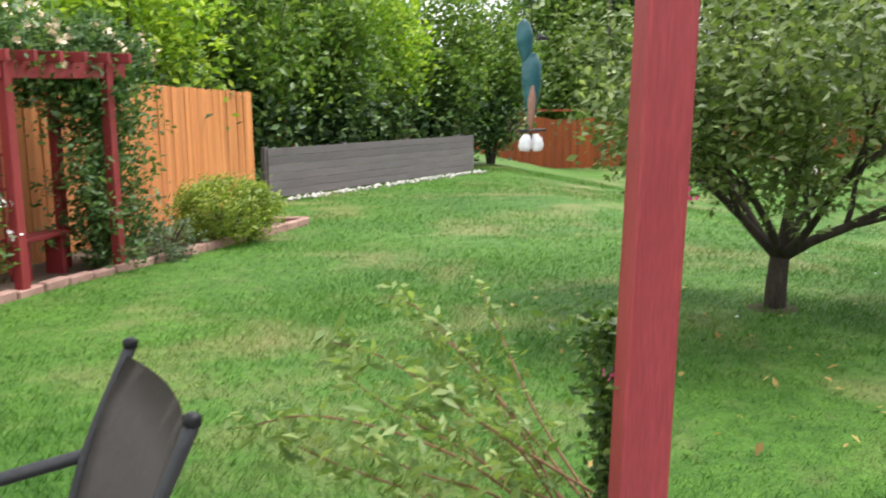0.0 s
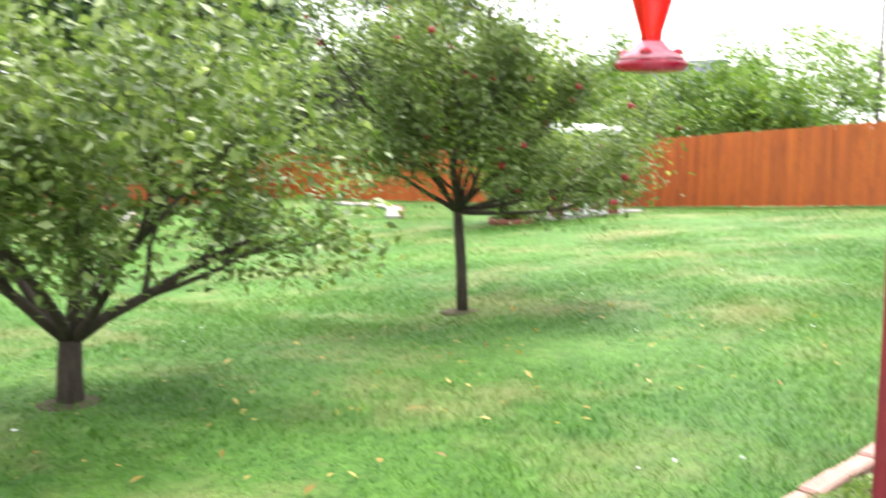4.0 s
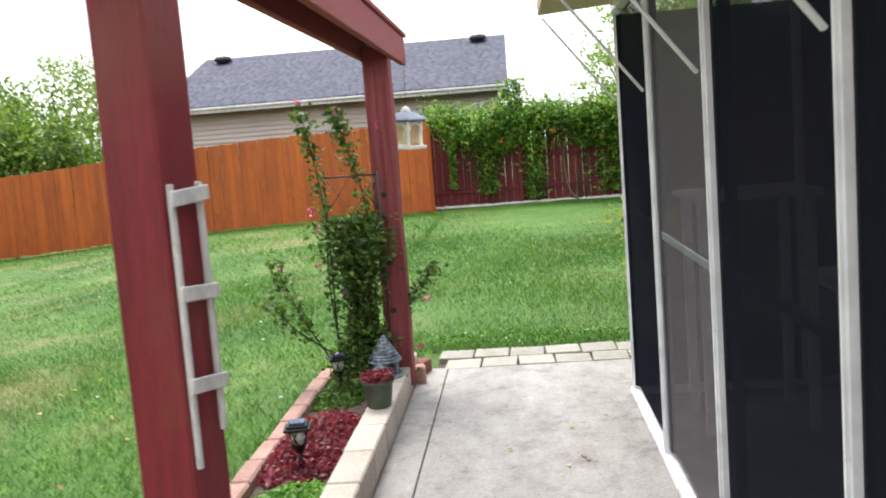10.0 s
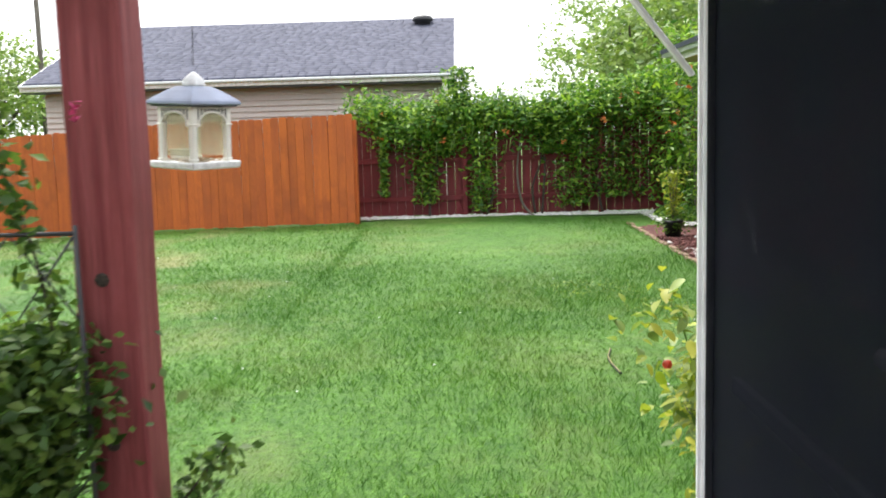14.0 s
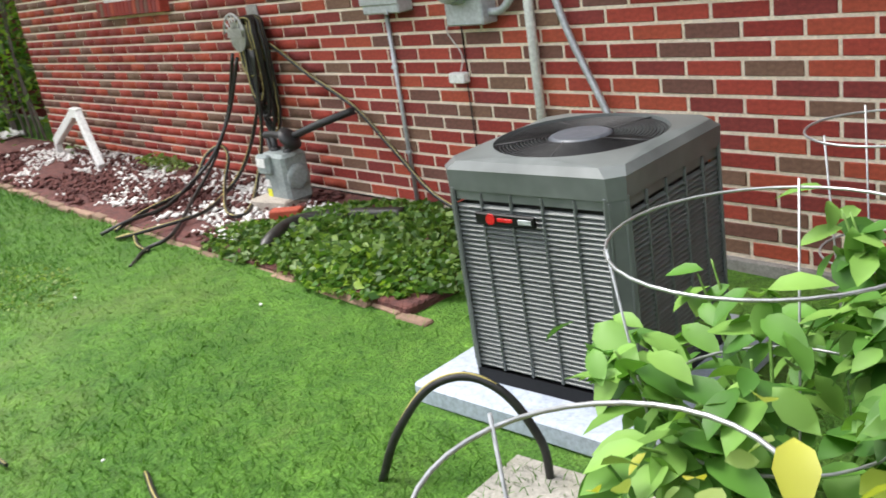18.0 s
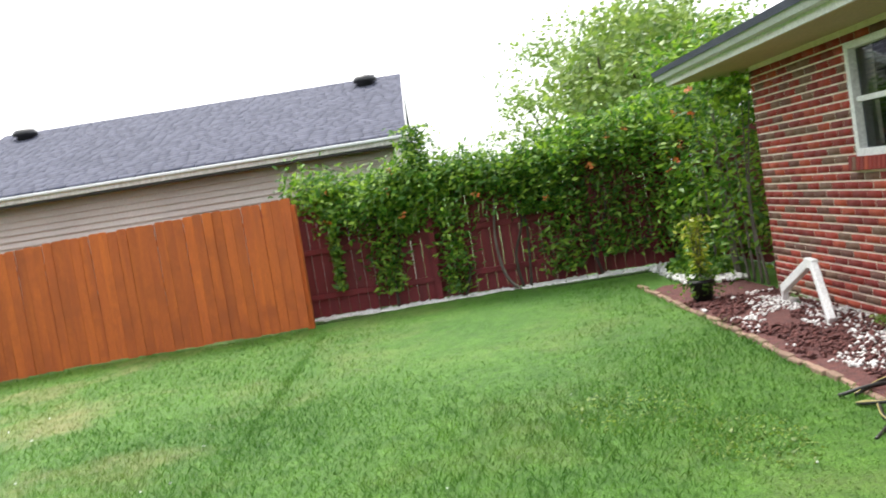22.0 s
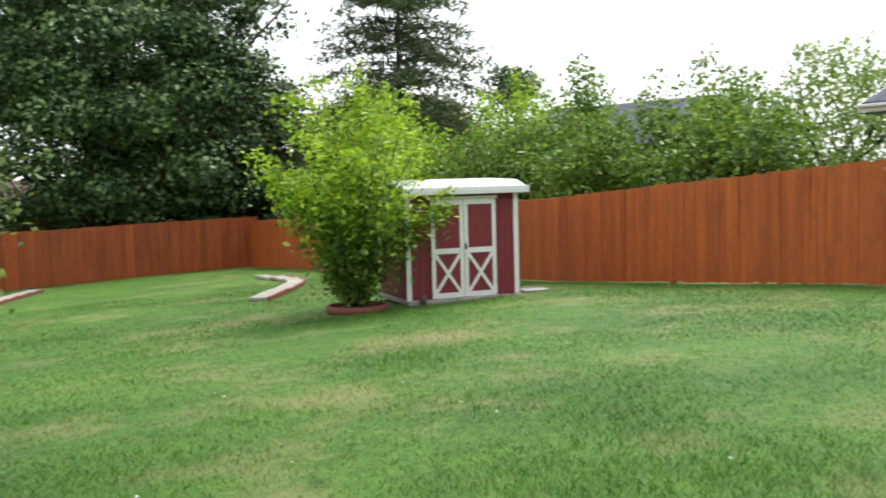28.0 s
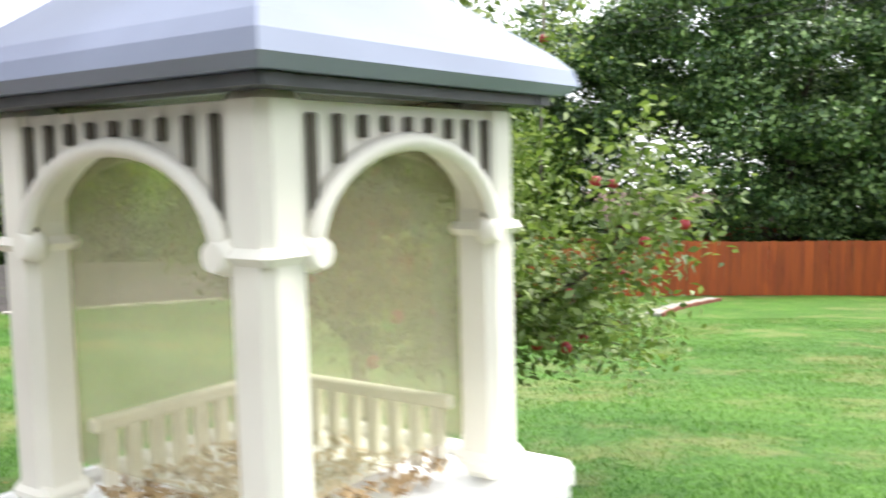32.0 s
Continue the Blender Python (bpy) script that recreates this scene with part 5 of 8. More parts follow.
    # roof: flared pyramid with a thick lip and a small white cupola
    bm = bmesh.new()
    prof = [(0.094, 0.003), (0.099, 0.007), (0.097, 0.014), (0.090, 0.021), (0.058, 0.045), (0.036, 0.058)]
    rings = [[bm.verts.new((sx * r, sy * r, 0.02 + h + zz)) for sx, sy in ((-1, -1), (1, -1), (1, 1), (-1, 1))] for r, zz in prof]
    for a, b in zip(rings, rings[1:]):
        for i in range(4):
            bm.faces.new((a[i], a[(i + 1) % 4], b[(i + 1) % 4], b[i]))
    bm.faces.new(rings[0][::-1])
    bm.faces.new(rings[-1])
    part("roof", bm, BLUE_CAP, f, "blue-grey flared plastic roof")
    # added dark strips: shade under the roof edge put into their colour
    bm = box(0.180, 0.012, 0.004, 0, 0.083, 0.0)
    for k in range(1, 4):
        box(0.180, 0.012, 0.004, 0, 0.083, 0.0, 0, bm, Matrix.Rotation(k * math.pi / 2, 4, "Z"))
    eave_strip = part("eave_lining", bm, DARKFRAME, f, "dark strip painted as the shade under the roof edge")
    eave_strip.matrix_basis = pose(0, 0, 0.02 + h + 0.0005)
    part("cupola", lathe([(0.034, 0.0), (0.036, 0.006), (0.032, 0.010), (0.032, 0.018), (0.022, 0.030), (0.010, 0.040), (0.004, 0.044)], 16, None, Matrix.Translation((0, 0, 0.02 + h + 0.057))), WHITE, f)
    nr = np.random.default_rng(3)
    c = np.stack([nr.uniform(-0.058, 0.058, 700), nr.uniform(-0.058, 0.058, 700), 0.022 + nr.uniform(0, 0.010, 700)], 1)
    seed = new("seed", leaf_mesh("seed", c, 0.008, surf("bird_seed", (0.38, 0.26, 0.14), (0.55, 0.42, 0.26), 60, 0.9, 0.3, 80), nr, 0.5, 0.7))
    seed.parent = f
    tagged(seed, "spilled tan bird seed", kind="stuff")
    part("hanger", tube([(0, 0, 0.31), (0, 0, 0.60)], 0.0016, 5), BLACK_MT, f)
    return f


# the feeder hangs a little askew, leaning about its roof edge
feeder = bird_feeder(6.034, 2.685, 1.511, 57.8)
feeder.matrix_basis = pose(6.029, 2.685, 1.70, 2.5, -2.0, 0) @ pose(0, 0, -0.189, 0, 0, 57.8)


# ---- hummingbird feeder ----
def hummingbird_feeder(x, y, z):
    f = base("hummingbird_feeder", x, y, z, 0, "red glass hummingbird feeder with a saucer base", "bird feeder")
    part("saucer", lathe([(0.03, 0.0), (0.062, 0.004), (0.070, 0.014), (0.066, 0.022)], 24), plain("dark_red_plastic", (0.30, 0.01, 0.03), 0.25), f)
    part("dome", lathe([(0.064, 0.023), (0.055, 0.034), (0.036, 0.044), (0.026, 0.058)], 24), plain("pale_pink_plastic", (0.60, 0.22, 0.27), 0.2), f)
    m, nt, n, l, p = nodes_of("red_nectar_glass")
    p.inputs["Base Color"].default_value = (0.75, 0.02, 0.015, 1)
    p.inputs["Roughness"].default_value = 0.08
    p.inputs["Transmission Weight"].default_value = 0.55
    part("bottle", lathe([(0.020, 0.058), (0.021, 0.075), (0.036, 0.125), (0.056, 0.20), (0.060, 0.235), (0.045, 0.265), (0.02, 0.275)], 24), m, f, "fluted red glass bottle")
    part("hook", tube([(0, 0, 0.27), (0, 0, 0.40)], 0.002, 5), BLACK_MT, f)
    for k in range(4):
        a = math.pi / 2 * k + 0.4
        port = part("port", lathe([(0.013, 0.0), (0.009, 0.008), (0.003, 0.010)], 8), plain("red_port", (0.5, 0.02, 0.04), 0.4) if k == 0 else bpy.data.materials["red_port"], f)
        port.matrix_basis = pose(0.05 * math.cos(a), 0.05 * math.sin(a), 0.034)
    return f


hummingbird_feeder(0.22, 2.76, 1.645)


# ---- hanging wind spinner ----
def wind_spinner(x, y):
    s = base("wind_spinner", x, y, 1.41, 15, "teal hanging garden ornament with white bell flowers", "wind spinner")
    teal = surf("mottled_teal_glaze", (0.012, 0.07, 0.085), (0.03, 0.14, 0.15), 18, 0.3, 0.2, 60)
    tan = plain("pale_tan_belly", (0.30, 0.16, 0.11), 0.6)
    bm = lathe([(0.004, 0.065), (0.014, 0.10), (0.024, 0.15), (0.024, 0.19), (0.012, 0.215)], 14)
    for v in bm.verts:
        v.co.y *= 0.55
    part("body", bm, teal, s)
    bm = lathe([(0.003, 0.06), (0.007, 0.09), (0.009, 0.13), (0.004, 0.16)], 10, None, pose(-0.008, -0.010, -0.015, 0, 2, 0))
    part("belly", bm, tan, s)
    bm = lathe([(0.008, 0.195), (0.018, 0.225), (0.021, 0.252), (0.015, 0.276), (0.003, 0.288)], 14, None, pose(-0.004, 0, 0, 0, -3, 0))
    for v in bm.verts:
        v.co.y *= 0.6
    part("crest", bm, teal, s)
    part("beak", lathe([(0.008, 0.0), (0.006, 0.012), (0.001, 0.03)], 8, None, pose(0.014, 0, 0.25, 0, 100, 0)), BLACK_MT, s)
    part("cord", tube([(0, 0, 0.0), (0, 0, 0.62)], 0.0015, 5), BLACK_MT, s)
    part("cross_bar", box(0.07, 0.008, 0.006, 0, 0, 0.046, 0.001), BLACK_MT, s)
    for sx in (-1, 1):
        bm = lathe([(0.010, 0.0), (0.016, 0.010), (0.014, 0.026), (0.006, 0.038)], 10, None, pose(sx * 0.016, 0, 0, 0, -sx * 8, 0))
        part("bell_flower", bm, WHITE, s, "white bell-shaped flower")
    return s


wind_spinner(-1.69, 2.80)


# ---- patio chair ----
def patio_chair(x, y, rz):
    c = base("patio_chair", x, y, 0.0, rz, "patio chair with taupe woven sling and black frame", "chair")
    n = 10
    for name, prof in (("backrest", [(-0.20, 0.40), (-0.27, 0.62), (-0.335, 0.82), (-0.385, 0.95), (-0.43, 1.03)]), ("seat", [(0.26, 0.43), (0.10, 0.415), (-0.05, 0.40), (-0.19, 0.395)])):
        bm = bmesh.new()
        rows = []
        for px, pz in prof:
            row = []
            for i in range(n + 1):
                u = i / n * 2 - 1
                row.append(bm.verts.new((px - 0.03 * (1 - u * u), u * 0.235, pz - (0.012 * (1 - u * u) if name == "seat" else 0))))
            rows.append(row)
        for a, b in zip(rows, rows[1:]):
            for i in range(n):
                f = bm.faces.new((a[i], a[i + 1], b[i + 1], b[i]))
                f.smooth = True
        bmesh.ops.solidify(bm, geom=bm.faces[:], thickness=0.006)
        part(name, bm, SLING, c)
    for sy in (-1, 1):
        y0 = sy * 0.25
        part("back_frame", tube(curve_pts([(0.27, y0, 0.43), (-0.05, y0, 0.405), (-0.20, y0, 0.42), (-0.335, y0, 0.82), (-0.44, y0, 1.045)], 6), 0.013, 8), BLACK_MT, c)
        part("armrest", tube(curve_pts([(-0.37, y0 * 1.08, 0.83), (-0.05, y0 * 1.12, 0.79), (0.22, y0 * 1.12, 0.76), (0.27, y0 * 1.1, 0.70)], 6), 0.015, 8), BLACK_MT, c)
        part("leg", tube([(0.27, y0 * 1.1, 0.70), (0.29, y0 * 1.1, 0.0)], 0.013, 8), BLACK_MT, c)
        part("leg", tube([(-0.20, y0 * 1.08, 0.42), (-0.34, y0 * 1.1, 0.0)], 0.013, 8), BLACK_MT, c)
        part("end_cap", lathe([(0.015, 0), (0.016, 0.014), (0.008, 0.02)], 8, None, pose(-0.44, y0, 1.043)), BLACK_PL, c)
    part("cross_bar", tube([(0.26, -0.25, 0.42), (0.26, 0.25, 0.42)], 0.012, 8), BLACK_MT, c)
    return c


patio_chair(-2.83, 2.165, 205)


# ---- black pot with a small rose ----
def big_pot(x, y):
    p = base("plant_pot", x, y, 0, 0, "large glossy black plastic pot holding a young shrub", "plant pot")
    prof = [(0.165, 0.0), (0.172, 0.01), (0.195, 0.12), (0.225, 0.28), (0.248, 0.385), (0.262, 0.39), (0.268, 0.405), (0.262, 0.415), (0.246, 0.41), (0.238, 0.36), (0.232, 0.33)]
    part("pot", lathe(prof, 40), BLACK_PL, p)
    part("potting_soil", lathe([(0.236, 0.33), (0.23, 0.345), (0.12, 0.352), (0.02, 0.355)], 32), surf("gravelly_soil", (0.25, 0.2, 0.17), (0.42, 0.36, 0.31), 40, 0.95, 1.0, 120, dist=0.01), p)
    rng = random.Random(6)
    bm = bmesh.new()
    tips = []
    for k in range(6):
        a = rng.uniform(0, 6.28)
        q = curve_pts([(0, 0, 0.35), (0.02 * math.cos(a), 0.02 * math.sin(a), 0.45), (0.06 * math.cos(a), 0.06 * math.sin(a), rng.uniform(0.5, 0.64))], 5)
        tube(q, 0.006, 5, bm, taper=0.002)
        tips += q[2:]
    st = part("stems", bm, BARK, p)
    nr = np.random.default_rng(6)
    T = np.array([tuple(v) for v in tips])
    c = T[nr.integers(0, len(T), 420)] + nr.normal(size=(420, 3)) * 0.028
    ob = new("leaves", leaf_mesh("leaves", c, 0.036, HEDGE_L, nr, 0.6, 0.4))
    ob.parent = p
    return p


big_pot(1.78, 2.44)


def stone(name, x, y, z, sx, sy, sz, mat, label, seed):
    bm = bmesh.new()
    bmesh.ops.create_icosphere(bm, subdivisions=2, radius=1.0)
    for v in bm.verts:
        v.co *= 1 + 0.14 * noise.noise(v.co * 1.6 + Vector((seed, 0, 0)))
        v.co = Vector((v.co.x * sx, v.co.y * sy, v.co.z * sz))
    for f in bm.faces:
        f.smooth = True
    ob = new(name, mesh_of(name, bm, mat))
    ob.matrix_basis = pose(x, y, z, 0, 0, seed * 40)
    return tagged(ob, label, "stone")


STONE_G = surf("grey_field_stone", (0.16, 0.15, 0.14), (0.28, 0.26, 0.25), 9, 0.85, 0.4, 60)
STONE_W = surf("pale_field_stone", (0.5, 0.47, 0.43), (0.62, 0.6, 0.56), 9, 0.85, 0.4, 60)
stone("stone", 1.66, 2.56, 0.365, 0.05, 0.035, 0.025, STONE_W, "pale stone lying on the soil of the pot", 1)
stone("stone", 1.69, 2.38, 0.365, 0.06, 0.04, 0.028, STONE_W, "pale stone lying on the soil of the pot", 2)
stone("stone", 1.86, 2.32, 0.370, 0.065, 0.055, 0.036, STONE_G, "dark grey stone lying on the soil of the pot", 3)


# ---- solar lanterns ----
def lantern(x, y):
    l = base("solar_lantern", x, y, 0.015, random.Random(int(x * 10)).uniform(0, 40), "small black solar stake lantern in the flower bed", "garden lamp", "solar lanterns")
    part("stake", tube([(0, 0, -0.02), (0, 0, 0.16)], 0.010, 8), BLACK_PL, l)
    part("collar", lathe([(0.010, 0.14), (0.026, 0.165), (0.038, 0.185), (0.040, 0.19)], 4), BLACK_PL, l)
    part("glass", lathe([(0.026, 0.188), (0.040, 0.26)], 12), surf("frosted_lantern_glass", (0.42, 0.43, 0.42), (0.55, 0.56, 0.55), 10, 0.25, 0, 60), l)
    for k in range(8):
        a = math.pi * k / 4
        b = math.pi * (k + (1 if k % 2 else -1)) / 4
        part("cage_bar", tube([(0.030 * math.cos(a), 0.030 * math.sin(a), 0.186), (0.040 * math.cos((a + b) / 2), 0.040 * math.sin((a + b) / 2), 0.225), (0.044 * math.cos(a), 0.044 * math.sin(a), 0.262)], 0.0032, 4), BLACK_PL, l)
    cap = box(0.125, 0.125, 0.014, 0, 0, 0.268, 0.005)
    box(0.10, 0.10, 0.014, 0, 0, 0.280, 0.005, cap)
    part("cap", cap, BLACK_PL, l)
    part("solar_cell", box(0.072, 0.072, 0.014, 0, 0, 0.292, 0.003), plain("blue_solar_cell", (0.05, 0.07, 0.14), 0.15), l, "glossy blue solar cell")
    return l


for lx, ly in ((1.36, 3.08), (3.92, 3.07), (5.30, 3.14)):
    lantern(lx, ly)


# ---- ceramic fairy house ----
def fairy_house(x, y, z, rz):
    h = base("fairy_house", x, y, z, rz, "blue-grey ceramic fairy house with ridged cone roofs", "garden ornament")
    wall = surf("mottled_blue_ceramic", (0.10, 0.14, 0.19), (0.22, 0.27, 0.33), 20, 0.5, 0.3, 60)
    dark = surf("dark_blue_ceramic", (0.02, 0.03, 0.05), (0.05, 0.065, 0.09), 20, 0.5, 0.3, 60)
    part("plinth", lathe([(0.115, 0), (0.12, 0.015), (0.10, 0.025)], 16), wall, h)
    part("wall", lathe([(0.085, 0.02), (0.088, 0.08), (0.080, 0.125)], 16), wall, h)
    def ridged(r, z0, z1, cx, cy, n=8):
        prof = []
        for i in range(n):
            t = i / n
            rr = r * (1 - t) + 0.006 * t
            zz = z0 + (z1 - z0) * t
            prof += [(rr, zz), (rr * 0.97, zz + (z1 - z0) / n * 0.5), (rr * 0.82, zz + (z1 - z0) / n * 0.62)]
        prof.append((0.004, z1))
        return lathe(prof, 18, None, Matrix.Translation((cx, cy, 0)), False)
    part("roof", ridged(0.112, 0.115, 0.285, 0, 0, 9), surf("ridged_blue_roof", (0.05, 0.07, 0.10), (0.30, 0.34, 0.38), 30, 0.6, 0.3, 60), h)
    part("side_tower", lathe([(0.045, 0.02), (0.046, 0.07)], 12, None, Matrix.Translation((-0.075, 0.045, 0))), wall, h)
    part("side_roof", ridged(0.062, 0.065, 0.13, -0.075, 0.045, 5), bpy.data.materials["ridged_blue_roof"], h)
    part("door", box(0.012, 0.055, 0.085, -0.083, -0.02, 0.063, 0.012), dark, h, "dark arched ceramic door")
    part("round_window", lathe([(0.014, 0), (0.012, 0.006)], 12, None, pose(-0.066, 0.055, 0.10, 0, -90, 0)), dark, h)
    return h


fairy_house(5.30, 2.85, 0.146, 20).scale = (0.95, 0.95, 0.92)


def sedum_patch(name, x, y, z, rx, ry, h, leaf, count, size, label, seed):
    nr = np.random.default_rng(seed)
    n = count
    a, r = nr.uniform(0, 2 * np.pi, n), np.sqrt(nr.uniform(0, 1, n))
    bump = 0.5 + 0.5 * np.sin(a * 3 + seed) * np.cos(r * 6)
    c = np.stack([np.cos(a) * r * rx, np.sin(a) * r * ry, nr.uniform(0.2, 1, n) * h * (1 - 0.6 * r * r) * (0.6 + 0.4 * bump)], 1)
    ob = new(name, leaf_mesh(name, c, size, leaf, nr, 0.65, 0.35))
    ob.matrix_basis = pose(x, y, z)
    return tagged(ob, label, "plant", kind="stuff")


sedum_patch("red_sedum", 4.35, 3.05, 0.06, 0.42, 0.24, 0.13, SEDUM_L, 2600, 0.03, "mound of dark red stonecrop in the flower bed", 1)
sedum_patch("red_sedum", 4.0, 3.10, 0.06, 0.32, 0.2, 0.10, SEDUM_L, 1500, 0.03, "mound of dark red stonecrop in the flower bed", 2)
sedum_patch("green_sedum", 3.3, 3.02, 0.06, 0.45, 0.22, 0.10, PEPPER_L, 2600, 0.028, "pale green stonecrop spreading in the flower bed", 3)
sedum_patch("green_sedum", 5.25, 3.15, 0.06, 0.36, 0.2, 0.06, IVY_L, 1500, 0.028, "low green creeping plants in the flower bed", 4)
sedum_patch("green_sedum", 2.2, 3.15, 0.06, 0.5, 0.18, 0.08, PALE_L, 1600, 0.028, "pale green stonecrop spreading in the flower bed", 5)
sedum_patch("red_sedum", 1.75, 3.02, 0.06, 0.22, 0.16, 0.08, SEDUM_L, 700, 0.03, "small patch of dark red stonecrop", 6)
sedum_patch("pale_sedum", 1.15, 3.05, 0.06, 0.5, 0.2, 0.07, PALE_L, 700, 0.03, "yellowish stonecrop spreading in the flower bed", 7)
sedum_patch("red_sedum", 0.85, 3.15, 0.06, 0.25, 0.16, 0.10, SEDUM_L, 800, 0.03, "small patch of dark red stonecrop", 8)
sedum_patch("gravel_patch", 1.6, 3.05, 0.05, 1.2, 0.22, 0.02, STONE_W, 1800, 0.025, "pale gravel scattered over the bed soil", 9)


def green_pot(x, y, z):
    p = base("plant_pot", x, y, z, 0, "small green plastic pot of red stonecrop", "plant pot")
    m = plain("dull_green_plastic", (0.075, 0.10, 0.07), 0.5)
    part("pot", lathe([(0.062, 0), (0.066, 0.01), (0.082, 0.13), (0.088, 0.132), (0.088, 0.15), (0.078, 0.15), (0.076, 0.13)], 24), m, p)
    nr = np.random.default_rng(4)
    n = 420
    a, r = nr.uniform(0, 6.28, n), np.sqrt(nr.uniform(0, 1, n)) * 0.092
    ob = new("stonecrop", leaf_mesh("stonecrop", np.stack([np.cos(a) * r, np.sin(a) * r, 0.145 + nr.uniform(0, 0.045, n)], 1), 0.028, SEDUM_L, nr, 0.6, 0.4))
    ob.parent = p
    return p


green_pot(4.66, 2.80, 0.15)
tile = new("terracotta_shard", mesh_of("terracotta_shard", box(0.09, 0.07, 0.012, 0, 0, 0, 0.003), plain("terracotta", (0.5, 0.16, 0.07), 0.8)))
tile.matrix_basis = pose(1.62, 2.80, 0.158, 2, 3, 25)
tagged(tile, "orange terracotta shard lying on the curb", "shard")


# ---- climbing rose on a wire trellis, and the arching bush ----
def leafy_column(nr, n, x, y, z0, z1, rx, ry):
    z = nr.uniform(z0, z1, n)
    w = 0.75 + 0.35 * np.sin(z * 7 + 1) + 0.2 * nr.normal(size=n)
    return np.stack([x + nr.normal(size=n) * rx * w, y + nr.normal(size=n) * ry * w, z], 1)


def flower(parent, x, y, z, mat, size=0.022, seed=1):
    nr = np.random.default_rng(seed)
    me = leaf_mesh("blossom", nr.normal(size=(9, 3)) * size * 0.45, size, mat, nr, 0.8, 0.3)
    ob = new("blossom", me)
    ob.parent = parent
    ob.matrix_basis = pose(x, y, z)
    return ob


def climbing_rose():
    r = base("climbing_rose", 5.42, 2.95, 0.06, 0, "climbing rose with pink blooms on a black wire trellis", "rose")
    rails = []
    for dy in (-0.13, 0.20):
        rails.append(tube([(0, dy, 0), (0, dy, 1.34)], 0.006, 6))
    rails.append(tube([(0, -0.13, 1.32), (0, 0.20, 1.32)], 0.006, 6))
    rails.append(tube([(0, -0.13, 0.35), (0, 0.20, 0.35)], 0.005, 6))
    for k in range(3):
        z = 0.5 + 0.3 * k
        rails.append(tube([(0, -0.13, z), (0, 0.035, z + 0.22), (0, 0.20, z)], 0.0035, 5))
        rails.append(tube([(0, -0.13, z + 0.22), (0, 0.035, z), (0, 0.20, z + 0.22)], 0.0035, 5))
    for bm in rails:
        part("trellis_wire", bm, BLACK_MT, r, "black trellis wire")
    bm = bmesh.new()
    shoots = [[(0.02, 0.16, 0.0), (0.0, 0.22, 0.6), (-0.02, 0.21, 1.1), (-0.03, 0.26, 1.5), (-0.04, 0.30, 1.72)], [(0.0, -0.02, 0.0), (0.03, -0.06, 0.7), (0.02, -0.03, 1.2), (0, 0.06, 1.55), (-0.02, 0.10, 1.70)], [(0, 0.05, 0), (0.02, 0.08, 0.6), (0.0, 0.02, 1.05)],
              [(0, 0.2, 0.1), (-0.1, 0.4, 0.5), (-0.15, 0.52, 0.85)], [(0.05, -0.05, 0.1), (0.15, -0.25, 0.5), (0.2, -0.42, 0.72)], [(0, 0.2, 0.2), (-0.05, 0.45, 0.4), (-0.1, 0.6, 0.6)]]
    tips = []
    for s in shoots:
        q = curve_pts(s, 8)
        part("cane", tube(q, 0.007, 5, None, False, 0.002), BARK, r)
        tips += [(v, 0.05) for v in q[6:]]
    nr = np.random.default_rng(14)
    T = np.array([tuple(v) for v, _ in tips])
    c = np.concatenate([leafy_column(nr, 8200, 0.0, 0.035, 0.08, 1.08, 0.075, 0.085), T[nr.integers(0, len(T), 1700)] + nr.normal(size=(1700, 3)) * 0.032])
    ob = new("leaves", leaf_mesh("leaves", c, 0.041, ROSE_L, nr, 0.6, 0.35))
    ob.parent = r
    spots = [(-0.05, 0.31, 1.78), (-0.03, 0.08, 1.72), (0.02, -0.14, 1.62), (-0.06, 0.29, 1.12), (-0.06, 0.26, 1.0), (0, 0.28, 0.78), (0.2, -0.35, 0.5), (-0.1, 0.5, 0.8), (-0.06, 0.12, 0.6), (0.1, -0.3, 0.22)]
    for i, q in enumerate(spots):
        flower(r, *q, PINK, 0.026, 30 + i)
    return r


climbing_rose()


def arching_bush():
    b = base("weigela_bush", -1.50, 3.10, 0.04, 0, "weigela bush with long arching pale green sprays beside a post", "bush")
    rng, nr = random.Random(15), np.random.default_rng(15)
    bm = bmesh.new()
    tips = []
    for k in range(15):
        a = math.radians(rng.uniform(100, 215))
        L = rng.uniform(0.5, 0.95)
        z1 = rng.uniform(0.35, 0.85)
        q = curve_pts([(0.05, 0, 0.1 + rng.uniform(0, 0.3)), (0.35 * L * math.cos(a), 0.35 * L * math.sin(a), z1 * 0.75), (0.75 * L * math.cos(a), 0.75 * L * math.sin(a), z1), (L * math.cos(a), L * math.sin(a), z1 + rng.uniform(0.0, 0.12))], 7)
        tube(q, 0.005, 5, bm, taper=0.0018)
        tips += q[5:]
    part("branches", bm, surf("reddish_twig", (0.16, 0.07, 0.04), (0.24, 0.12, 0.06), 20, 0.8, 0.2, 60), b)
    T = np.array([tuple(v) for v in tips])
    c = T[nr.integers(0, len(T), 1300)] + nr.normal(size=(1300, 3)) * 0.024
    ob = new("spray_leaves", leaf_mesh("spray_leaves", c, 0.055, PALE_L, nr, 0.36, 0.3))
    ob.parent = b
    c = leafy_column(nr, 3600, 0.06, -0.12, 0.05, 0.95, 0.05, 0.06)
    ob = new("dense_leaves", leaf_mesh("dense_leaves", c, 0.032, ROSE_L, nr, 0.6, 0.35))
    ob.parent = b
    for i, q in enumerate(((0.03, -0.18, 0.80), (0.20, -0.2, 1.25), (0.24, -0.22, 0.42))):
        flower(b, *q, PINK, 0.02, 60 + i)
    return b


arching_bush()

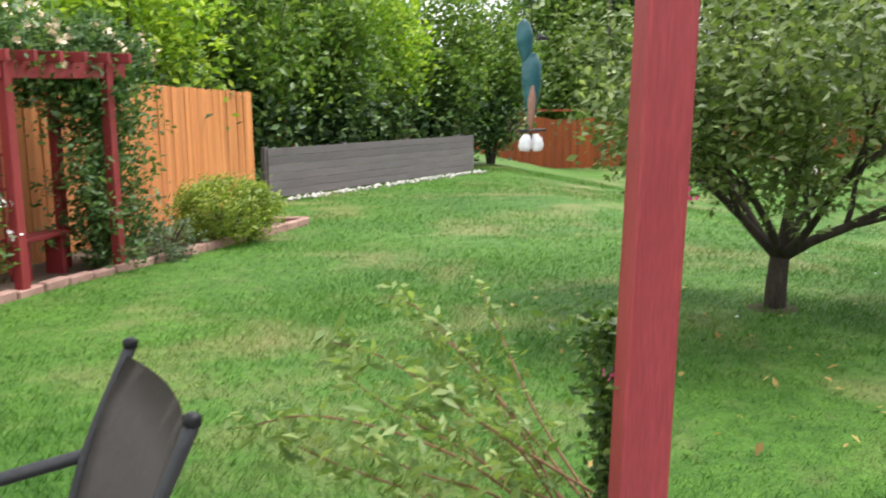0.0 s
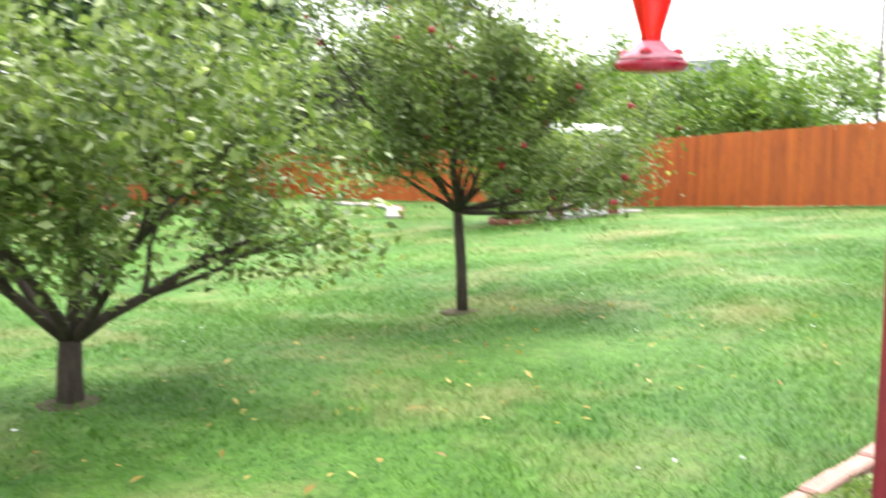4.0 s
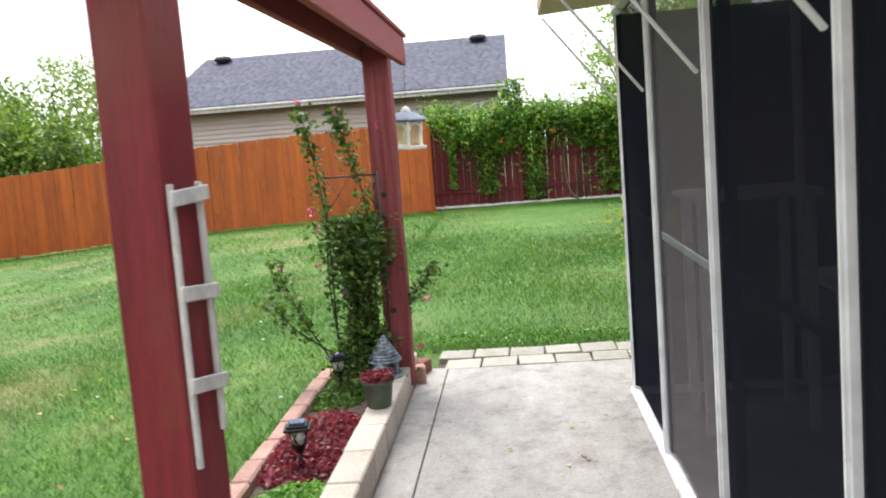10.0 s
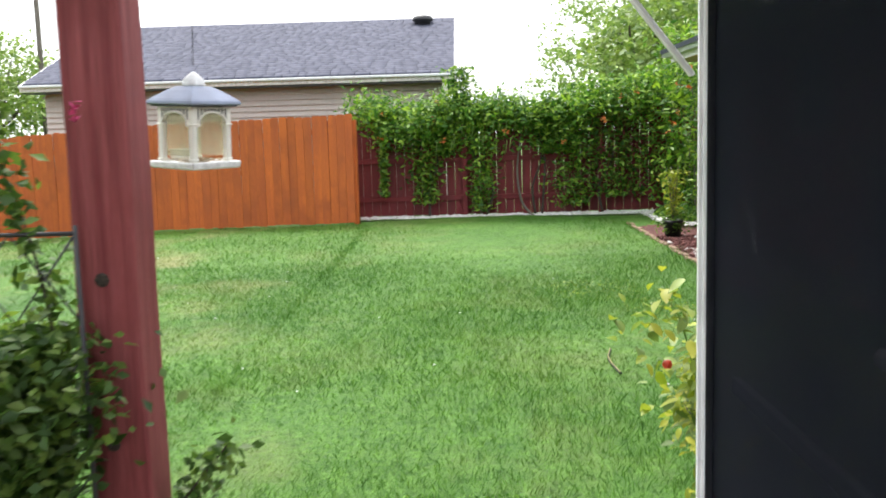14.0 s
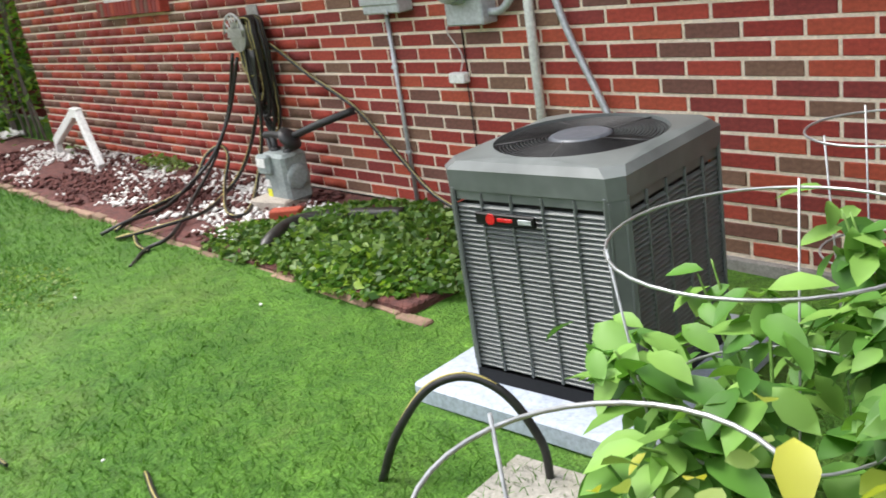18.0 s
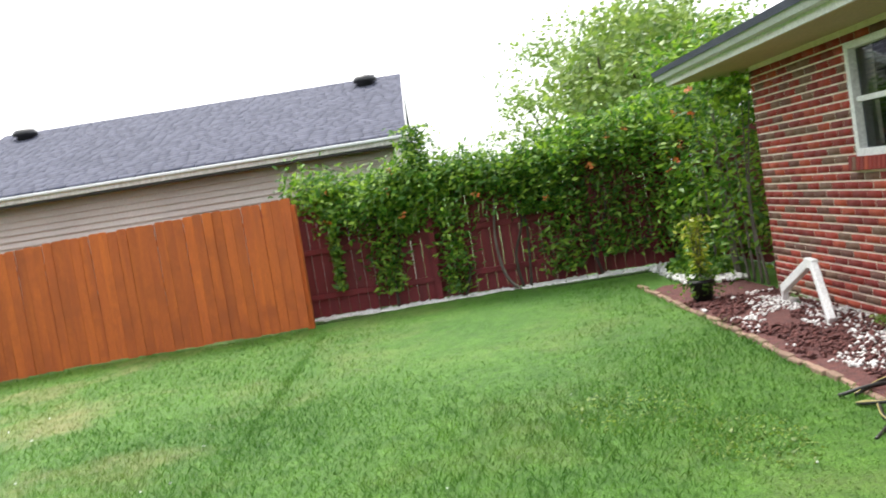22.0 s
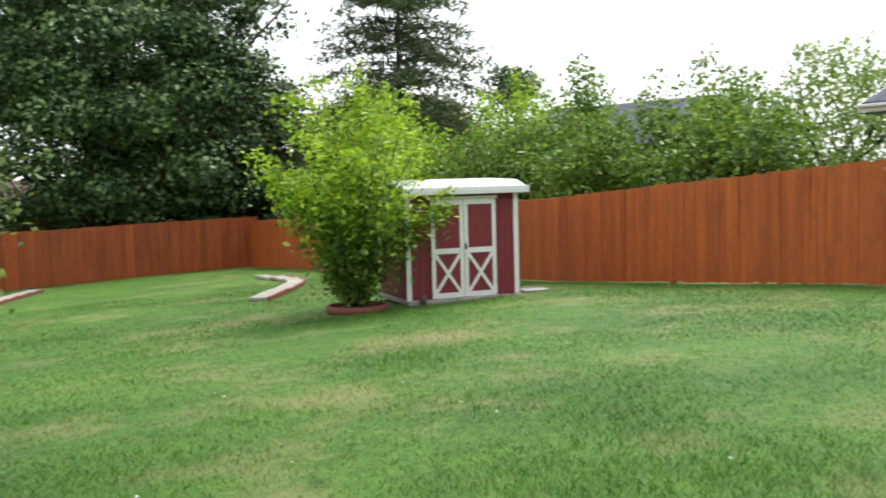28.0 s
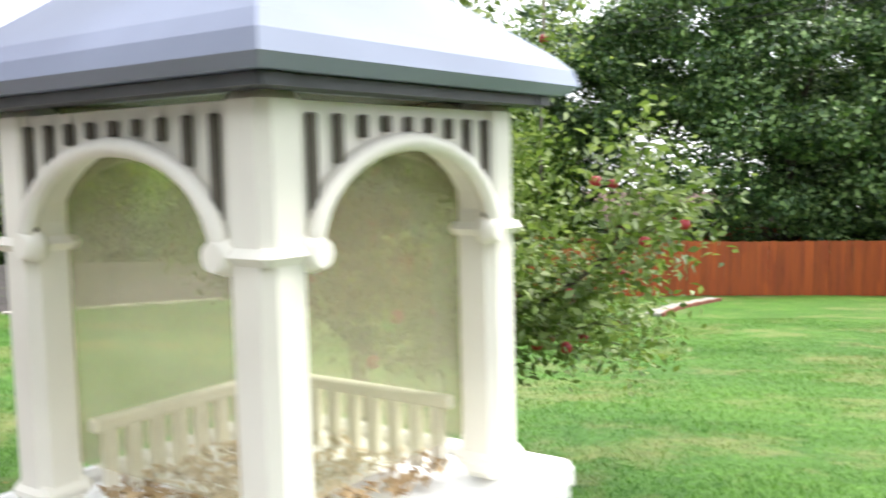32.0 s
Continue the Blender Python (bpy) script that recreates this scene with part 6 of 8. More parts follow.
# ---- the house bed ----
def house_bed():
    bed = base("house_bed", 0, 0, 0, 0, "narrow bed along the brick wall with mulch and white stone chips", "flower bed", kind="structure")
    part("bed_soil", box(9.4, 1.12, 0.10, 13.45, -1.30, 0.02, 0.01), MULCH, bed)
    me = mesh_of("edging_brick", box(0.20, 0.06, 0.09, 0, 0, 0, 0.008), surf("brown_edging_brick", (0.22, 0.14, 0.095), (0.32, 0.21, 0.15), 8, 0.9, 0.5, 60, vary=0.2))
    rng = random.Random(9)
    x = 8.6
    while x < 18.0:
        piece("edging_brick", me, bed, pose(x + 0.1, -0.73 + rng.uniform(-.02, .02), -0.015 + rng.uniform(-.012, .006) + ground_z(x, 0), rng.uniform(-4, 4), 0, rng.uniform(-3, 3)))
        x += 0.205
    return bed


house_bed()


def chips(name, centres, size, mat, label, seed):
    """Loose chips: small faceted stones in one mesh."""
    nr = np.random.default_rng(seed)
    n = len(centres)
    oct_v = np.array([(1, 0, 0), (-1, 0, 0), (0, 1, 0), (0, -1, 0), (0, 0, 1), (0, 0, -1)], float)
    oct_f = np.array([(0, 2, 4), (2, 1, 4), (1, 3, 4), (3, 0, 4), (2, 0, 5), (1, 2, 5), (3, 1, 5), (0, 3, 5)])
    s = size * nr.uniform(0.5, 1.3, size=(n, 1, 1)) * nr.uniform(0.6, 1.2, size=(n, 1, 3))
    v = oct_v[None] * s * nr.uniform(0.75, 1.25, size=(n, 6, 1))
    a = nr.uniform(0, 6.28, n)
    ca, sa = np.cos(a)[:, None], np.sin(a)[:, None]
    v = np.stack([v[..., 0] * ca - v[..., 1] * sa, v[..., 0] * sa + v[..., 1] * ca, v[..., 2] * 0.7], -1) + centres[:, None]
    f = (oct_f[None] + 6 * np.arange(n)[:, None, None]).reshape(-1, 3)
    ob = new(name, quick_mesh(name, v.reshape(-1, 3), f, mat))
    return tagged(ob, label, "stones", kind="stuff")


def scatter(nr, n, x0, x1, y0, y1, z, keep=None):
    c = np.stack([nr.uniform(x0, x1, n), nr.uniform(y0, y1, n), np.full(n, z) + nr.uniform(-.01, .015, n)], 1)
    if keep is not None:
        c = c[np.array([keep(p) for p in c])]
    return c


nr0 = np.random.default_rng(77)
chips("marble_chips", np.concatenate([
    scatter(nr0, 3000, 11.0, 16.2, -1.82, -0.80, 0.08, lambda p: noise.noise((p[0] * 1.3, p[1] * 2.4, 3)) + 0.25 * noise.noise((p[0] * 9, p[1] * 9, 1)) > 0.10 - 0.3 * (p[1] < -1.45)),
    scatter(nr0, 700, 10.4, 11.6, -1.6, -0.85, 0.08, lambda p: noise.noise((p[0] * 2, p[1] * 2.2, 8)) > 0.0)]), 0.022, PEBBLE, "white marble chips scattered over the mulch", 1)
chips("mulch_chips", scatter(nr0, 3600, 10.6, 16.2, -1.80, -0.78, 0.082, lambda p: noise.noise((p[0] * 1.1, p[1] * 2.2, 3)) < 0.06), 0.028, MULCH, "dark red-brown bark mulch in the house bed", 2)
fence_strip = scatter(nr0, 6000, 19.45, 20.0, -2.2, 4.1, 0.10, lambda p: p[0] > 19.66 + 0.16 * noise.noise((0, p[1] * 1.7, 0)) and noise.noise((p[0] * 3, p[1] * 2, 4)) > -0.25)
chips("fence_stones", fence_strip, 0.04, PEBBLE, "strip of white stones along the dark red fence", 3)
chips("fence_stones", scatter(nr0, 700, 17.2, 19.8, -1.9, -1.2, 0.11), 0.04, PEBBLE, "white stones in the corner by the house", 4)
rim = base("stone_edging", 0, 0, 0, 0, "thin dark edging along the white stone strip", "edging", kind="structure")
part("edging_strip", box(0.02, 6.2, 0.06, 19.42, 0.95, 0.075, 0.004), BLACK_PL, rim)
sedum_patch("ground_ivy", 9.55, -1.25, 0.06, 1.05, 0.55, 0.16, IVY_L, 5200, 0.05, "dense green ground ivy in the house bed", 11)
sedum_patch("ground_ivy", 10.3, -0.98, 0.05, 0.6, 0.28, 0.10, IVY_L, 1500, 0.05, "green ground ivy spilling over the edging", 12)
sedum_patch("ground_ivy", 9.3, -0.95, 0.05, 0.55, 0.3, 0.14, VINE_L, 1200, 0.05, "light green ground ivy beside the lawn", 13)
sedum_patch("wall_weeds", 13.2, -1.72, 0.06, 0.5, 0.1, 0.16, PALE_L, 300, 0.04, "straggly weeds at the foot of the brick wall", 14)
sedum_patch("corner_weeds", 18.6, -1.7, 0.08, 0.9, 0.4, 0.35, VINE_L, 1500, 0.09, "leafy weeds under the vine in the corner", 15)


# ---- air conditioner ----
def air_conditioner(x, y):
    a = base("air_conditioner", x, y, 0.085, 7, "dark grey outdoor air conditioning unit with louvred sides", "air conditioner")
    W, H, cut = 0.67, 0.80, 0.035

    def octo(w, c):
        h = w / 2
        return [(-h + c, -h), (h - c, -h), (h, -h + c), (h, h - c), (h - c, h), (-h + c, h), (-h, h - c), (-h, -h + c)]

    def ring_body(levels, mat, name, label=""):
        bm = bmesh.new()
        rs = [[bm.verts.new((px, py, z)) for px, py in octo(w, c)] for w, c, z in levels]
        for p, q in zip(rs, rs[1:]):
            for i in range(8):
                bm.faces.new((p[i], p[(i + 1) % 8], q[(i + 1) % 8], q[i]))
        bm.faces.new(rs[0][::-1])
        bm.faces.new(rs[-1])
        return part(name, bm, mat, a, label)

    ring_body([(W, cut, 0.0), (W, cut, 0.05)], BLACK_PL, "base_pan")
    ring_body([(W - 0.06, cut, 0.05), (W - 0.06, cut, H - 0.09)], plain("dark_coil", (0.012, 0.012, 0.013), 0.7), "coil")
    # top: a rim about the round fan opening
    bm = bmesh.new()
    n = 48
    lev = [(W + 0.01, cut + 0.005, H - 0.10), (W + 0.02, cut + 0.01, H - 0.03), (W - 0.02, cut + 0.02, H - 0.005)]
    rs = [[bm.verts.new((px, py, z)) for px, py in octo(w, c)] for w, c, z in lev]
    for p, q in zip(rs, rs[1:]):
        for i in range(8):
            bm.faces.new((p[i], p[(i + 1) % 8], q[(i + 1) % 8], q[i]))
    inner = [bm.verts.new((0.29 * math.cos(2 * math.pi * i / n), 0.29 * math.sin(2 * math.pi * i / n), H + 0.008)) for i in range(n)]
    low = [bm.verts.new((0.285 * math.cos(2 * math.pi * i / n), 0.285 * math.sin(2 * math.pi * i / n), H - 0.07)) for i in range(n)]
    outer = rs[-1]
    for i in range(n):
        ang = lambda k: math.atan2(outer[k % 8].co.y, outer[k % 8].co.x)
        th = 2 * math.pi * (i + 0.5) / n
        k = min(range(8), key=lambda q: abs(math.atan2(math.sin(ang(q) - th), math.cos(ang(q) - th))))
        bm.faces.new((inner[i], outer[k], inner[(i + 1) % n]))
        bm.faces.new((inner[i], inner[(i + 1) % n], low[(i + 1) % n], low[i]))
    for k in range(8):
        am = (math.atan2(outer[k].co.y, outer[k].co.x), math.atan2(outer[(k + 1) % 8].co.y, outer[(k + 1) % 8].co.x))
        best = None
        for i in range(n):
            th = 2 * math.pi * (i + 0.5) / n
            kk = min(range(8), key=lambda q: abs(math.atan2(math.sin(math.atan2(outer[q].co.y, outer[q].co.x) - th), math.cos(math.atan2(outer[q].co.y, outer[q].co.x) - th))))
            th2 = 2 * math.pi * (i + 1.5) / n
            k2 = min(range(8), key=lambda q: abs(math.atan2(math.sin(math.atan2(outer[q].co.y, outer[q].co.x) - th2), math.cos(math.atan2(outer[q].co.y, outer[q].co.x) - th2))))
            if kk == k and k2 == (k + 1) % 8:
                best = i
        if best is not None:
            bm.faces.new((outer[k], outer[(k + 1) % 8], inner[(best + 1) % n]))
    bmesh.ops.recalc_face_normals(bm, faces=bm.faces[:])
    part("top_cover", bm, ACGREY, a)
    part("fan_well", lathe([(0.285, H - 0.075), (0.28, H - 0.07), (0.1, H - 0.072)], 32), plain("black_well", (0.006, 0.006, 0.006), 0.8), a)
    for i in range(15):
        r = 0.115 + i * 0.0118
        part("grille_ring", tube([(r * math.cos(2 * math.pi * k / 40), r * math.sin(2 * math.pi * k / 40), H - 0.004 + 0.012 * (1 - (r / 0.29) ** 2)) for k in range(40)], 0.0022, 4, None, True), BLACK_MT, a)
    for k in range(5):
        t = 2 * math.pi * k / 5 + 0.3
        part("grille_spoke", tube([(0.1 * math.cos(t), 0.1 * math.sin(t), H + 0.004), (0.29 * math.cos(t + 0.25), 0.29 * math.sin(t + 0.25), H - 0.002)], 0.004, 5), BLACK_MT, a)
    part("fan_hub", lathe([(0.105, H - 0.01), (0.108, H + 0.004), (0.09, H + 0.012)], 28), plain("blue_grey_hub", (0.085, 0.095, 0.115), 0.4), a)
    # corner posts and louvred panels
    for k in range(4):
        post = part("corner_post", box(cut * 1.42 + 0.03, 0.012, H - 0.14, 0, 0, 0, 0.003), ACGREY, a)
        post.matrix_basis = pose(0, 0, 0.05 + (H - 0.14) / 2, 0, 0, 45 + 90 * k) @ Matrix.Translation((0, (W / 2 - cut / 2) * 1.414 - 0.005, 0))
        pan = part("louvre_panel", box(W - 2 * cut, 0.006, 0.035, 0, 0, H - 0.115), ACGREY, a)
        pan.matrix_basis = pose(0, 0, 0, 0, 0, 90 * k + 180) @ Matrix.Translation((0, -W / 2 + 0.006, 0))
        w = W - 2 * cut
        for i in range(6):
            part("louvre_rib", box(0.009, 0.014, H - 0.16, -w / 2 + i * w / 5, -0.003, 0.055 + (H - 0.16) / 2, 0.003), ACGREY, pan)
        slat = mesh_of("slat", box(w, 0.016, 0.0065, 0, 0, 0, 0.0015, None, Matrix.Rotation(radians(38), 4, "X")), ACGREY)
        m = int((H - 0.19) / 0.0165)
        for i in range(m):
            piece("slat", slat, pan, pose(0, 0.002, 0.068 + i * 0.0165))
    bd = part("badge", box(0.24, 0.010, 0.042, -0.02, 0, 0, 0.006), BLACK_PL, a, "dark name plate with a red disc")
    bd.matrix_basis = pose(0.06, W / 2 + 0.012, H - 0.185, 0, 0, 180)
    d = part("badge_disc", lathe([(0.019, 0), (0.018, 0.004)], 20, None, pose(-0.075, -0.005, 0, 90, 0, 0)), RED_PL, bd)
    part("badge_bar", box(0.06, 0.004, 0.012, -0.018, -0.006, 0, 0.001), RED_PL, bd)
    part("badge_tag", box(0.05, 0.004, 0.016, 0.06, -0.006, 0, 0.001), GREY_MT, bd)
    part("foot", box(0.03, 0.03, 0.05, 0.35, 0.36, 0.0, 0.004), BLACK_PL, a)
    return a


air_conditioner(7.70, -0.79)
pad = new("equipment_pad", mesh_of("equipment_pad", box(0.96, 0.98, 0.085, 0, 0, 0, 0.012), surf("pale_grey_composite_pad", (0.36, 0.41, 0.50), (0.44, 0.49, 0.58), 4, 0.6, 0.2, 60)))
pad.matrix_basis = pose(7.72, -0.80, 0.043, 0, 0, 5)
tagged(pad, "pale blue-grey composite pad under the air conditioner", "pad")
for i, (px, py, rz, w) in enumerate(((7.40, -0.08, 8, 0.36), (6.98, -0.12, -6, 0.36))):
    fs = new("flagstone", mesh_of("flagstone", box(w, 0.34, 0.05, 0, 0, 0, 0.01), PAVER))
    fs.matrix_basis = pose(px, py, -0.012, 0, 0, rz)
    tagged(fs, "worn tan stepping stone half sunk in the grass", "paving stone", "stepping stones")


# ---- meters, boxes and pipes on the wall ----
def wall_things():
    e = base("utility_box", 9.885, HY, 1.395, 0, "grey painted metal utility box on the brick wall", "utility box")
    part("case", box(0.32, 0.11, 0.37, 0, 0.057, 0, 0.008), GREY_MT, e)
    part("cover", box(0.335, 0.012, 0.33, 0, 0.117, 0.03, 0.004), GREY_MT, e)
    part("latch", box(0.02, 0.015, 0.03, -0.06, 0.115, -0.175, 0.002), GREY_MT, e)
    c = base("conduit_pipe", 9.95, HY + 0.02, 0.05, 0, "thin grey metal conduit running down the brick wall", "pipe")
    part("pipe", tube([(0, 0, 0.0), (0, 0, 1.16)], 0.013, 8), GREY_MT, c)
    for z in (0.35, 0.85):
        part("strap", box(0.05, 0.016, 0.02, 0, 0.004, z, 0.003), GREY_MT, c)
    m = base("electric_meter", 9.22, HY, 1.30, 0, "grey electric meter with a round glass dial", "electric meter")
    part("case", box(0.27, 0.11, 0.35, 0, 0.057, 0, 0.008), GREY_MT, m)
    part("ring", lathe([(0.098, 0), (0.098, 0.03), (0.088, 0.036)], 28, None, pose(0.02, 0.112, 0.03, -90, 0, 0)), GREY_MT, m)
    part("dial", lathe([(0.085, 0), (0.085, 0.05), (0.07, 0.075), (0.02, 0.082)], 28, None, pose(0.02, 0.14, 0.03, -90, 0, 0)), surf("meter_glass", (0.35, 0.36, 0.37), (0.5, 0.5, 0.5), 20, 0.08, 0, 60), m, "glossy round meter glass")
    part("mast", tube([(0, 0.05, 0.17), (0, 0.05, 1.1)], 0.03, 10), GREY_MT, m)
    part("side_pipe", tube(curve_pts([(-0.13, 0.05, -0.12), (-0.22, 0.05, -0.11), (-0.31, 0.04, -0.02), (-0.36, 0.03, 0.1)], 5), 0.02, 8), GREY_MT, m)
    p = base("vent_pipe", 8.84, HY + 0.035, 0.1, 0, "white plastic pipe running up the brick wall", "pipe")
    part("pipe", tube([(0, 0, 0.0), (0, 0, 2.35)], 0.024, 10), WHITE, p)
    part("strap", box(0.09, 0.02, 0.025, 0, 0.01, 1.25, 0.003), WHITE, p)
    k = base("power_cable", 8.74, HY + 0.03, 0.0, 0, "grey flexible cable sagging down the brick wall", "cable")
    part("cable", tube(curve_pts([(0.02, 0, 2.4), (0.01, 0, 1.6), (-0.10, 0.01, 1.15), (-0.30, 0.02, 0.75), (-0.42, 0.04, 0.55)], 6), 0.017, 8), GREY_MT, k)
    w = base("junction_box", 9.41, HY, 0.845, 0, "small white plastic junction box with two cables", "junction box")
    part("box", box(0.12, 0.05, 0.055, 0, 0.027, 0, 0.006), WHITE, w)
    part("cable_up", tube(curve_pts([(-0.01, 0.02, 0.025), (-0.03, 0.012, 0.12), (0.06, 0.012, 0.24), (0.02, 0.012, 0.30)], 6), 0.004, 5), WHITE_WORN, w)
    part("cable_down", tube([(-0.04, 0.01, -0.025), (-0.04, 0.01, -0.7)], 0.004, 5), BLACK_PL, w)
    part("cable_top", tube([(-0.05, 0.008, 0.025), (-0.05, 0.008, 1.5)], 0.004, 5), BLACK_PL, w)


wall_things()


def gas_meter(x, y):
    g = base("gas_meter", x, y, 0.10, 0, "grey-green gas meter with black pipework", "gas meter")
    bm = box(0.27, 0.19, 0.32, 0, 0, 0.165, 0.022)
    part("case", bm, METER_GREY, g)
    part("front_housing", box(0.14, 0.05, 0.13, 0.06, 0.11, 0.26, 0.015), METER_GREY, g)
    part("side_bulge", lathe([(0.085, 0.0), (0.08, 0.018), (0.05, 0.025)], 20, None, pose(-0.133, 0, 0.17, 0, -90, 0)), METER_GREY, g)
    part("index_plate", box(0.10, 0.004, 0.06, 0.06, 0.138, 0.275, 0.002), WHITE, g, "white meter index")
    part("yellow_tag", box(0.05, 0.003, 0.05, 0.085, 0.097, 0.065, 0.001), plain("yellow_sticker", (0.75, 0.75, 0.05), 0.5), g, "yellow sticker")
    part("white_tag", box(0.05, 0.003, 0.05, 0.085, 0.097, 0.13, 0.001), WHITE, g)
    for dx in (-0.075, 0.075):
        part("riser", tube([(dx, 0, 0.28), (dx, 0, 0.42)], 0.022, 8), BLACK_MT, g)
        part("union_nut", lathe([(0.034, 0.30), (0.036, 0.32), (0.034, 0.345)], 8, None, Matrix.Translation((dx, 0, 0))), BLACK_MT, g)
    part("regulator", lathe([(0.05, 0), (0.085, 0.02), (0.085, 0.04), (0.04, 0.07)], 18, None, pose(-0.13, 0.03, 0.40, 20, -50, 0)), BLACK_MT, g)
    part("inlet_pipe", tube(curve_pts([(0.17, 0, 0.42), (0.05, 0, 0.43), (-0.15, 0.0, 0.43), (-0.38, -0.06, 0.50), (-0.52, -0.25, 0.55)], 5), 0.024, 8), BLACK_MT, g)
    part("supply_pipe", tube([(0.14, 0, 0.42), (0.14, -0.02, -0.05)], 0.018, 8), BLACK_MT, g)
    return g


gas_meter(10.86, -1.52)
blk = new("support_block", mesh_of("support_block", box(0.34, 0.22, 0.10, 0, 0, 0, 0.012), CAP))
blk.matrix_basis = pose(10.9, -1.45, 0.09, 0, 0, 12)
tagged(blk, "pale concrete block under the gas meter", "block")
bb = new("loose_brick", mesh_of("loose_brick", box(0.2, 0.09, 0.07, 0, 0, 0, 0.006), BRICK))
bb.matrix_basis = pose(10.55, -1.28, 0.11, 0, 0, 35)
tagged(bb, "loose red brick lying in the house bed", "brick")


HOSE_B = surf("black_rubber_hose", (0.012, 0.012, 0.012), (0.03, 0.03, 0.028), 20, 0.4, 0.2, 120)
HOSE_Y = plain("yellow_hose_stripe", (0.42, 0.35, 0.11), 0.5)


def hose_thing(name, pts, r, label, stripe=True, n=8):
    h = base(name, 0, 0, 0, 0, label, "hose")
    q = curve_pts(pts, n)
    part("hose", tube(q, r, 8), HOSE_B, h)
    if stripe:
        part("stripe", tube([p + Vector((0, 0.25 * r, 0.92 * r)) for p in q], r * 0.28, 4), HOSE_Y, h)
    return h


def hose_reel():
    r = base("hose_hanger", 11.42, HY, 1.15, 0, "silver cast metal hose hanger on the brick wall", "hose hanger")
    m = surf("cast_aluminium", (0.42, 0.42, 0.41), (0.58, 0.58, 0.57), 6, 0.4, 0.2, 60, metal=0.6)
    part("wall_plate", box(0.14, 0.012, 0.30, 0, 0.008, 0.02, 0.004), m, r)
    part("drum", lathe([(0.10, 0.0), (0.09, 0.02), (0.09, 0.12), (0.10, 0.14)], 20, None, pose(0, 0.02, -0.02, -90, 0, 0)), m, r)
    for k in range(7):
        a = radians(20 + k * 23)
        part("spoke", tube([(0.04 * math.cos(a), 0.17, -0.02 + 0.04 * math.sin(a)), (0.13 * math.cos(a), 0.175, -0.02 + 0.15 * math.sin(a))], 0.006, 5), m, r)
    part("rim", tube([(0.135 * math.cos(radians(10 + 160 * k / 16)), 0.175, -0.02 + 0.155 * math.sin(radians(10 + 160 * k / 16))) for k in range(17)], 0.009, 6), m, r)
    part("face", prism([(-0.10, -0.02), (0.10, -0.02), (0.085, 0.04), (-0.085, 0.04)], 0.012, pose(0, 0.17, 0)), m, r)
    coil = base("hose_coil", 11.36, HY + 0.10, 1.15, 0, "coiled black garden hose hung on the brick wall", "hose")
    rng = random.Random(12)
    for k in range(13):
        ry, rz_, dy = rng.uniform(0.07, 0.12), rng.uniform(0.14, 0.36), rng.uniform(-0.05, 0.06)
        ox = rng.uniform(-0.05, 0.02)
        pts = []
        for i in range(26):
            t = 2 * math.pi * i / 26
            zz = math.cos(t)
            pts.append((ox + ry * math.sin(t) * (1.0 if zz > 0 else 1.15), dy + 0.012 * math.sin(3 * t), (0.10 * zz if zz > 0 else rz_ * 2 * zz)))
        loop = part("loop", tube(pts, 0.0125, 7, None, True), HOSE_B, coil)
        if k % 2:
            part("stripe", tube([(p[0], p[1] + 0.010, p[2] + 0.004) for p in pts], 0.005, 4, None, True), HOSE_Y, loop)
    for i, pts in enumerate((
            [(11.55, -1.70, 1.02), (11.72, -1.66, 0.62), (11.80, -1.5, 0.29), (11.62, -1.2, 0.12), (11.03, -0.74, 0.09), (11.01, -0.55, 0.06), (10.83, -0.36, 0.04)],
            [(11.50, -1.70, 0.99), (11.70, -1.66, 0.62), (11.75, -1.5, 0.36), (11.80, -1.35, 0.22), (11.68, -1.02, 0.11), (11.66, -0.74, 0.10), (11.69, -0.54, 0.06)],
            [(11.22, -1.66, 1.05), (11.28, -1.66, 0.7), (11.50, -1.6, 0.3), (11.58, -1.45, 0.11), (11.22, -1.06, 0.11), (11.26, -0.73, 0.10), (11.46, -0.56, 0.06), (11.40, -0.64, 0.07), (11.15, -0.56, 0.06), (10.98, -0.55, 0.05)],
            [(11.16, -1.64, 1.05), (11.24, -1.62, 0.51), (11.25, -1.5, 0.16), (10.90, -1.2, 0.10), (11.0, -1.12, 0.12), (11.6, -1.45, 0.16), (11.66, -1.55, 0.32), (11.80, -1.58, 0.38), (11.86, -1.48, 0.33), (11.84, -1.29, 0.15), (11.76, -0.88, 0.10), (11.62, -0.62, 0.07)])):
        q = curve_pts([(p[0] - 11.36, p[1] - HY - 0.10, p[2] - 1.15) for p in pts], 7)
        part("trailing_hose", tube(q, 0.013, 7), HOSE_B, coil)
        if i > 1:
            part("stripe", tube([p + Vector((0, 0.008, 0.009)) for p in q], 0.004, 4), HOSE_Y, coil)
    return r


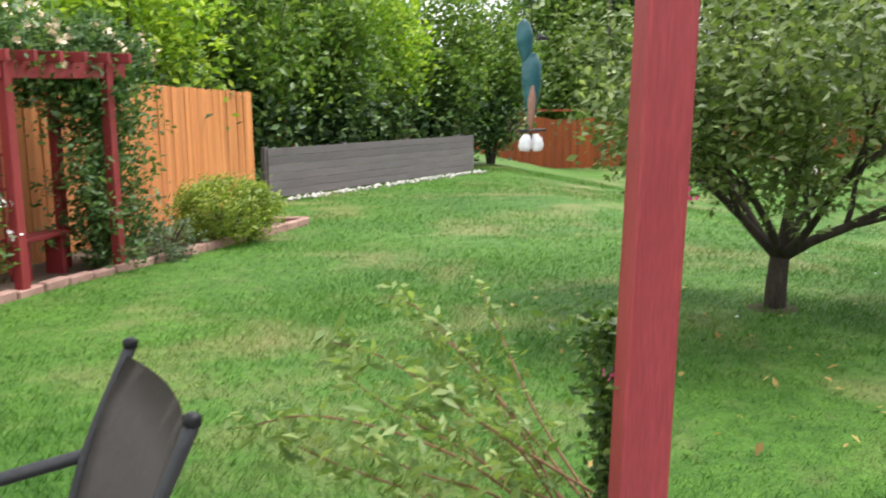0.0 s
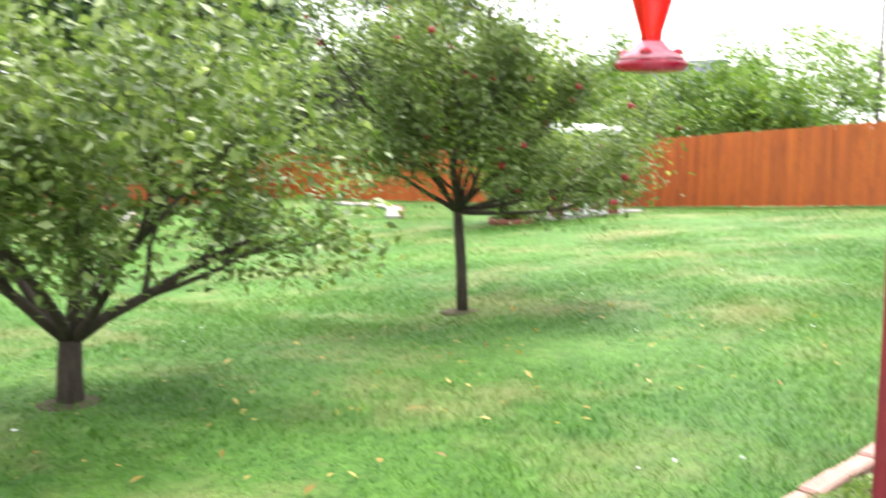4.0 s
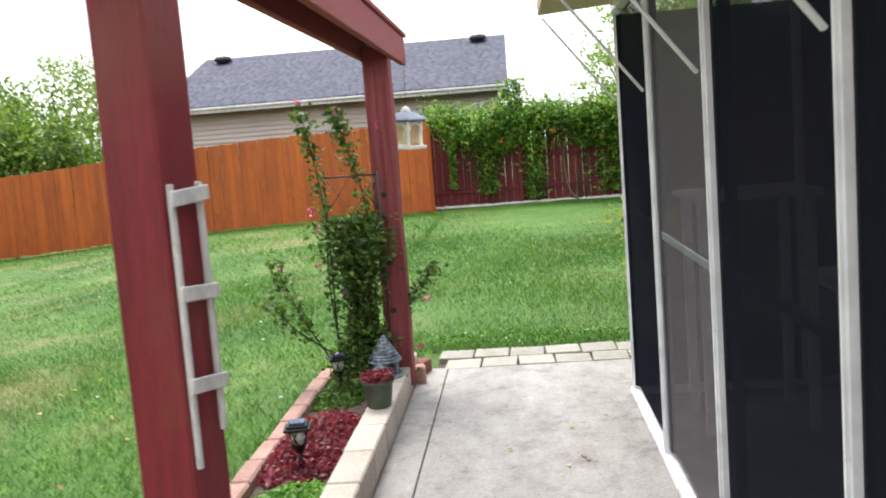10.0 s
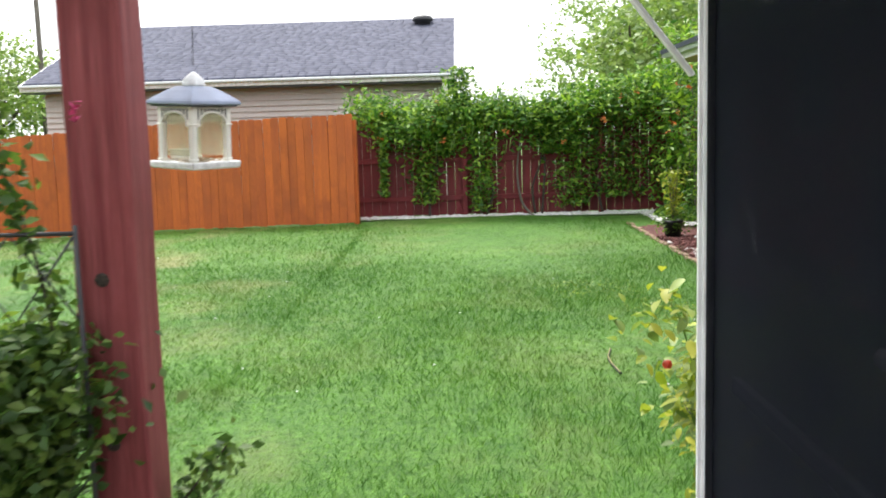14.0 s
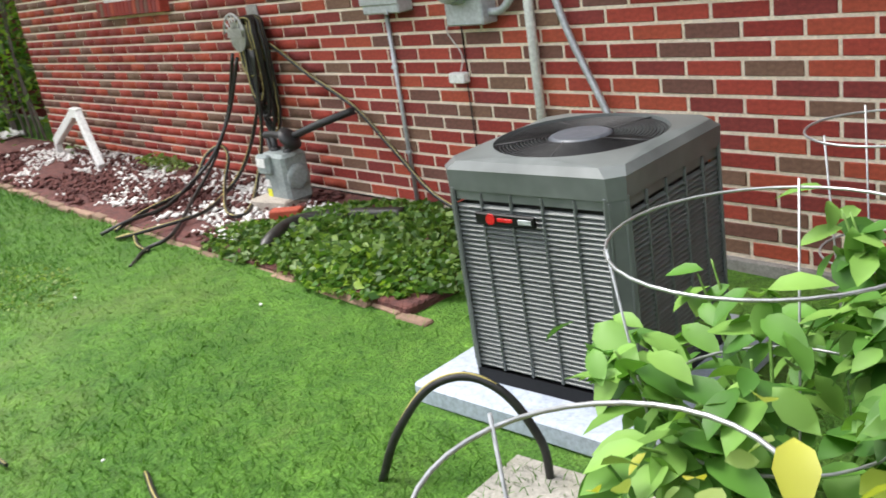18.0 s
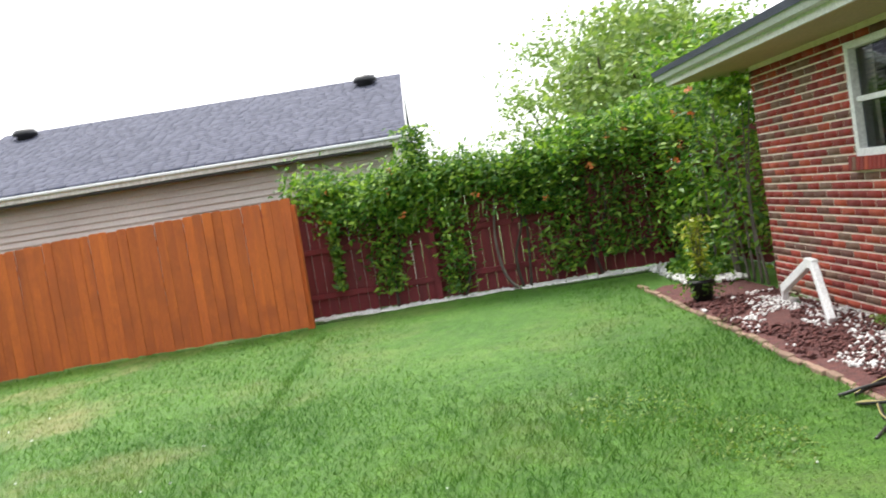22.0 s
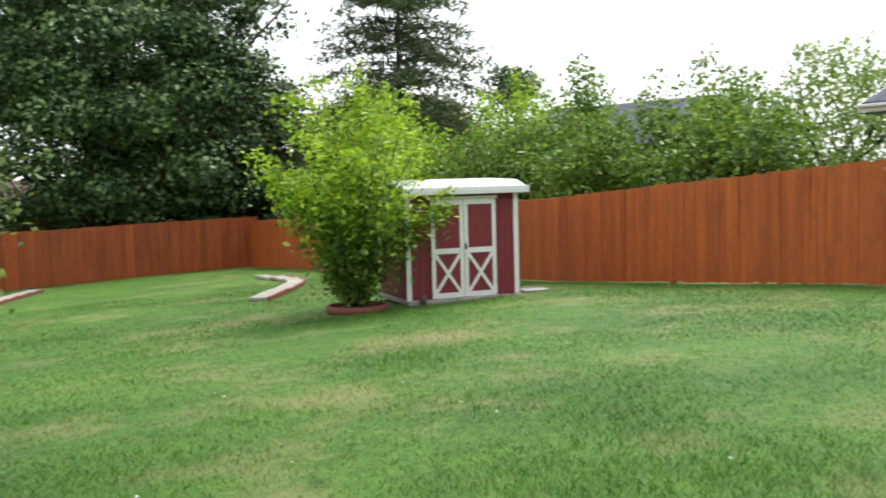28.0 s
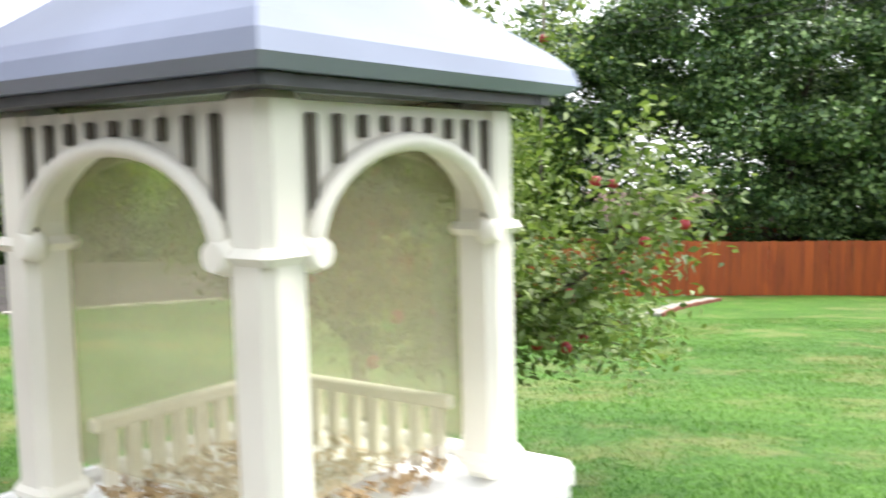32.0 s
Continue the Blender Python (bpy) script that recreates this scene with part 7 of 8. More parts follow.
hose_reel()
hose_thing("wall_hose", [(11.55, HY + 0.08, 1.16), (11.2, HY + 0.05, 1.05), (10.8, HY + 0.05, 0.85), (10.36, HY + 0.06, 0.66), (10.05, HY + 0.06, 0.42), (9.67, HY + 0.10, 0.18), (9.1, HY + 0.2, 0.10)], 0.013, "black garden hose sagging along the brick wall")
hose_thing("arched_hose", [(7.86, 0.12, 0.0), (7.80, 0.08, 0.16), (7.72, 0.0, 0.30), (7.62, -0.08, 0.34), (7.52, -0.14, 0.28), (7.44, -0.18, 0.13), (7.42, -0.18, 0.0)], 0.014, "black garden hose with a yellow stripe arching from the ground")
hose_thing("drain_pipe", [(10.11, -0.82, 0.06), (10.15, -0.92, 0.12), (10.23, -1.11, 0.14), (10.17, -1.30, 0.13), (10.05, -1.42, 0.12), (9.8, -1.6, 0.10)], 0.045, "black corrugated drain pipe lying in the bed", False)
hose_thing("loose_hose", [(9.73, 0.86, 0.035), (9.41, 0.92, 0.04), (9.05, 0.90, 0.035)], 0.008, "short length of hose lying in the grass")
hose_thing("loose_hose", [(8.54, 0.60, 0.03), (8.3, 0.66, 0.04), (8.04, 0.65, 0.03)], 0.011, "short length of hose lying in the grass")


def downspout():
    d = base("downspout_extension", 0, 0, 0, 0, "white metal downspout extension tipped up against the wall", "downspout")
    def seg(a, b, name):
        a, b = Vector(a), Vector(b)
        L = (b - a).length
        ob = part(name, box(0.065, 0.09, L, 0, 0, 0, 0.008), WHITE, d)
        ob.matrix_basis = Matrix.Translation((a + b) / 2) @ (b - a).to_track_quat("Z", "Y").to_matrix().to_4x4()
    seg((13.78, -1.42, 0.10), (14.22, -1.50, 0.55), "outlet")
    seg((14.18, -1.50, 0.55), (14.40, -1.52, 0.55), "elbow")
    seg((14.36, -1.52, 0.55), (15.30, -1.60, 0.20), "run")
    seg((15.28, -1.60, 0.22), (15.36, -1.62, 0.02), "end")
    return d


downspout()


def yellow_pot_plant():
    p = base("potted_plant", 16.1, -1.0, 0.05, 0, "yellow-leaved plant in a dark pot at the corner", "potted plant")
    part("pot", lathe([(0.10, 0), (0.13, 0.22), (0.15, 0.24), (0.14, 0.27), (0.12, 0.25)], 20), BLACK_PL, p)
    nr = np.random.default_rng(5)
    bm = bmesh.new()
    for k in range(5):
        tube([(0, 0, 0.2), (0.05 * math.cos(k), 0.05 * math.sin(k), 0.7), (0.09 * math.cos(k * 1.3), 0.09 * math.sin(k * 1.3), 1.0)], 0.008, 5, bm, taper=0.003)
    part("stems", bm, BARK_LT, p)
    ob = new("leaves", leaf_mesh("leaves", leafy_column(nr, 420, 0, 0, 0.35, 0.95, 0.08, 0.08), 0.07, YELLOW_L, nr, 0.5, 0.4))
    ob.parent = p
    ob = new("low_leaves", leaf_mesh("low_leaves", leafy_column(nr, 350, 0, 0, 0.1, 0.4, 0.13, 0.13), 0.06, IVY_L, nr, 0.5, 0.4))
    ob.parent = p
    return p


yellow_pot_plant()


# ---- trumpet vine over the dark red fence ----
def trumpet_vine():
    v = base("trumpet_vine", 20.0, 0, 0.1, 0, "trumpet vine tumbling over the dark red fence with orange flowers", "vine")
    nr, rng = np.random.default_rng(41), random.Random(41)
    pts, turned = [], []
    for k in range(300):
        y = rng.uniform(-2.6, 3.7)
        top = 2.05 + 0.28 * noise.noise((y * 0.9, 0, 2)) + 0.55 * max(0, -y + 0.2) / 2.8
        z = top - abs(rng.gauss(0, 0.28))
        x = -abs(rng.gauss(0.12, 0.32)) + 0.1
        o = nr.normal(size=(46, 3))
        pts.append(np.array((x, y, z)) + o * (0.15, 0.17, 0.12))
        turned.append(o + (-0.5, 0, 0.6))
    for y, w, lo in ((2.55, 0.20, 0.25), (1.55, 0.20, 0.1), (2.2, 0.16, 1.1), (3.3, 0.05, 0.4), (-0.1, 0.30, 0.15), (-0.9, 0.40, 0.3), (-1.9, 0.5, 0.2), (0.3, 0.2, 1.1)):
        n = int(1500 * (0.5 + w))
        z = nr.uniform(lo, 2.0, n)
        pts.append(np.stack([-0.14 + nr.normal(size=n) * 0.09, y + nr.normal(size=n) * w * (0.5 + 0.35 * z), z], 1))
        turned.append(np.tile((-0.6, 0.0, 0.3), (n, 1)))
    n = 500
    pts.append(np.stack([-0.2 + nr.normal(size=n) * 0.1, 1.9 + nr.normal(size=n) * 0.14, nr.uniform(2.0, 2.65, n)], 1))
    turned.append(np.tile((-0.5, 0.0, 0.5), (n, 1)))
    ob = new("leaves", leaf_mesh("leaves", np.concatenate(pts), 0.105, VINE_L, nr, 0.42, 0.3, 0.3, normals=np.concatenate(turned)))
    ob.parent = v
    bm = bmesh.new()
    for y in (2.5, 1.5, 0.6, 0.5, -0.6, -1.7):
        stem = bmesh.new()
        tube(curve_pts([(-0.16, y, -0.05), (-0.12, y + rng.uniform(-.15, .15), 0.5), (-0.1, y + rng.uniform(-.2, .2), 1.1), (-0.08, y + rng.uniform(-.3, .3), 1.9)], 5), 0.026, 6, stem, taper=0.012)
        part("stem", stem, BARK, v)
    tube(curve_pts([(-0.3, 0.62, -0.05), (-0.2, 0.85, 0.25), (-0.12, 0.92, 0.8), (-0.1, 0.85, 1.4)], 5), 0.03, 6, bm, taper=0.014)
    part("stem", bm, BARK_LT, v)
    for i in range(13):
        y = rng.uniform(-2.3, 3.4)
        flower(v, -0.42 + rng.uniform(-.1, .05), y, rng.uniform(1.1, 2.3), ORANGE_P, 0.055, 200 + i)
    bm = bmesh.new()
    for i in range(26):
        y, z = rng.uniform(0.8, 2.8), rng.uniform(1.3, 1.9)
        tube([(-0.36, y, z), (-0.38, y + 0.02, z - 0.12), (-0.37, y + 0.03, z - 0.24)], 0.009, 5, bm, taper=0.003)
    part("seed_pods", bm, plain("pale_green_pods", (0.22, 0.33, 0.08), 0.5), v)
    return v


trumpet_vine()


def corner_vine():
    v = base("corner_vine", 17.2, -1.9, 0.05, 0, "tall leafy vine climbing beside the house corner", "vine")
    nr, rng = np.random.default_rng(43), random.Random(43)
    pts = []
    for k in range(120):
        x, z = rng.uniform(-0.9, 2.6), rng.uniform(0.3, 3.05)
        pts.append(np.array((x, rng.gauss(-0.1, 0.25) + 0.06 * x, z)) + nr.normal(size=(44, 3)) * (0.17, 0.15, 0.16))
    ob = new("leaves", leaf_mesh("leaves", np.concatenate(pts), 0.12, VINE_L, nr, 0.4, 0.4, 0.3))
    ob.parent = v
    bm = bmesh.new()
    for k in range(9):
        x = rng.uniform(-0.7, 2.0)
        tube(curve_pts([(x, 0, -0.05), (x + rng.uniform(-.2, .2), 0.05, 1.0), (x + rng.uniform(-.4, .4), 0, 2.4)], 5), 0.02, 6, bm, taper=0.006)
    part("stems", bm, BARK_LT, v)
    for i in range(8):
        flower(v, rng.uniform(-0.5, 2.0), 0.35, rng.uniform(1.4, 2.8), ORANGE_P, 0.055, 300 + i)
    return v


corner_vine()


# ---- vegetable plants in wire cages ----
def tomato_cage(x, y, h, r, seed):
    c = base("tomato_cage", x, y, 0, seed * 20, "galvanised wire tomato cage", "plant cage", "tomato cages")
    for k, z in enumerate((h, h * 0.62, h * 0.28)):
        rr = r * (1 - 0.16 * k)
        part("ring", tube([(rr * math.cos(2 * math.pi * i / 36), rr * math.sin(2 * math.pi * i / 36), z) for i in range(36)], 0.0035, 6, None, True), WIRE, c)
    for k in range(3):
        a = 2 * math.pi * k / 3 + 0.5
        part("leg", tube([(r * math.cos(a), r * math.sin(a), h + 0.02), (0.55 * r * math.cos(a), 0.55 * r * math.sin(a), -0.05)], 0.003, 6), WIRE, c)
    return c


tomato_cage(6.58, -0.02, 0.95, 0.31, 1)
tomato_cage(6.78, -0.95, 0.92, 0.20, 2)
tomato_cage(6.25, 0.89, 1.01, 0.20, 4)


def broad_leaf_mesh(name, centres, size, mat, nr):
    """Broad pointed leaves of eight triangles with a fold along the middle."""
    n = len(centres)
    u = np.array([0.0, 0.22, 0.5, 0.78, 1.0])
    w = np.array([0.0, 0.21, 0.27, 0.17, 0.0])
    d = nr.normal(size=(n, 3))
    d[:, 2] = -0.25 + 0.25 * nr.normal(size=n)
    d /= np.linalg.norm(d, axis=1)[:, None]
    up = np.array([0, 0, 1.0]) + nr.normal(size=(n, 3)) * 0.35
    side = np.cross(d, up)
    side /= np.linalg.norm(side, axis=1)[:, None]
    nn = np.cross(side, d)
    s = size * nr.uniform(0.55, 1.25, size=(n, 1))
    verts = []
    for ui, wi in zip(u, w):
        mid = centres + d * s * ui - nn * s * 0.22 * ui * ui
        verts += [mid - side * s * wi + nn * s * wi * 0.28, mid, mid + side * s * wi + nn * s * wi * 0.28]
    V = np.stack(verts, 1).reshape(-1, 3)
    q = []
    for k in range(4):
        for j in range(2):
            a = 3 * k + j
            q += [(a, a + 1, a + 4), (a, a + 4, a + 3)]
    F = (np.array(q)[None] + 15 * np.arange(n)[:, None, None]).reshape(-1, 3)
    return quick_mesh(name, V, F, mat, True)


def pepper_plant(x, y, h, r, seed, n=120):
    p = base("pepper_plant", x, y, 0, 0, "lush pepper plant with broad pointed bright green leaves", "pepper plant", "pepper plants")
    rng, nr = random.Random(seed), np.random.default_rng(seed)
    bm, pts = bmesh.new(), []
    for k in range(9):
        a = rng.uniform(0, 6.28)
        rr = r * rng.uniform(0.4, 1.0)
        q = curve_pts([(0, 0, -0.02), (0.25 * rr * math.cos(a), 0.25 * rr * math.sin(a), h * 0.4), (0.7 * rr * math.cos(a), 0.7 * rr * math.sin(a), h * 0.75), (rr * math.cos(a), rr * math.sin(a), h * rng.uniform(0.75, 1.0))], 6)
        tube(q, 0.007, 5, bm, taper=0.003)
        pts += q[6:]
    part("stems", bm, plain("green_stem", (0.16, 0.30, 0.06), 0.5) if "green_stem" not in bpy.data.materials else bpy.data.materials["green_stem"], p)
    T = np.array([tuple(v) for v in pts])
    c = T[nr.integers(0, len(T), n)] + nr.normal(size=(n, 3)) * 0.03
    ob = new("leaves", broad_leaf_mesh("leaves", c, 0.112, PEPPER_L, nr))
    ob.parent = p
    return p


pepper_plant(6.54, 0.06, 0.84, 0.38, 3, 300)
pepper_plant(6.42, -0.42, 0.86, 0.36, 4, 240)
pepper_plant(6.85, -0.45, 0.66, 0.26, 5, 80)
pepper_plant(6.24, 0.16, 0.60, 0.26, 6, 90)


def tomato_plant(x, y, h, r, seed):
    t = base("tomato_plant", x, y, 0, 0, "yellowing tomato plant with small ripe tomatoes", "tomato plant")
    rng, nr = random.Random(seed), np.random.default_rng(seed)
    bm, pts = bmesh.new(), []
    for k in range(13):
        a = rng.uniform(0, 6.28)
        rr = r * rng.uniform(0.4, 1.1)
        hh = h * rng.uniform(0.6, 1.0)
        q = curve_pts([(0, 0, -0.02), (0.4 * rr * math.cos(a), 0.4 * rr * math.sin(a), hh * 0.5), (0.8 * rr * math.cos(a), 0.8 * rr * math.sin(a), hh * 0.9), (1.1 * rr * math.cos(a), 1.1 * rr * math.sin(a), hh * 0.85)], 6)
        tube(q, 0.006, 5, bm, taper=0.002)
        pts += q[5:]
    part("stems", bm, bpy.data.materials["green_stem"], t)
    T = np.array([tuple(v) for v in pts])
    c = T[nr.integers(0, len(T), 950)] + nr.normal(size=(950, 3)) * 0.06
    ob = new("yellow_leaves", broad_leaf_mesh("yellow_leaves", c, 0.062, YELLOW_L, nr))
    ob.parent = t
    c = T[nr.integers(0, len(T), 520)] + nr.normal(size=(520, 3)) * 0.06
    ob = new("green_leaves", broad_leaf_mesh("green_leaves", c, 0.06, PALE_L, nr))
    ob.parent = t
    me = mesh_of("tomato", lathe([(0.004, 0.0), (0.013, 0.003), (0.017, 0.014), (0.013, 0.026), (0.003, 0.03)], 10), TOMATO)
    for k in range(14):
        q = T[rng.randrange(len(T))]
        piece("tomato", me, t, pose(q[0] + rng.uniform(-.05, .05), q[1] + rng.uniform(-.05, .05), max(0.05, q[2] - rng.uniform(.05, .35))))
    return t


tomato_plant(6.16, 0.97, 1.14, 0.34, 7)
tomato_plant(6.02, 0.66, 0.95, 0.28, 8)
sedum_patch("clover_patch", 6.88, 2.0, 0.0, 0.26, 0.85, 0.04, PEPPER_L, 1500, 0.026, "low clover and weeds growing against the pavers", 21)
sedum_patch("clover_patch", 12.3, 0.6, 0.02, 0.7, 0.5, 0.05, PALE_L, 900, 0.03, "pale clover patch in the lawn", 22)
sedum_patch("clover_patch", 11.2, 0.15, 0.02, 0.6, 0.35, 0.05, PALE_L, 700, 0.03, "pale clover patch in the lawn", 23)

# ---- left border: edging, arbour, shrubs ----
def left_border():
    b = base("left_border", 0, 0, 0, 0, "flower border with pink scalloped edging along the cedar fence", "flower border", kind="structure")
    a, e = Vector((-6.3, 5.2, 0)), Vector((-3.05, 13.1, 0))
    d = e - a
    rz = math.degrees(math.atan2(d.y, d.x))
    rng = random.Random(10)
    me = mesh_of("edging_block", box(0.29, 0.10, 0.13, 0, 0, 0, 0.012), EDGER)
    n = int(d.length / 0.30)
    for i in range(n):
        p = a + d * ((i + 0.5) / n)
        piece("edging_block", me, b, pose(p.x, p.y, ground_z(p.x, p.y) + 0.02 + rng.uniform(-.01, .01), 0, 0, rz + rng.uniform(-2, 2)))
    for i in range(3):
        p = e + Vector((-0.12 - 0.28 * i, 0.15 + 0.06 * i, 0))
        piece("edging_block", me, b, pose(p.x, p.y, ground_z(p.x, p.y) + 0.02, 0, 0, rz + 100))
    bm = bmesh.new()
    vs = [bm.verts.new((p[0], p[1], ground_z(p[0], p[1]) + 0.03)) for p in ((-6.3, 5.2), (-3.1, 13.1), (-4.5, 14.0), (-6.6, 5.0))]
    bm.faces.new(vs)
    part("border_soil", bm, SOIL, b)
    return b


left_border()


def arbour():
    a = base("arbour", -5.05, 9.1, ground_z(-5, 9), 68, "dark red timber arbour overgrown with honeysuckle", "arbour")
    m = surf("deep_red_timber", (0.20, 0.018, 0.022), (0.28, 0.03, 0.032), 3, 0.6, 0.3, 40, (5, 5, 0.5))
    for x in (-0.62, 0.62):
        for y in (-0.32, 0.30):
            part("post", box(0.09, 0.09, 1.95, x, y, 0.97, 0.006), m, a)
    for y in (-0.32, 0.30):
        part("beam", box(1.75, 0.05, 0.14, 0, y, 1.86, 0.006), m, a)
    for k in range(6):
        part("rafter", box(0.045, 1.0, 0.09, -0.75 + 0.3 * k, 0, 1.97, 0.004), m, a)
    lat = part("lattice", box(0.03, 0.03, 1.5, -0.62, 0.15, 0.95, 0.003), m, a, "red lattice side")
    for k in range(5):
        part("lattice_slat", box(0.02, 0.56, 0.025, -0.62, 0, 0.35 + 0.28 * k, 0.003), m, lat)
    for k in range(3):
        part("lattice_slat", box(0.02, 0.025, 1.4, -0.62, -0.2 + 0.15 * k, 0.9, 0.003), m, lat)
    return a


arbour()


def small_bench():
    b = base("garden_bench", -5.15, 9.25, ground_z(-5, 9.2), 68, "small dark red wooden bench under the arbour", "bench")
    m = bpy.data.materials["deep_red_timber"]
    part("seat", box(0.60, 0.26, 0.04, 0, 0, 0.40, 0.006), m, b)
    for x in (-0.22, 0.22):
        part("leg", box(0.05, 0.2, 0.38, x, 0, 0.19, 0.004), m, b)
    return b


small_bench()


def honeysuckle():
    v = base("honeysuckle", -4.75, 9.85, ground_z(-4.7, 9.8), 0, "honeysuckle vine with cream and orange flowers over the arbour", "vine")
    nr, rng = np.random.default_rng(51), random.Random(51)
    pts = []
    for k in range(400):
        t = rng.random()
        if t < 0.45:
            c = (rng.gauss(0.05, 0.17), rng.gauss(0.05, 0.3), rng.uniform(0.1, 2.0))
        else:
            s = rng.uniform(-1.5, 0.5)
            c = (0.36 * s + rng.gauss(0, 0.12), 0.9 * s + rng.gauss(0, 0.22), rng.gauss(2.0, 0.17))
        pts.append(np.array(c) + nr.normal(size=(44, 3)) * 0.10)
    ob = new("leaves", leaf_mesh("leaves", np.concatenate(pts), 0.075, leaf_mat("honeysuckle_leaves", (0.03, 0.08, 0.025), (0.08, 0.15, 0.05), (0.17, 0.25, 0.10), 2), nr, 0.5, 0.45, 0.1))
    ob.parent = v
    bm = bmesh.new()
    for k in range(5):
        tube(curve_pts([(0.05 * k - 0.1, 0.03 * k, -0.05), (0.04 * k - 0.1, 0.1, 0.8), (0.0, 0.05 * k, 1.8)], 5), 0.014, 6, bm, taper=0.006)
    part("stems", bm, BARK, v)
    cream = plain("cream_orange_petals", (0.74, 0.60, 0.42), 0.6)
    for i in range(90):
        s = rng.uniform(-1.5, 0.6)
        flower(v, 0.36 * s + rng.gauss(0.05, 0.15), 0.9 * s + rng.gauss(0, 0.2), rng.gauss(2.12, 0.12), cream, 0.05, 400 + i)
    return v


honeysuckle()
shrub("golden_shrub", -3.85, 11.6, 0.62, 0.75, 0.72, leaf_mat("golden_green_leaves", (0.09, 0.15, 0.02), (0.20, 0.28, 0.04), (0.36, 0.42, 0.08), 3), 0.05, 9500, "rounded yellow-green shrub in the flower border", 131, 0.03, 9, clump=0.075)
shrub("grey_shrub", -4.25, 10.3, 0.32, 0.4, 0.42, leaf_mat("grey_green_leaves", (0.06, 0.10, 0.06), (0.12, 0.17, 0.10), (0.22, 0.27, 0.18), 3), 0.045, 1500, "low grey-green plants at the foot of the arbour", 132, 0.02, 5, clump=0.07)
shrub("white_flower_plant", -5.3, 8.3, 0.25, 0.3, 1.05, IVY_L, 0.06, 900, "leafy plant with white flowers beside the trellis", 133, 0.02, 5, clump=0.09)
shrub("border_plant", -3.75, 12.6, 0.22, 0.3, 0.5, IVY_L, 0.045, 800, "dark green feathery plant at the end of the border", 134, 0.02, 5, clump=0.08)
fl = base("white_flowers", -5.12, 8.4, ground_z(-5, 8.4), 0, "white blossoms beside the red trellis", "flowers")
for i in range(8):
    flower(fl, random.Random(i).uniform(-.15, .15), random.Random(i + 9).uniform(-.2, .2), 0.75 + random.Random(i + 30).uniform(-.25, .3), WHITE, 0.06, 500 + i)
chips("grey_fence_stones", np.concatenate([np.array([(-3.75 + 3.9 * t + 0.15, 16.5 + 6.4 * t, ground_z(0, 16.5 + 6.4 * t) + 0.03)]) + np.random.default_rng(int(t * 1000)).normal(size=(3, 3)) * (0.06, 0.12, 0.008) for t in np.linspace(0, 1, 60)]), 0.055, STONE_W, "pale stones along the foot of the grey fence", 7)


# ---- back of the lawn: curved remains of a stone ring ----
def ring_piece(pts, label):
    r = base("stone_curb", 0, 0, 0, 0, label, "stone curb", "stone curbs")
    q = curve_pts([(x, y, ground_z(x, y) + 0.05) for x, y in pts], 2)
    for k in range(len(q) - 1):
        m = (q[k] + q[k + 1]) / 2
        d = q[k + 1] - q[k]
        ob = part("curb_slab", box(d.length - 0.01, 0.42, 0.09, 0, 0, 0, 0.012), PAVER, r)
        ob.matrix_basis = pose(m.x, m.y, m.z, 0, 0, math.degrees(math.atan2(d.y, d.x)))
        ed = part("curb_edge", box(d.length + 0.01, 0.06, 0.12, 0, -0.25, 0.0, 0.008), surf("red_brown_curb", (0.16, 0.05, 0.035), (0.24, 0.08, 0.055), 8, 0.9, 0.4, 60) if "red_brown_curb" not in bpy.data.materials else bpy.data.materials["red_brown_curb"], r)
        ed.matrix_basis = ob.matrix_basis
    return r


ring_piece([(15.35, 21.1), (17.6, 23.7), (18.6, 25.7), (18.9, 28.2)], "curved pale stone curb with red edge in the lawn")
ring_piece([(10.5, 27.0), (11.36, 29.2), (12.4, 31.3), (13.6, 33.4)], "curved pale stone curb with red edge in the lawn")
tub = base("shrub_tub", 15.08, 16.49, ground_z(15.08, 16.49), 0, "low red-brown planting ring round the bright shrub", "planter")
part("rim", lathe([(0.55, 0.0), (0.56, 0.13), (0.50, 0.14), (0.48, 0.06)], 20), bpy.data.materials["red_brown_curb"], tub)
can = new("watering_can", mesh_of("watering_can", lathe([(0.05, 0), (0.06, 0.01), (0.06, 0.16), (0.045, 0.18), (0.03, 0.19)], 14), plain("brown_tin", (0.10, 0.06, 0.05), 0.5)))
can.matrix_basis = pose(16.15, 15.92, ground_z(16.15, 15.92))
tagged(can, "small dark tin standing at the shed corner", "tin")


# ---- neighbours behind the back fence ----
def brick_neighbour():
    h = base("neighbour_house", 3.5, 11.5, -1.8, 0, "low red brick house with a brown roof behind the trees", "house")
    part("wall", box(16, 6, 2.6, 14, 45, 1.3), surf("far_red_brick", (0.26, 0.06, 0.04), (0.34, 0.09, 0.06), 2, 0.9, 0.3, 30), h)
    for s in (1, -1):
        r = part("roof", box(17, 4.3, 0.12, 0, 0, 0), surf("brown_shingles", (0.11, 0.07, 0.06), (0.17, 0.11, 0.09), 4, 0.9, 0.4, 60), h)
        r.matrix_basis = pose(14, 45 - s * 1.95, 3.35, s * 24, 0, 0)
    part("fascia", box(17, 0.05, 0.16, 14, 41.1, 2.5), WHITE, h)
    for x in (9, 13.5, 18):
        w = part("window", box(1.3, 0.08, 1.1, x, 41.98, 1.5, 0.01), WHITE, h)
        part("pane", box(1.1, 0.1, 0.9, x, 41.97, 1.5), GLASS, w)
    return h


brick_neighbour()


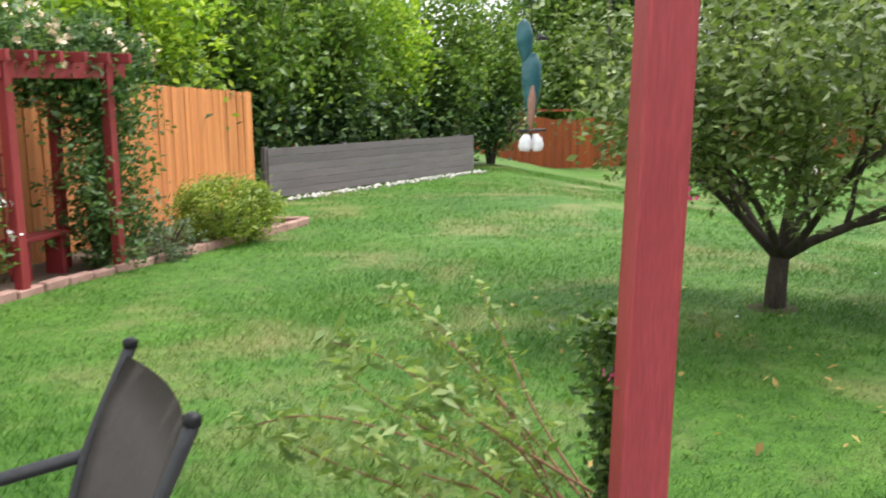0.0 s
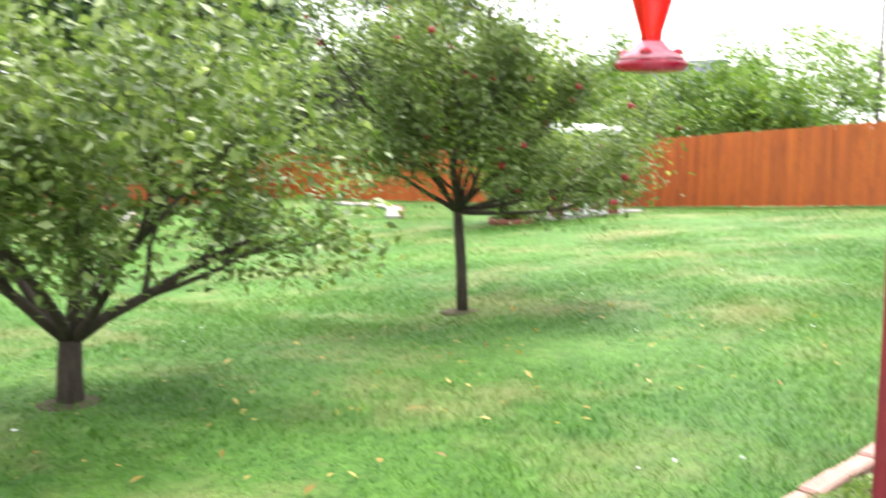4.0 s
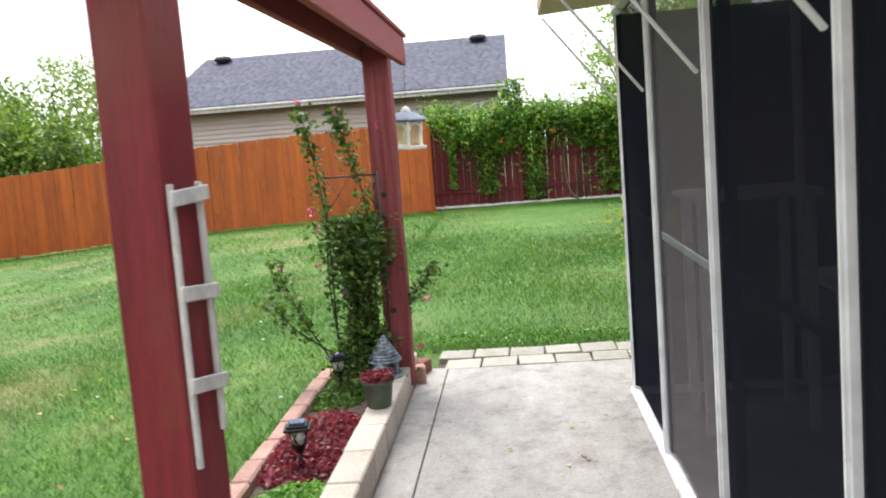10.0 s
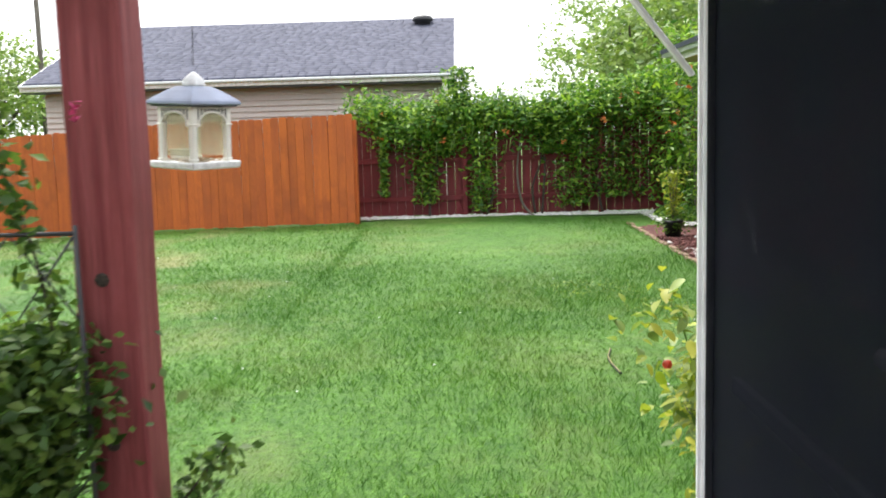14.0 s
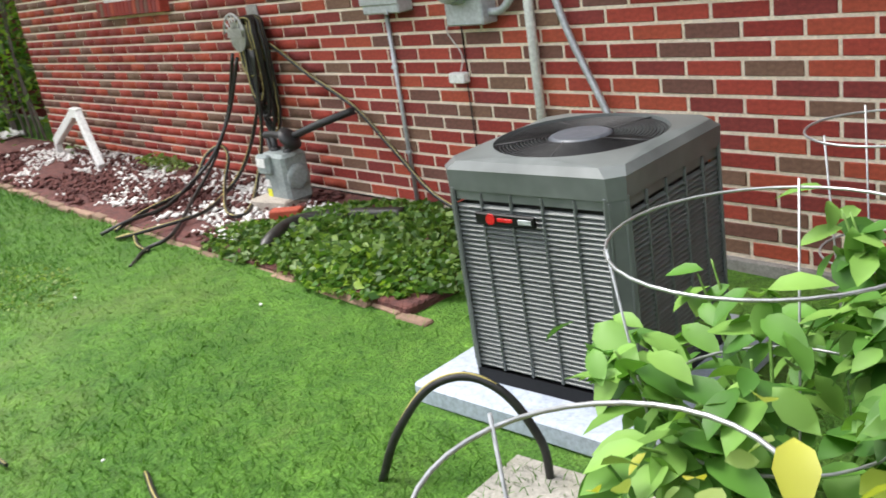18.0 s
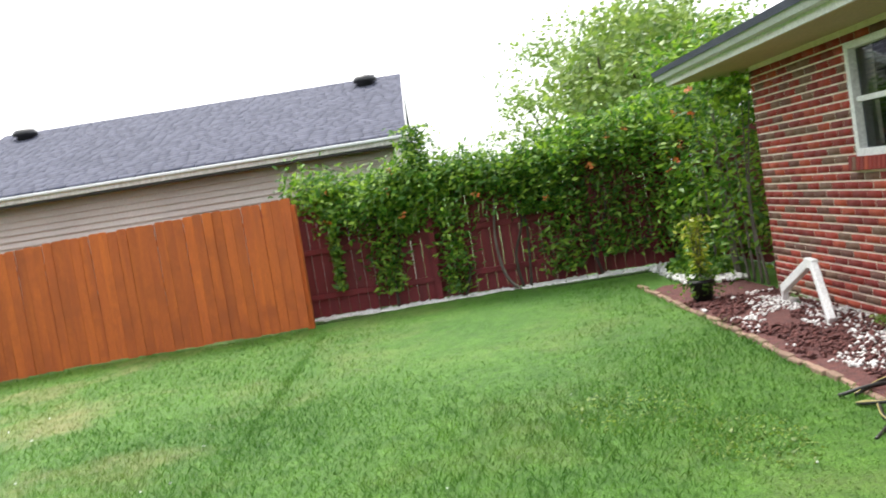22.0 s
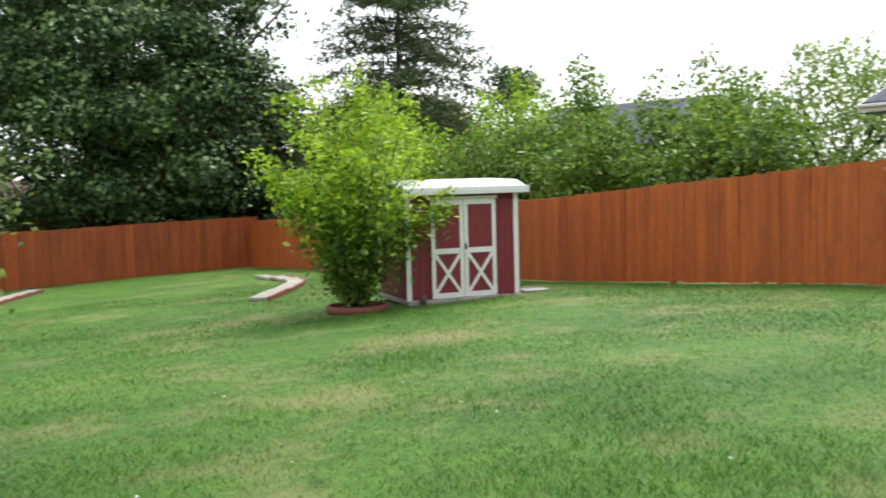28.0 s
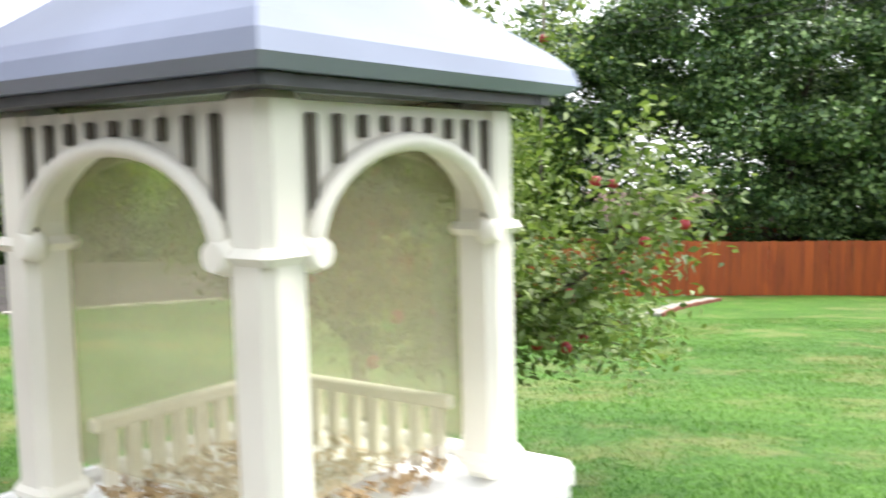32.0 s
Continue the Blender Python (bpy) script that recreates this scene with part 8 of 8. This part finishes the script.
def white_house():
    h = base("far_house", 31.5, 24.5, 0, 10, "pale neighbouring house with a grey roof beyond the hedge", "house")
    part("wall", box(5.5, 7, 2.8, 0, 0, 1.4), SIDING, h)
    for s in (1, -1):
        r = part("roof", box(3.4, 7.6, 0.12, 0, 0, 0), SHINGLE, h)
        r.matrix_basis = pose(-s * 1.5, 0, 3.45, 0, -s * 28, 0)
    return h


white_house()


def utility_pole(x, y, h):
    p = base("utility_pole", x, y, 0, 0, "weathered grey wooden utility pole", "utility pole", "utility poles")
    part("pole", tube([(0, 0, -0.3), (0, 0, h)], 0.09, 10, None, False, 0.07), BARK_LT, p)
    part("cross_arm", box(0.1, 1.8, 0.1, 0, 0, h - 0.4, 0.01), BARK_LT, p)
    return p


utility_pole(33.0, 15.2, 8.6)
utility_pole(8.38, 43.49, 11.0)
wires = base("power_lines", 0, 0, 0, 0, "thin black overhead power lines beyond the trees", "power line")
for z, dy in ((7.6, 0), (7.2, 0.4)):
    part("wire", tube([(33 - 24.6 * t, 15.7 + 28.0 * t + dy, z + 1.6 * t + 1.4 * (1 - t) - 0.9 * 4 * t * (1 - t) * 0.5) for t in np.linspace(0, 1, 14)], 0.012, 4), BLACK_MT, wires)

# ---- grass blades ----
def grass(name, n, x0, x1, y0, y1, height, width, seed, keep, label):
    nr = np.random.default_rng(seed)
    x, y = nr.uniform(x0, x1, n), nr.uniform(y0, y1, n)
    k = keep(x, y)
    x, y = x[k], y[k]
    n = len(x)
    z = np.array([ground_z(p, q) for p, q in zip(x, y)]) - 0.01
    a = nr.uniform(0, 2 * np.pi, n)
    patch = 0.8 + 0.25 * np.sin(x * 1.7 + np.sin(y * 2.3)) * np.sin(y * 1.9 + np.sin(x * 1.3))
    h = height * nr.uniform(0.5, 1.25, n) * patch
    w = width * nr.uniform(0.7, 1.3, n)
    lean = h * nr.uniform(0.4, 1.5, n)
    b = nr.uniform(0, 2 * np.pi, n)
    p = np.stack([x, y, z], 1)
    s = np.stack([np.cos(a) * w, np.sin(a) * w, np.zeros(n)], 1)
    l = np.stack([np.cos(b) * lean, np.sin(b) * lean, h], 1)
    mid = p + l * (0.45, 0.45, 0.62)
    V = np.stack([p - s, p + s, mid + s * 0.7, mid - s * 0.7, p + l], 1).reshape(-1, 3)
    i = np.arange(n)[:, None] * 5
    F = np.concatenate([i + np.array([0, 1, 2]), i + np.array([0, 2, 3]), i + np.array([3, 2, 4])], 0)
    ob = new(name, quick_mesh(name, V, F, BLADE))
    return tagged(ob, label, "grass", kind="stuff")


def lawn_only(x, y):
    """Where grass grows: off the patio, the beds and the pads."""
    patio_zone = (x < 6.62) & (y < 3.44) & ~((x > 5.8) & (y > 2.75))
    veg = (x > 5.2) & (x < 6.55) & (y < 0.75)
    bed = (x > 8.55) & (y < -0.70)
    pad_zone = (x > 6.6) & (x < 8.5) & (y < -0.2)
    left = (y > 5) & (y < 13.2) & (x < -6.3 + (y - 5.2) * 0.411)
    return ~(patio_zone | veg | bed | pad_zone | left) & (x < 19.0 + 0.10 * np.maximum(y - 3.8, 0)) & (y > -1.8)


def near(x, y):
    d = np.minimum(np.hypot(x - 6.3, y - 1.9), np.hypot(x + 0.8, y - 2.4))
    return lawn_only(x, y) & (np.random.default_rng(1).uniform(0, 1, len(x)) < np.clip(1.3 - d / 9.0, 0.0, 1.0))


def middle(x, y):
    return lawn_only(x, y) & (np.hypot(x - 4.0, y - 2.0) > 5.0)


grass("grass", 430000, -6, 14.5, -1.2, 11.5, 0.062, 0.0026, 61, near, "blades of mown green grass near the patio")
grass("grass", 250000, -6, 21.2, -1.0, 26.0, 0.06, 0.0045, 62, middle, "blades of mown green grass across the lawn")


def patio_edge(x, y):
    return (np.abs(y - 3.47) < 0.05) | ((x > 6.50) & (x < 6.72) & (y < 2.9) & (y > 0.8)) | ((np.abs(y + 0.68) < 0.05) & (x > 8.5))


grass("edge_grass", 90000, -3, 18, -0.9, 3.6, 0.085, 0.0028, 63, patio_edge, "longer tufts of grass along the paving")

# fallen leaves under the apple trees, white clover heads
nrl = np.random.default_rng(71)
c = np.stack([nrl.uniform(-1.2, 6.5, 150), nrl.uniform(4.3, 8.2, 150), np.zeros(150)], 1)
c[:, 2] = [ground_z(a, b) + 0.035 for a, b, _ in c]
tagged(new("fallen_leaves", leaf_mesh("fallen_leaves", c, 0.06, leaf_mat("dry_leaves", (0.28, 0.16, 0.05), (0.42, 0.28, 0.09), (0.55, 0.42, 0.15), 2), nrl, 0.55, 0.9)), "dry yellow leaves fallen under the apple trees", "leaves", kind="stuff")
c = np.stack([nrl.uniform(0, 16, 90), nrl.uniform(-0.5, 9, 90), np.full(90, 0.045)], 1)
c = c[lawn_only(c[:, 0], c[:, 1])]
chips("clover_heads", c, 0.012, WHITE, "tiny white clover heads in the lawn", 9)
c = np.stack([nrl.uniform(-1.5, 5.0, 22), nrl.uniform(1.5, 2.5, 22), np.full(22, 0.004)], 1)
tagged(new("patio_leaves", leaf_mesh("patio_leaves", c, 0.035, bpy.data.materials["dry_leaves"], nrl, 0.55, 0.97)), "few dry leaves lying on the concrete patio", "leaves", kind="stuff")
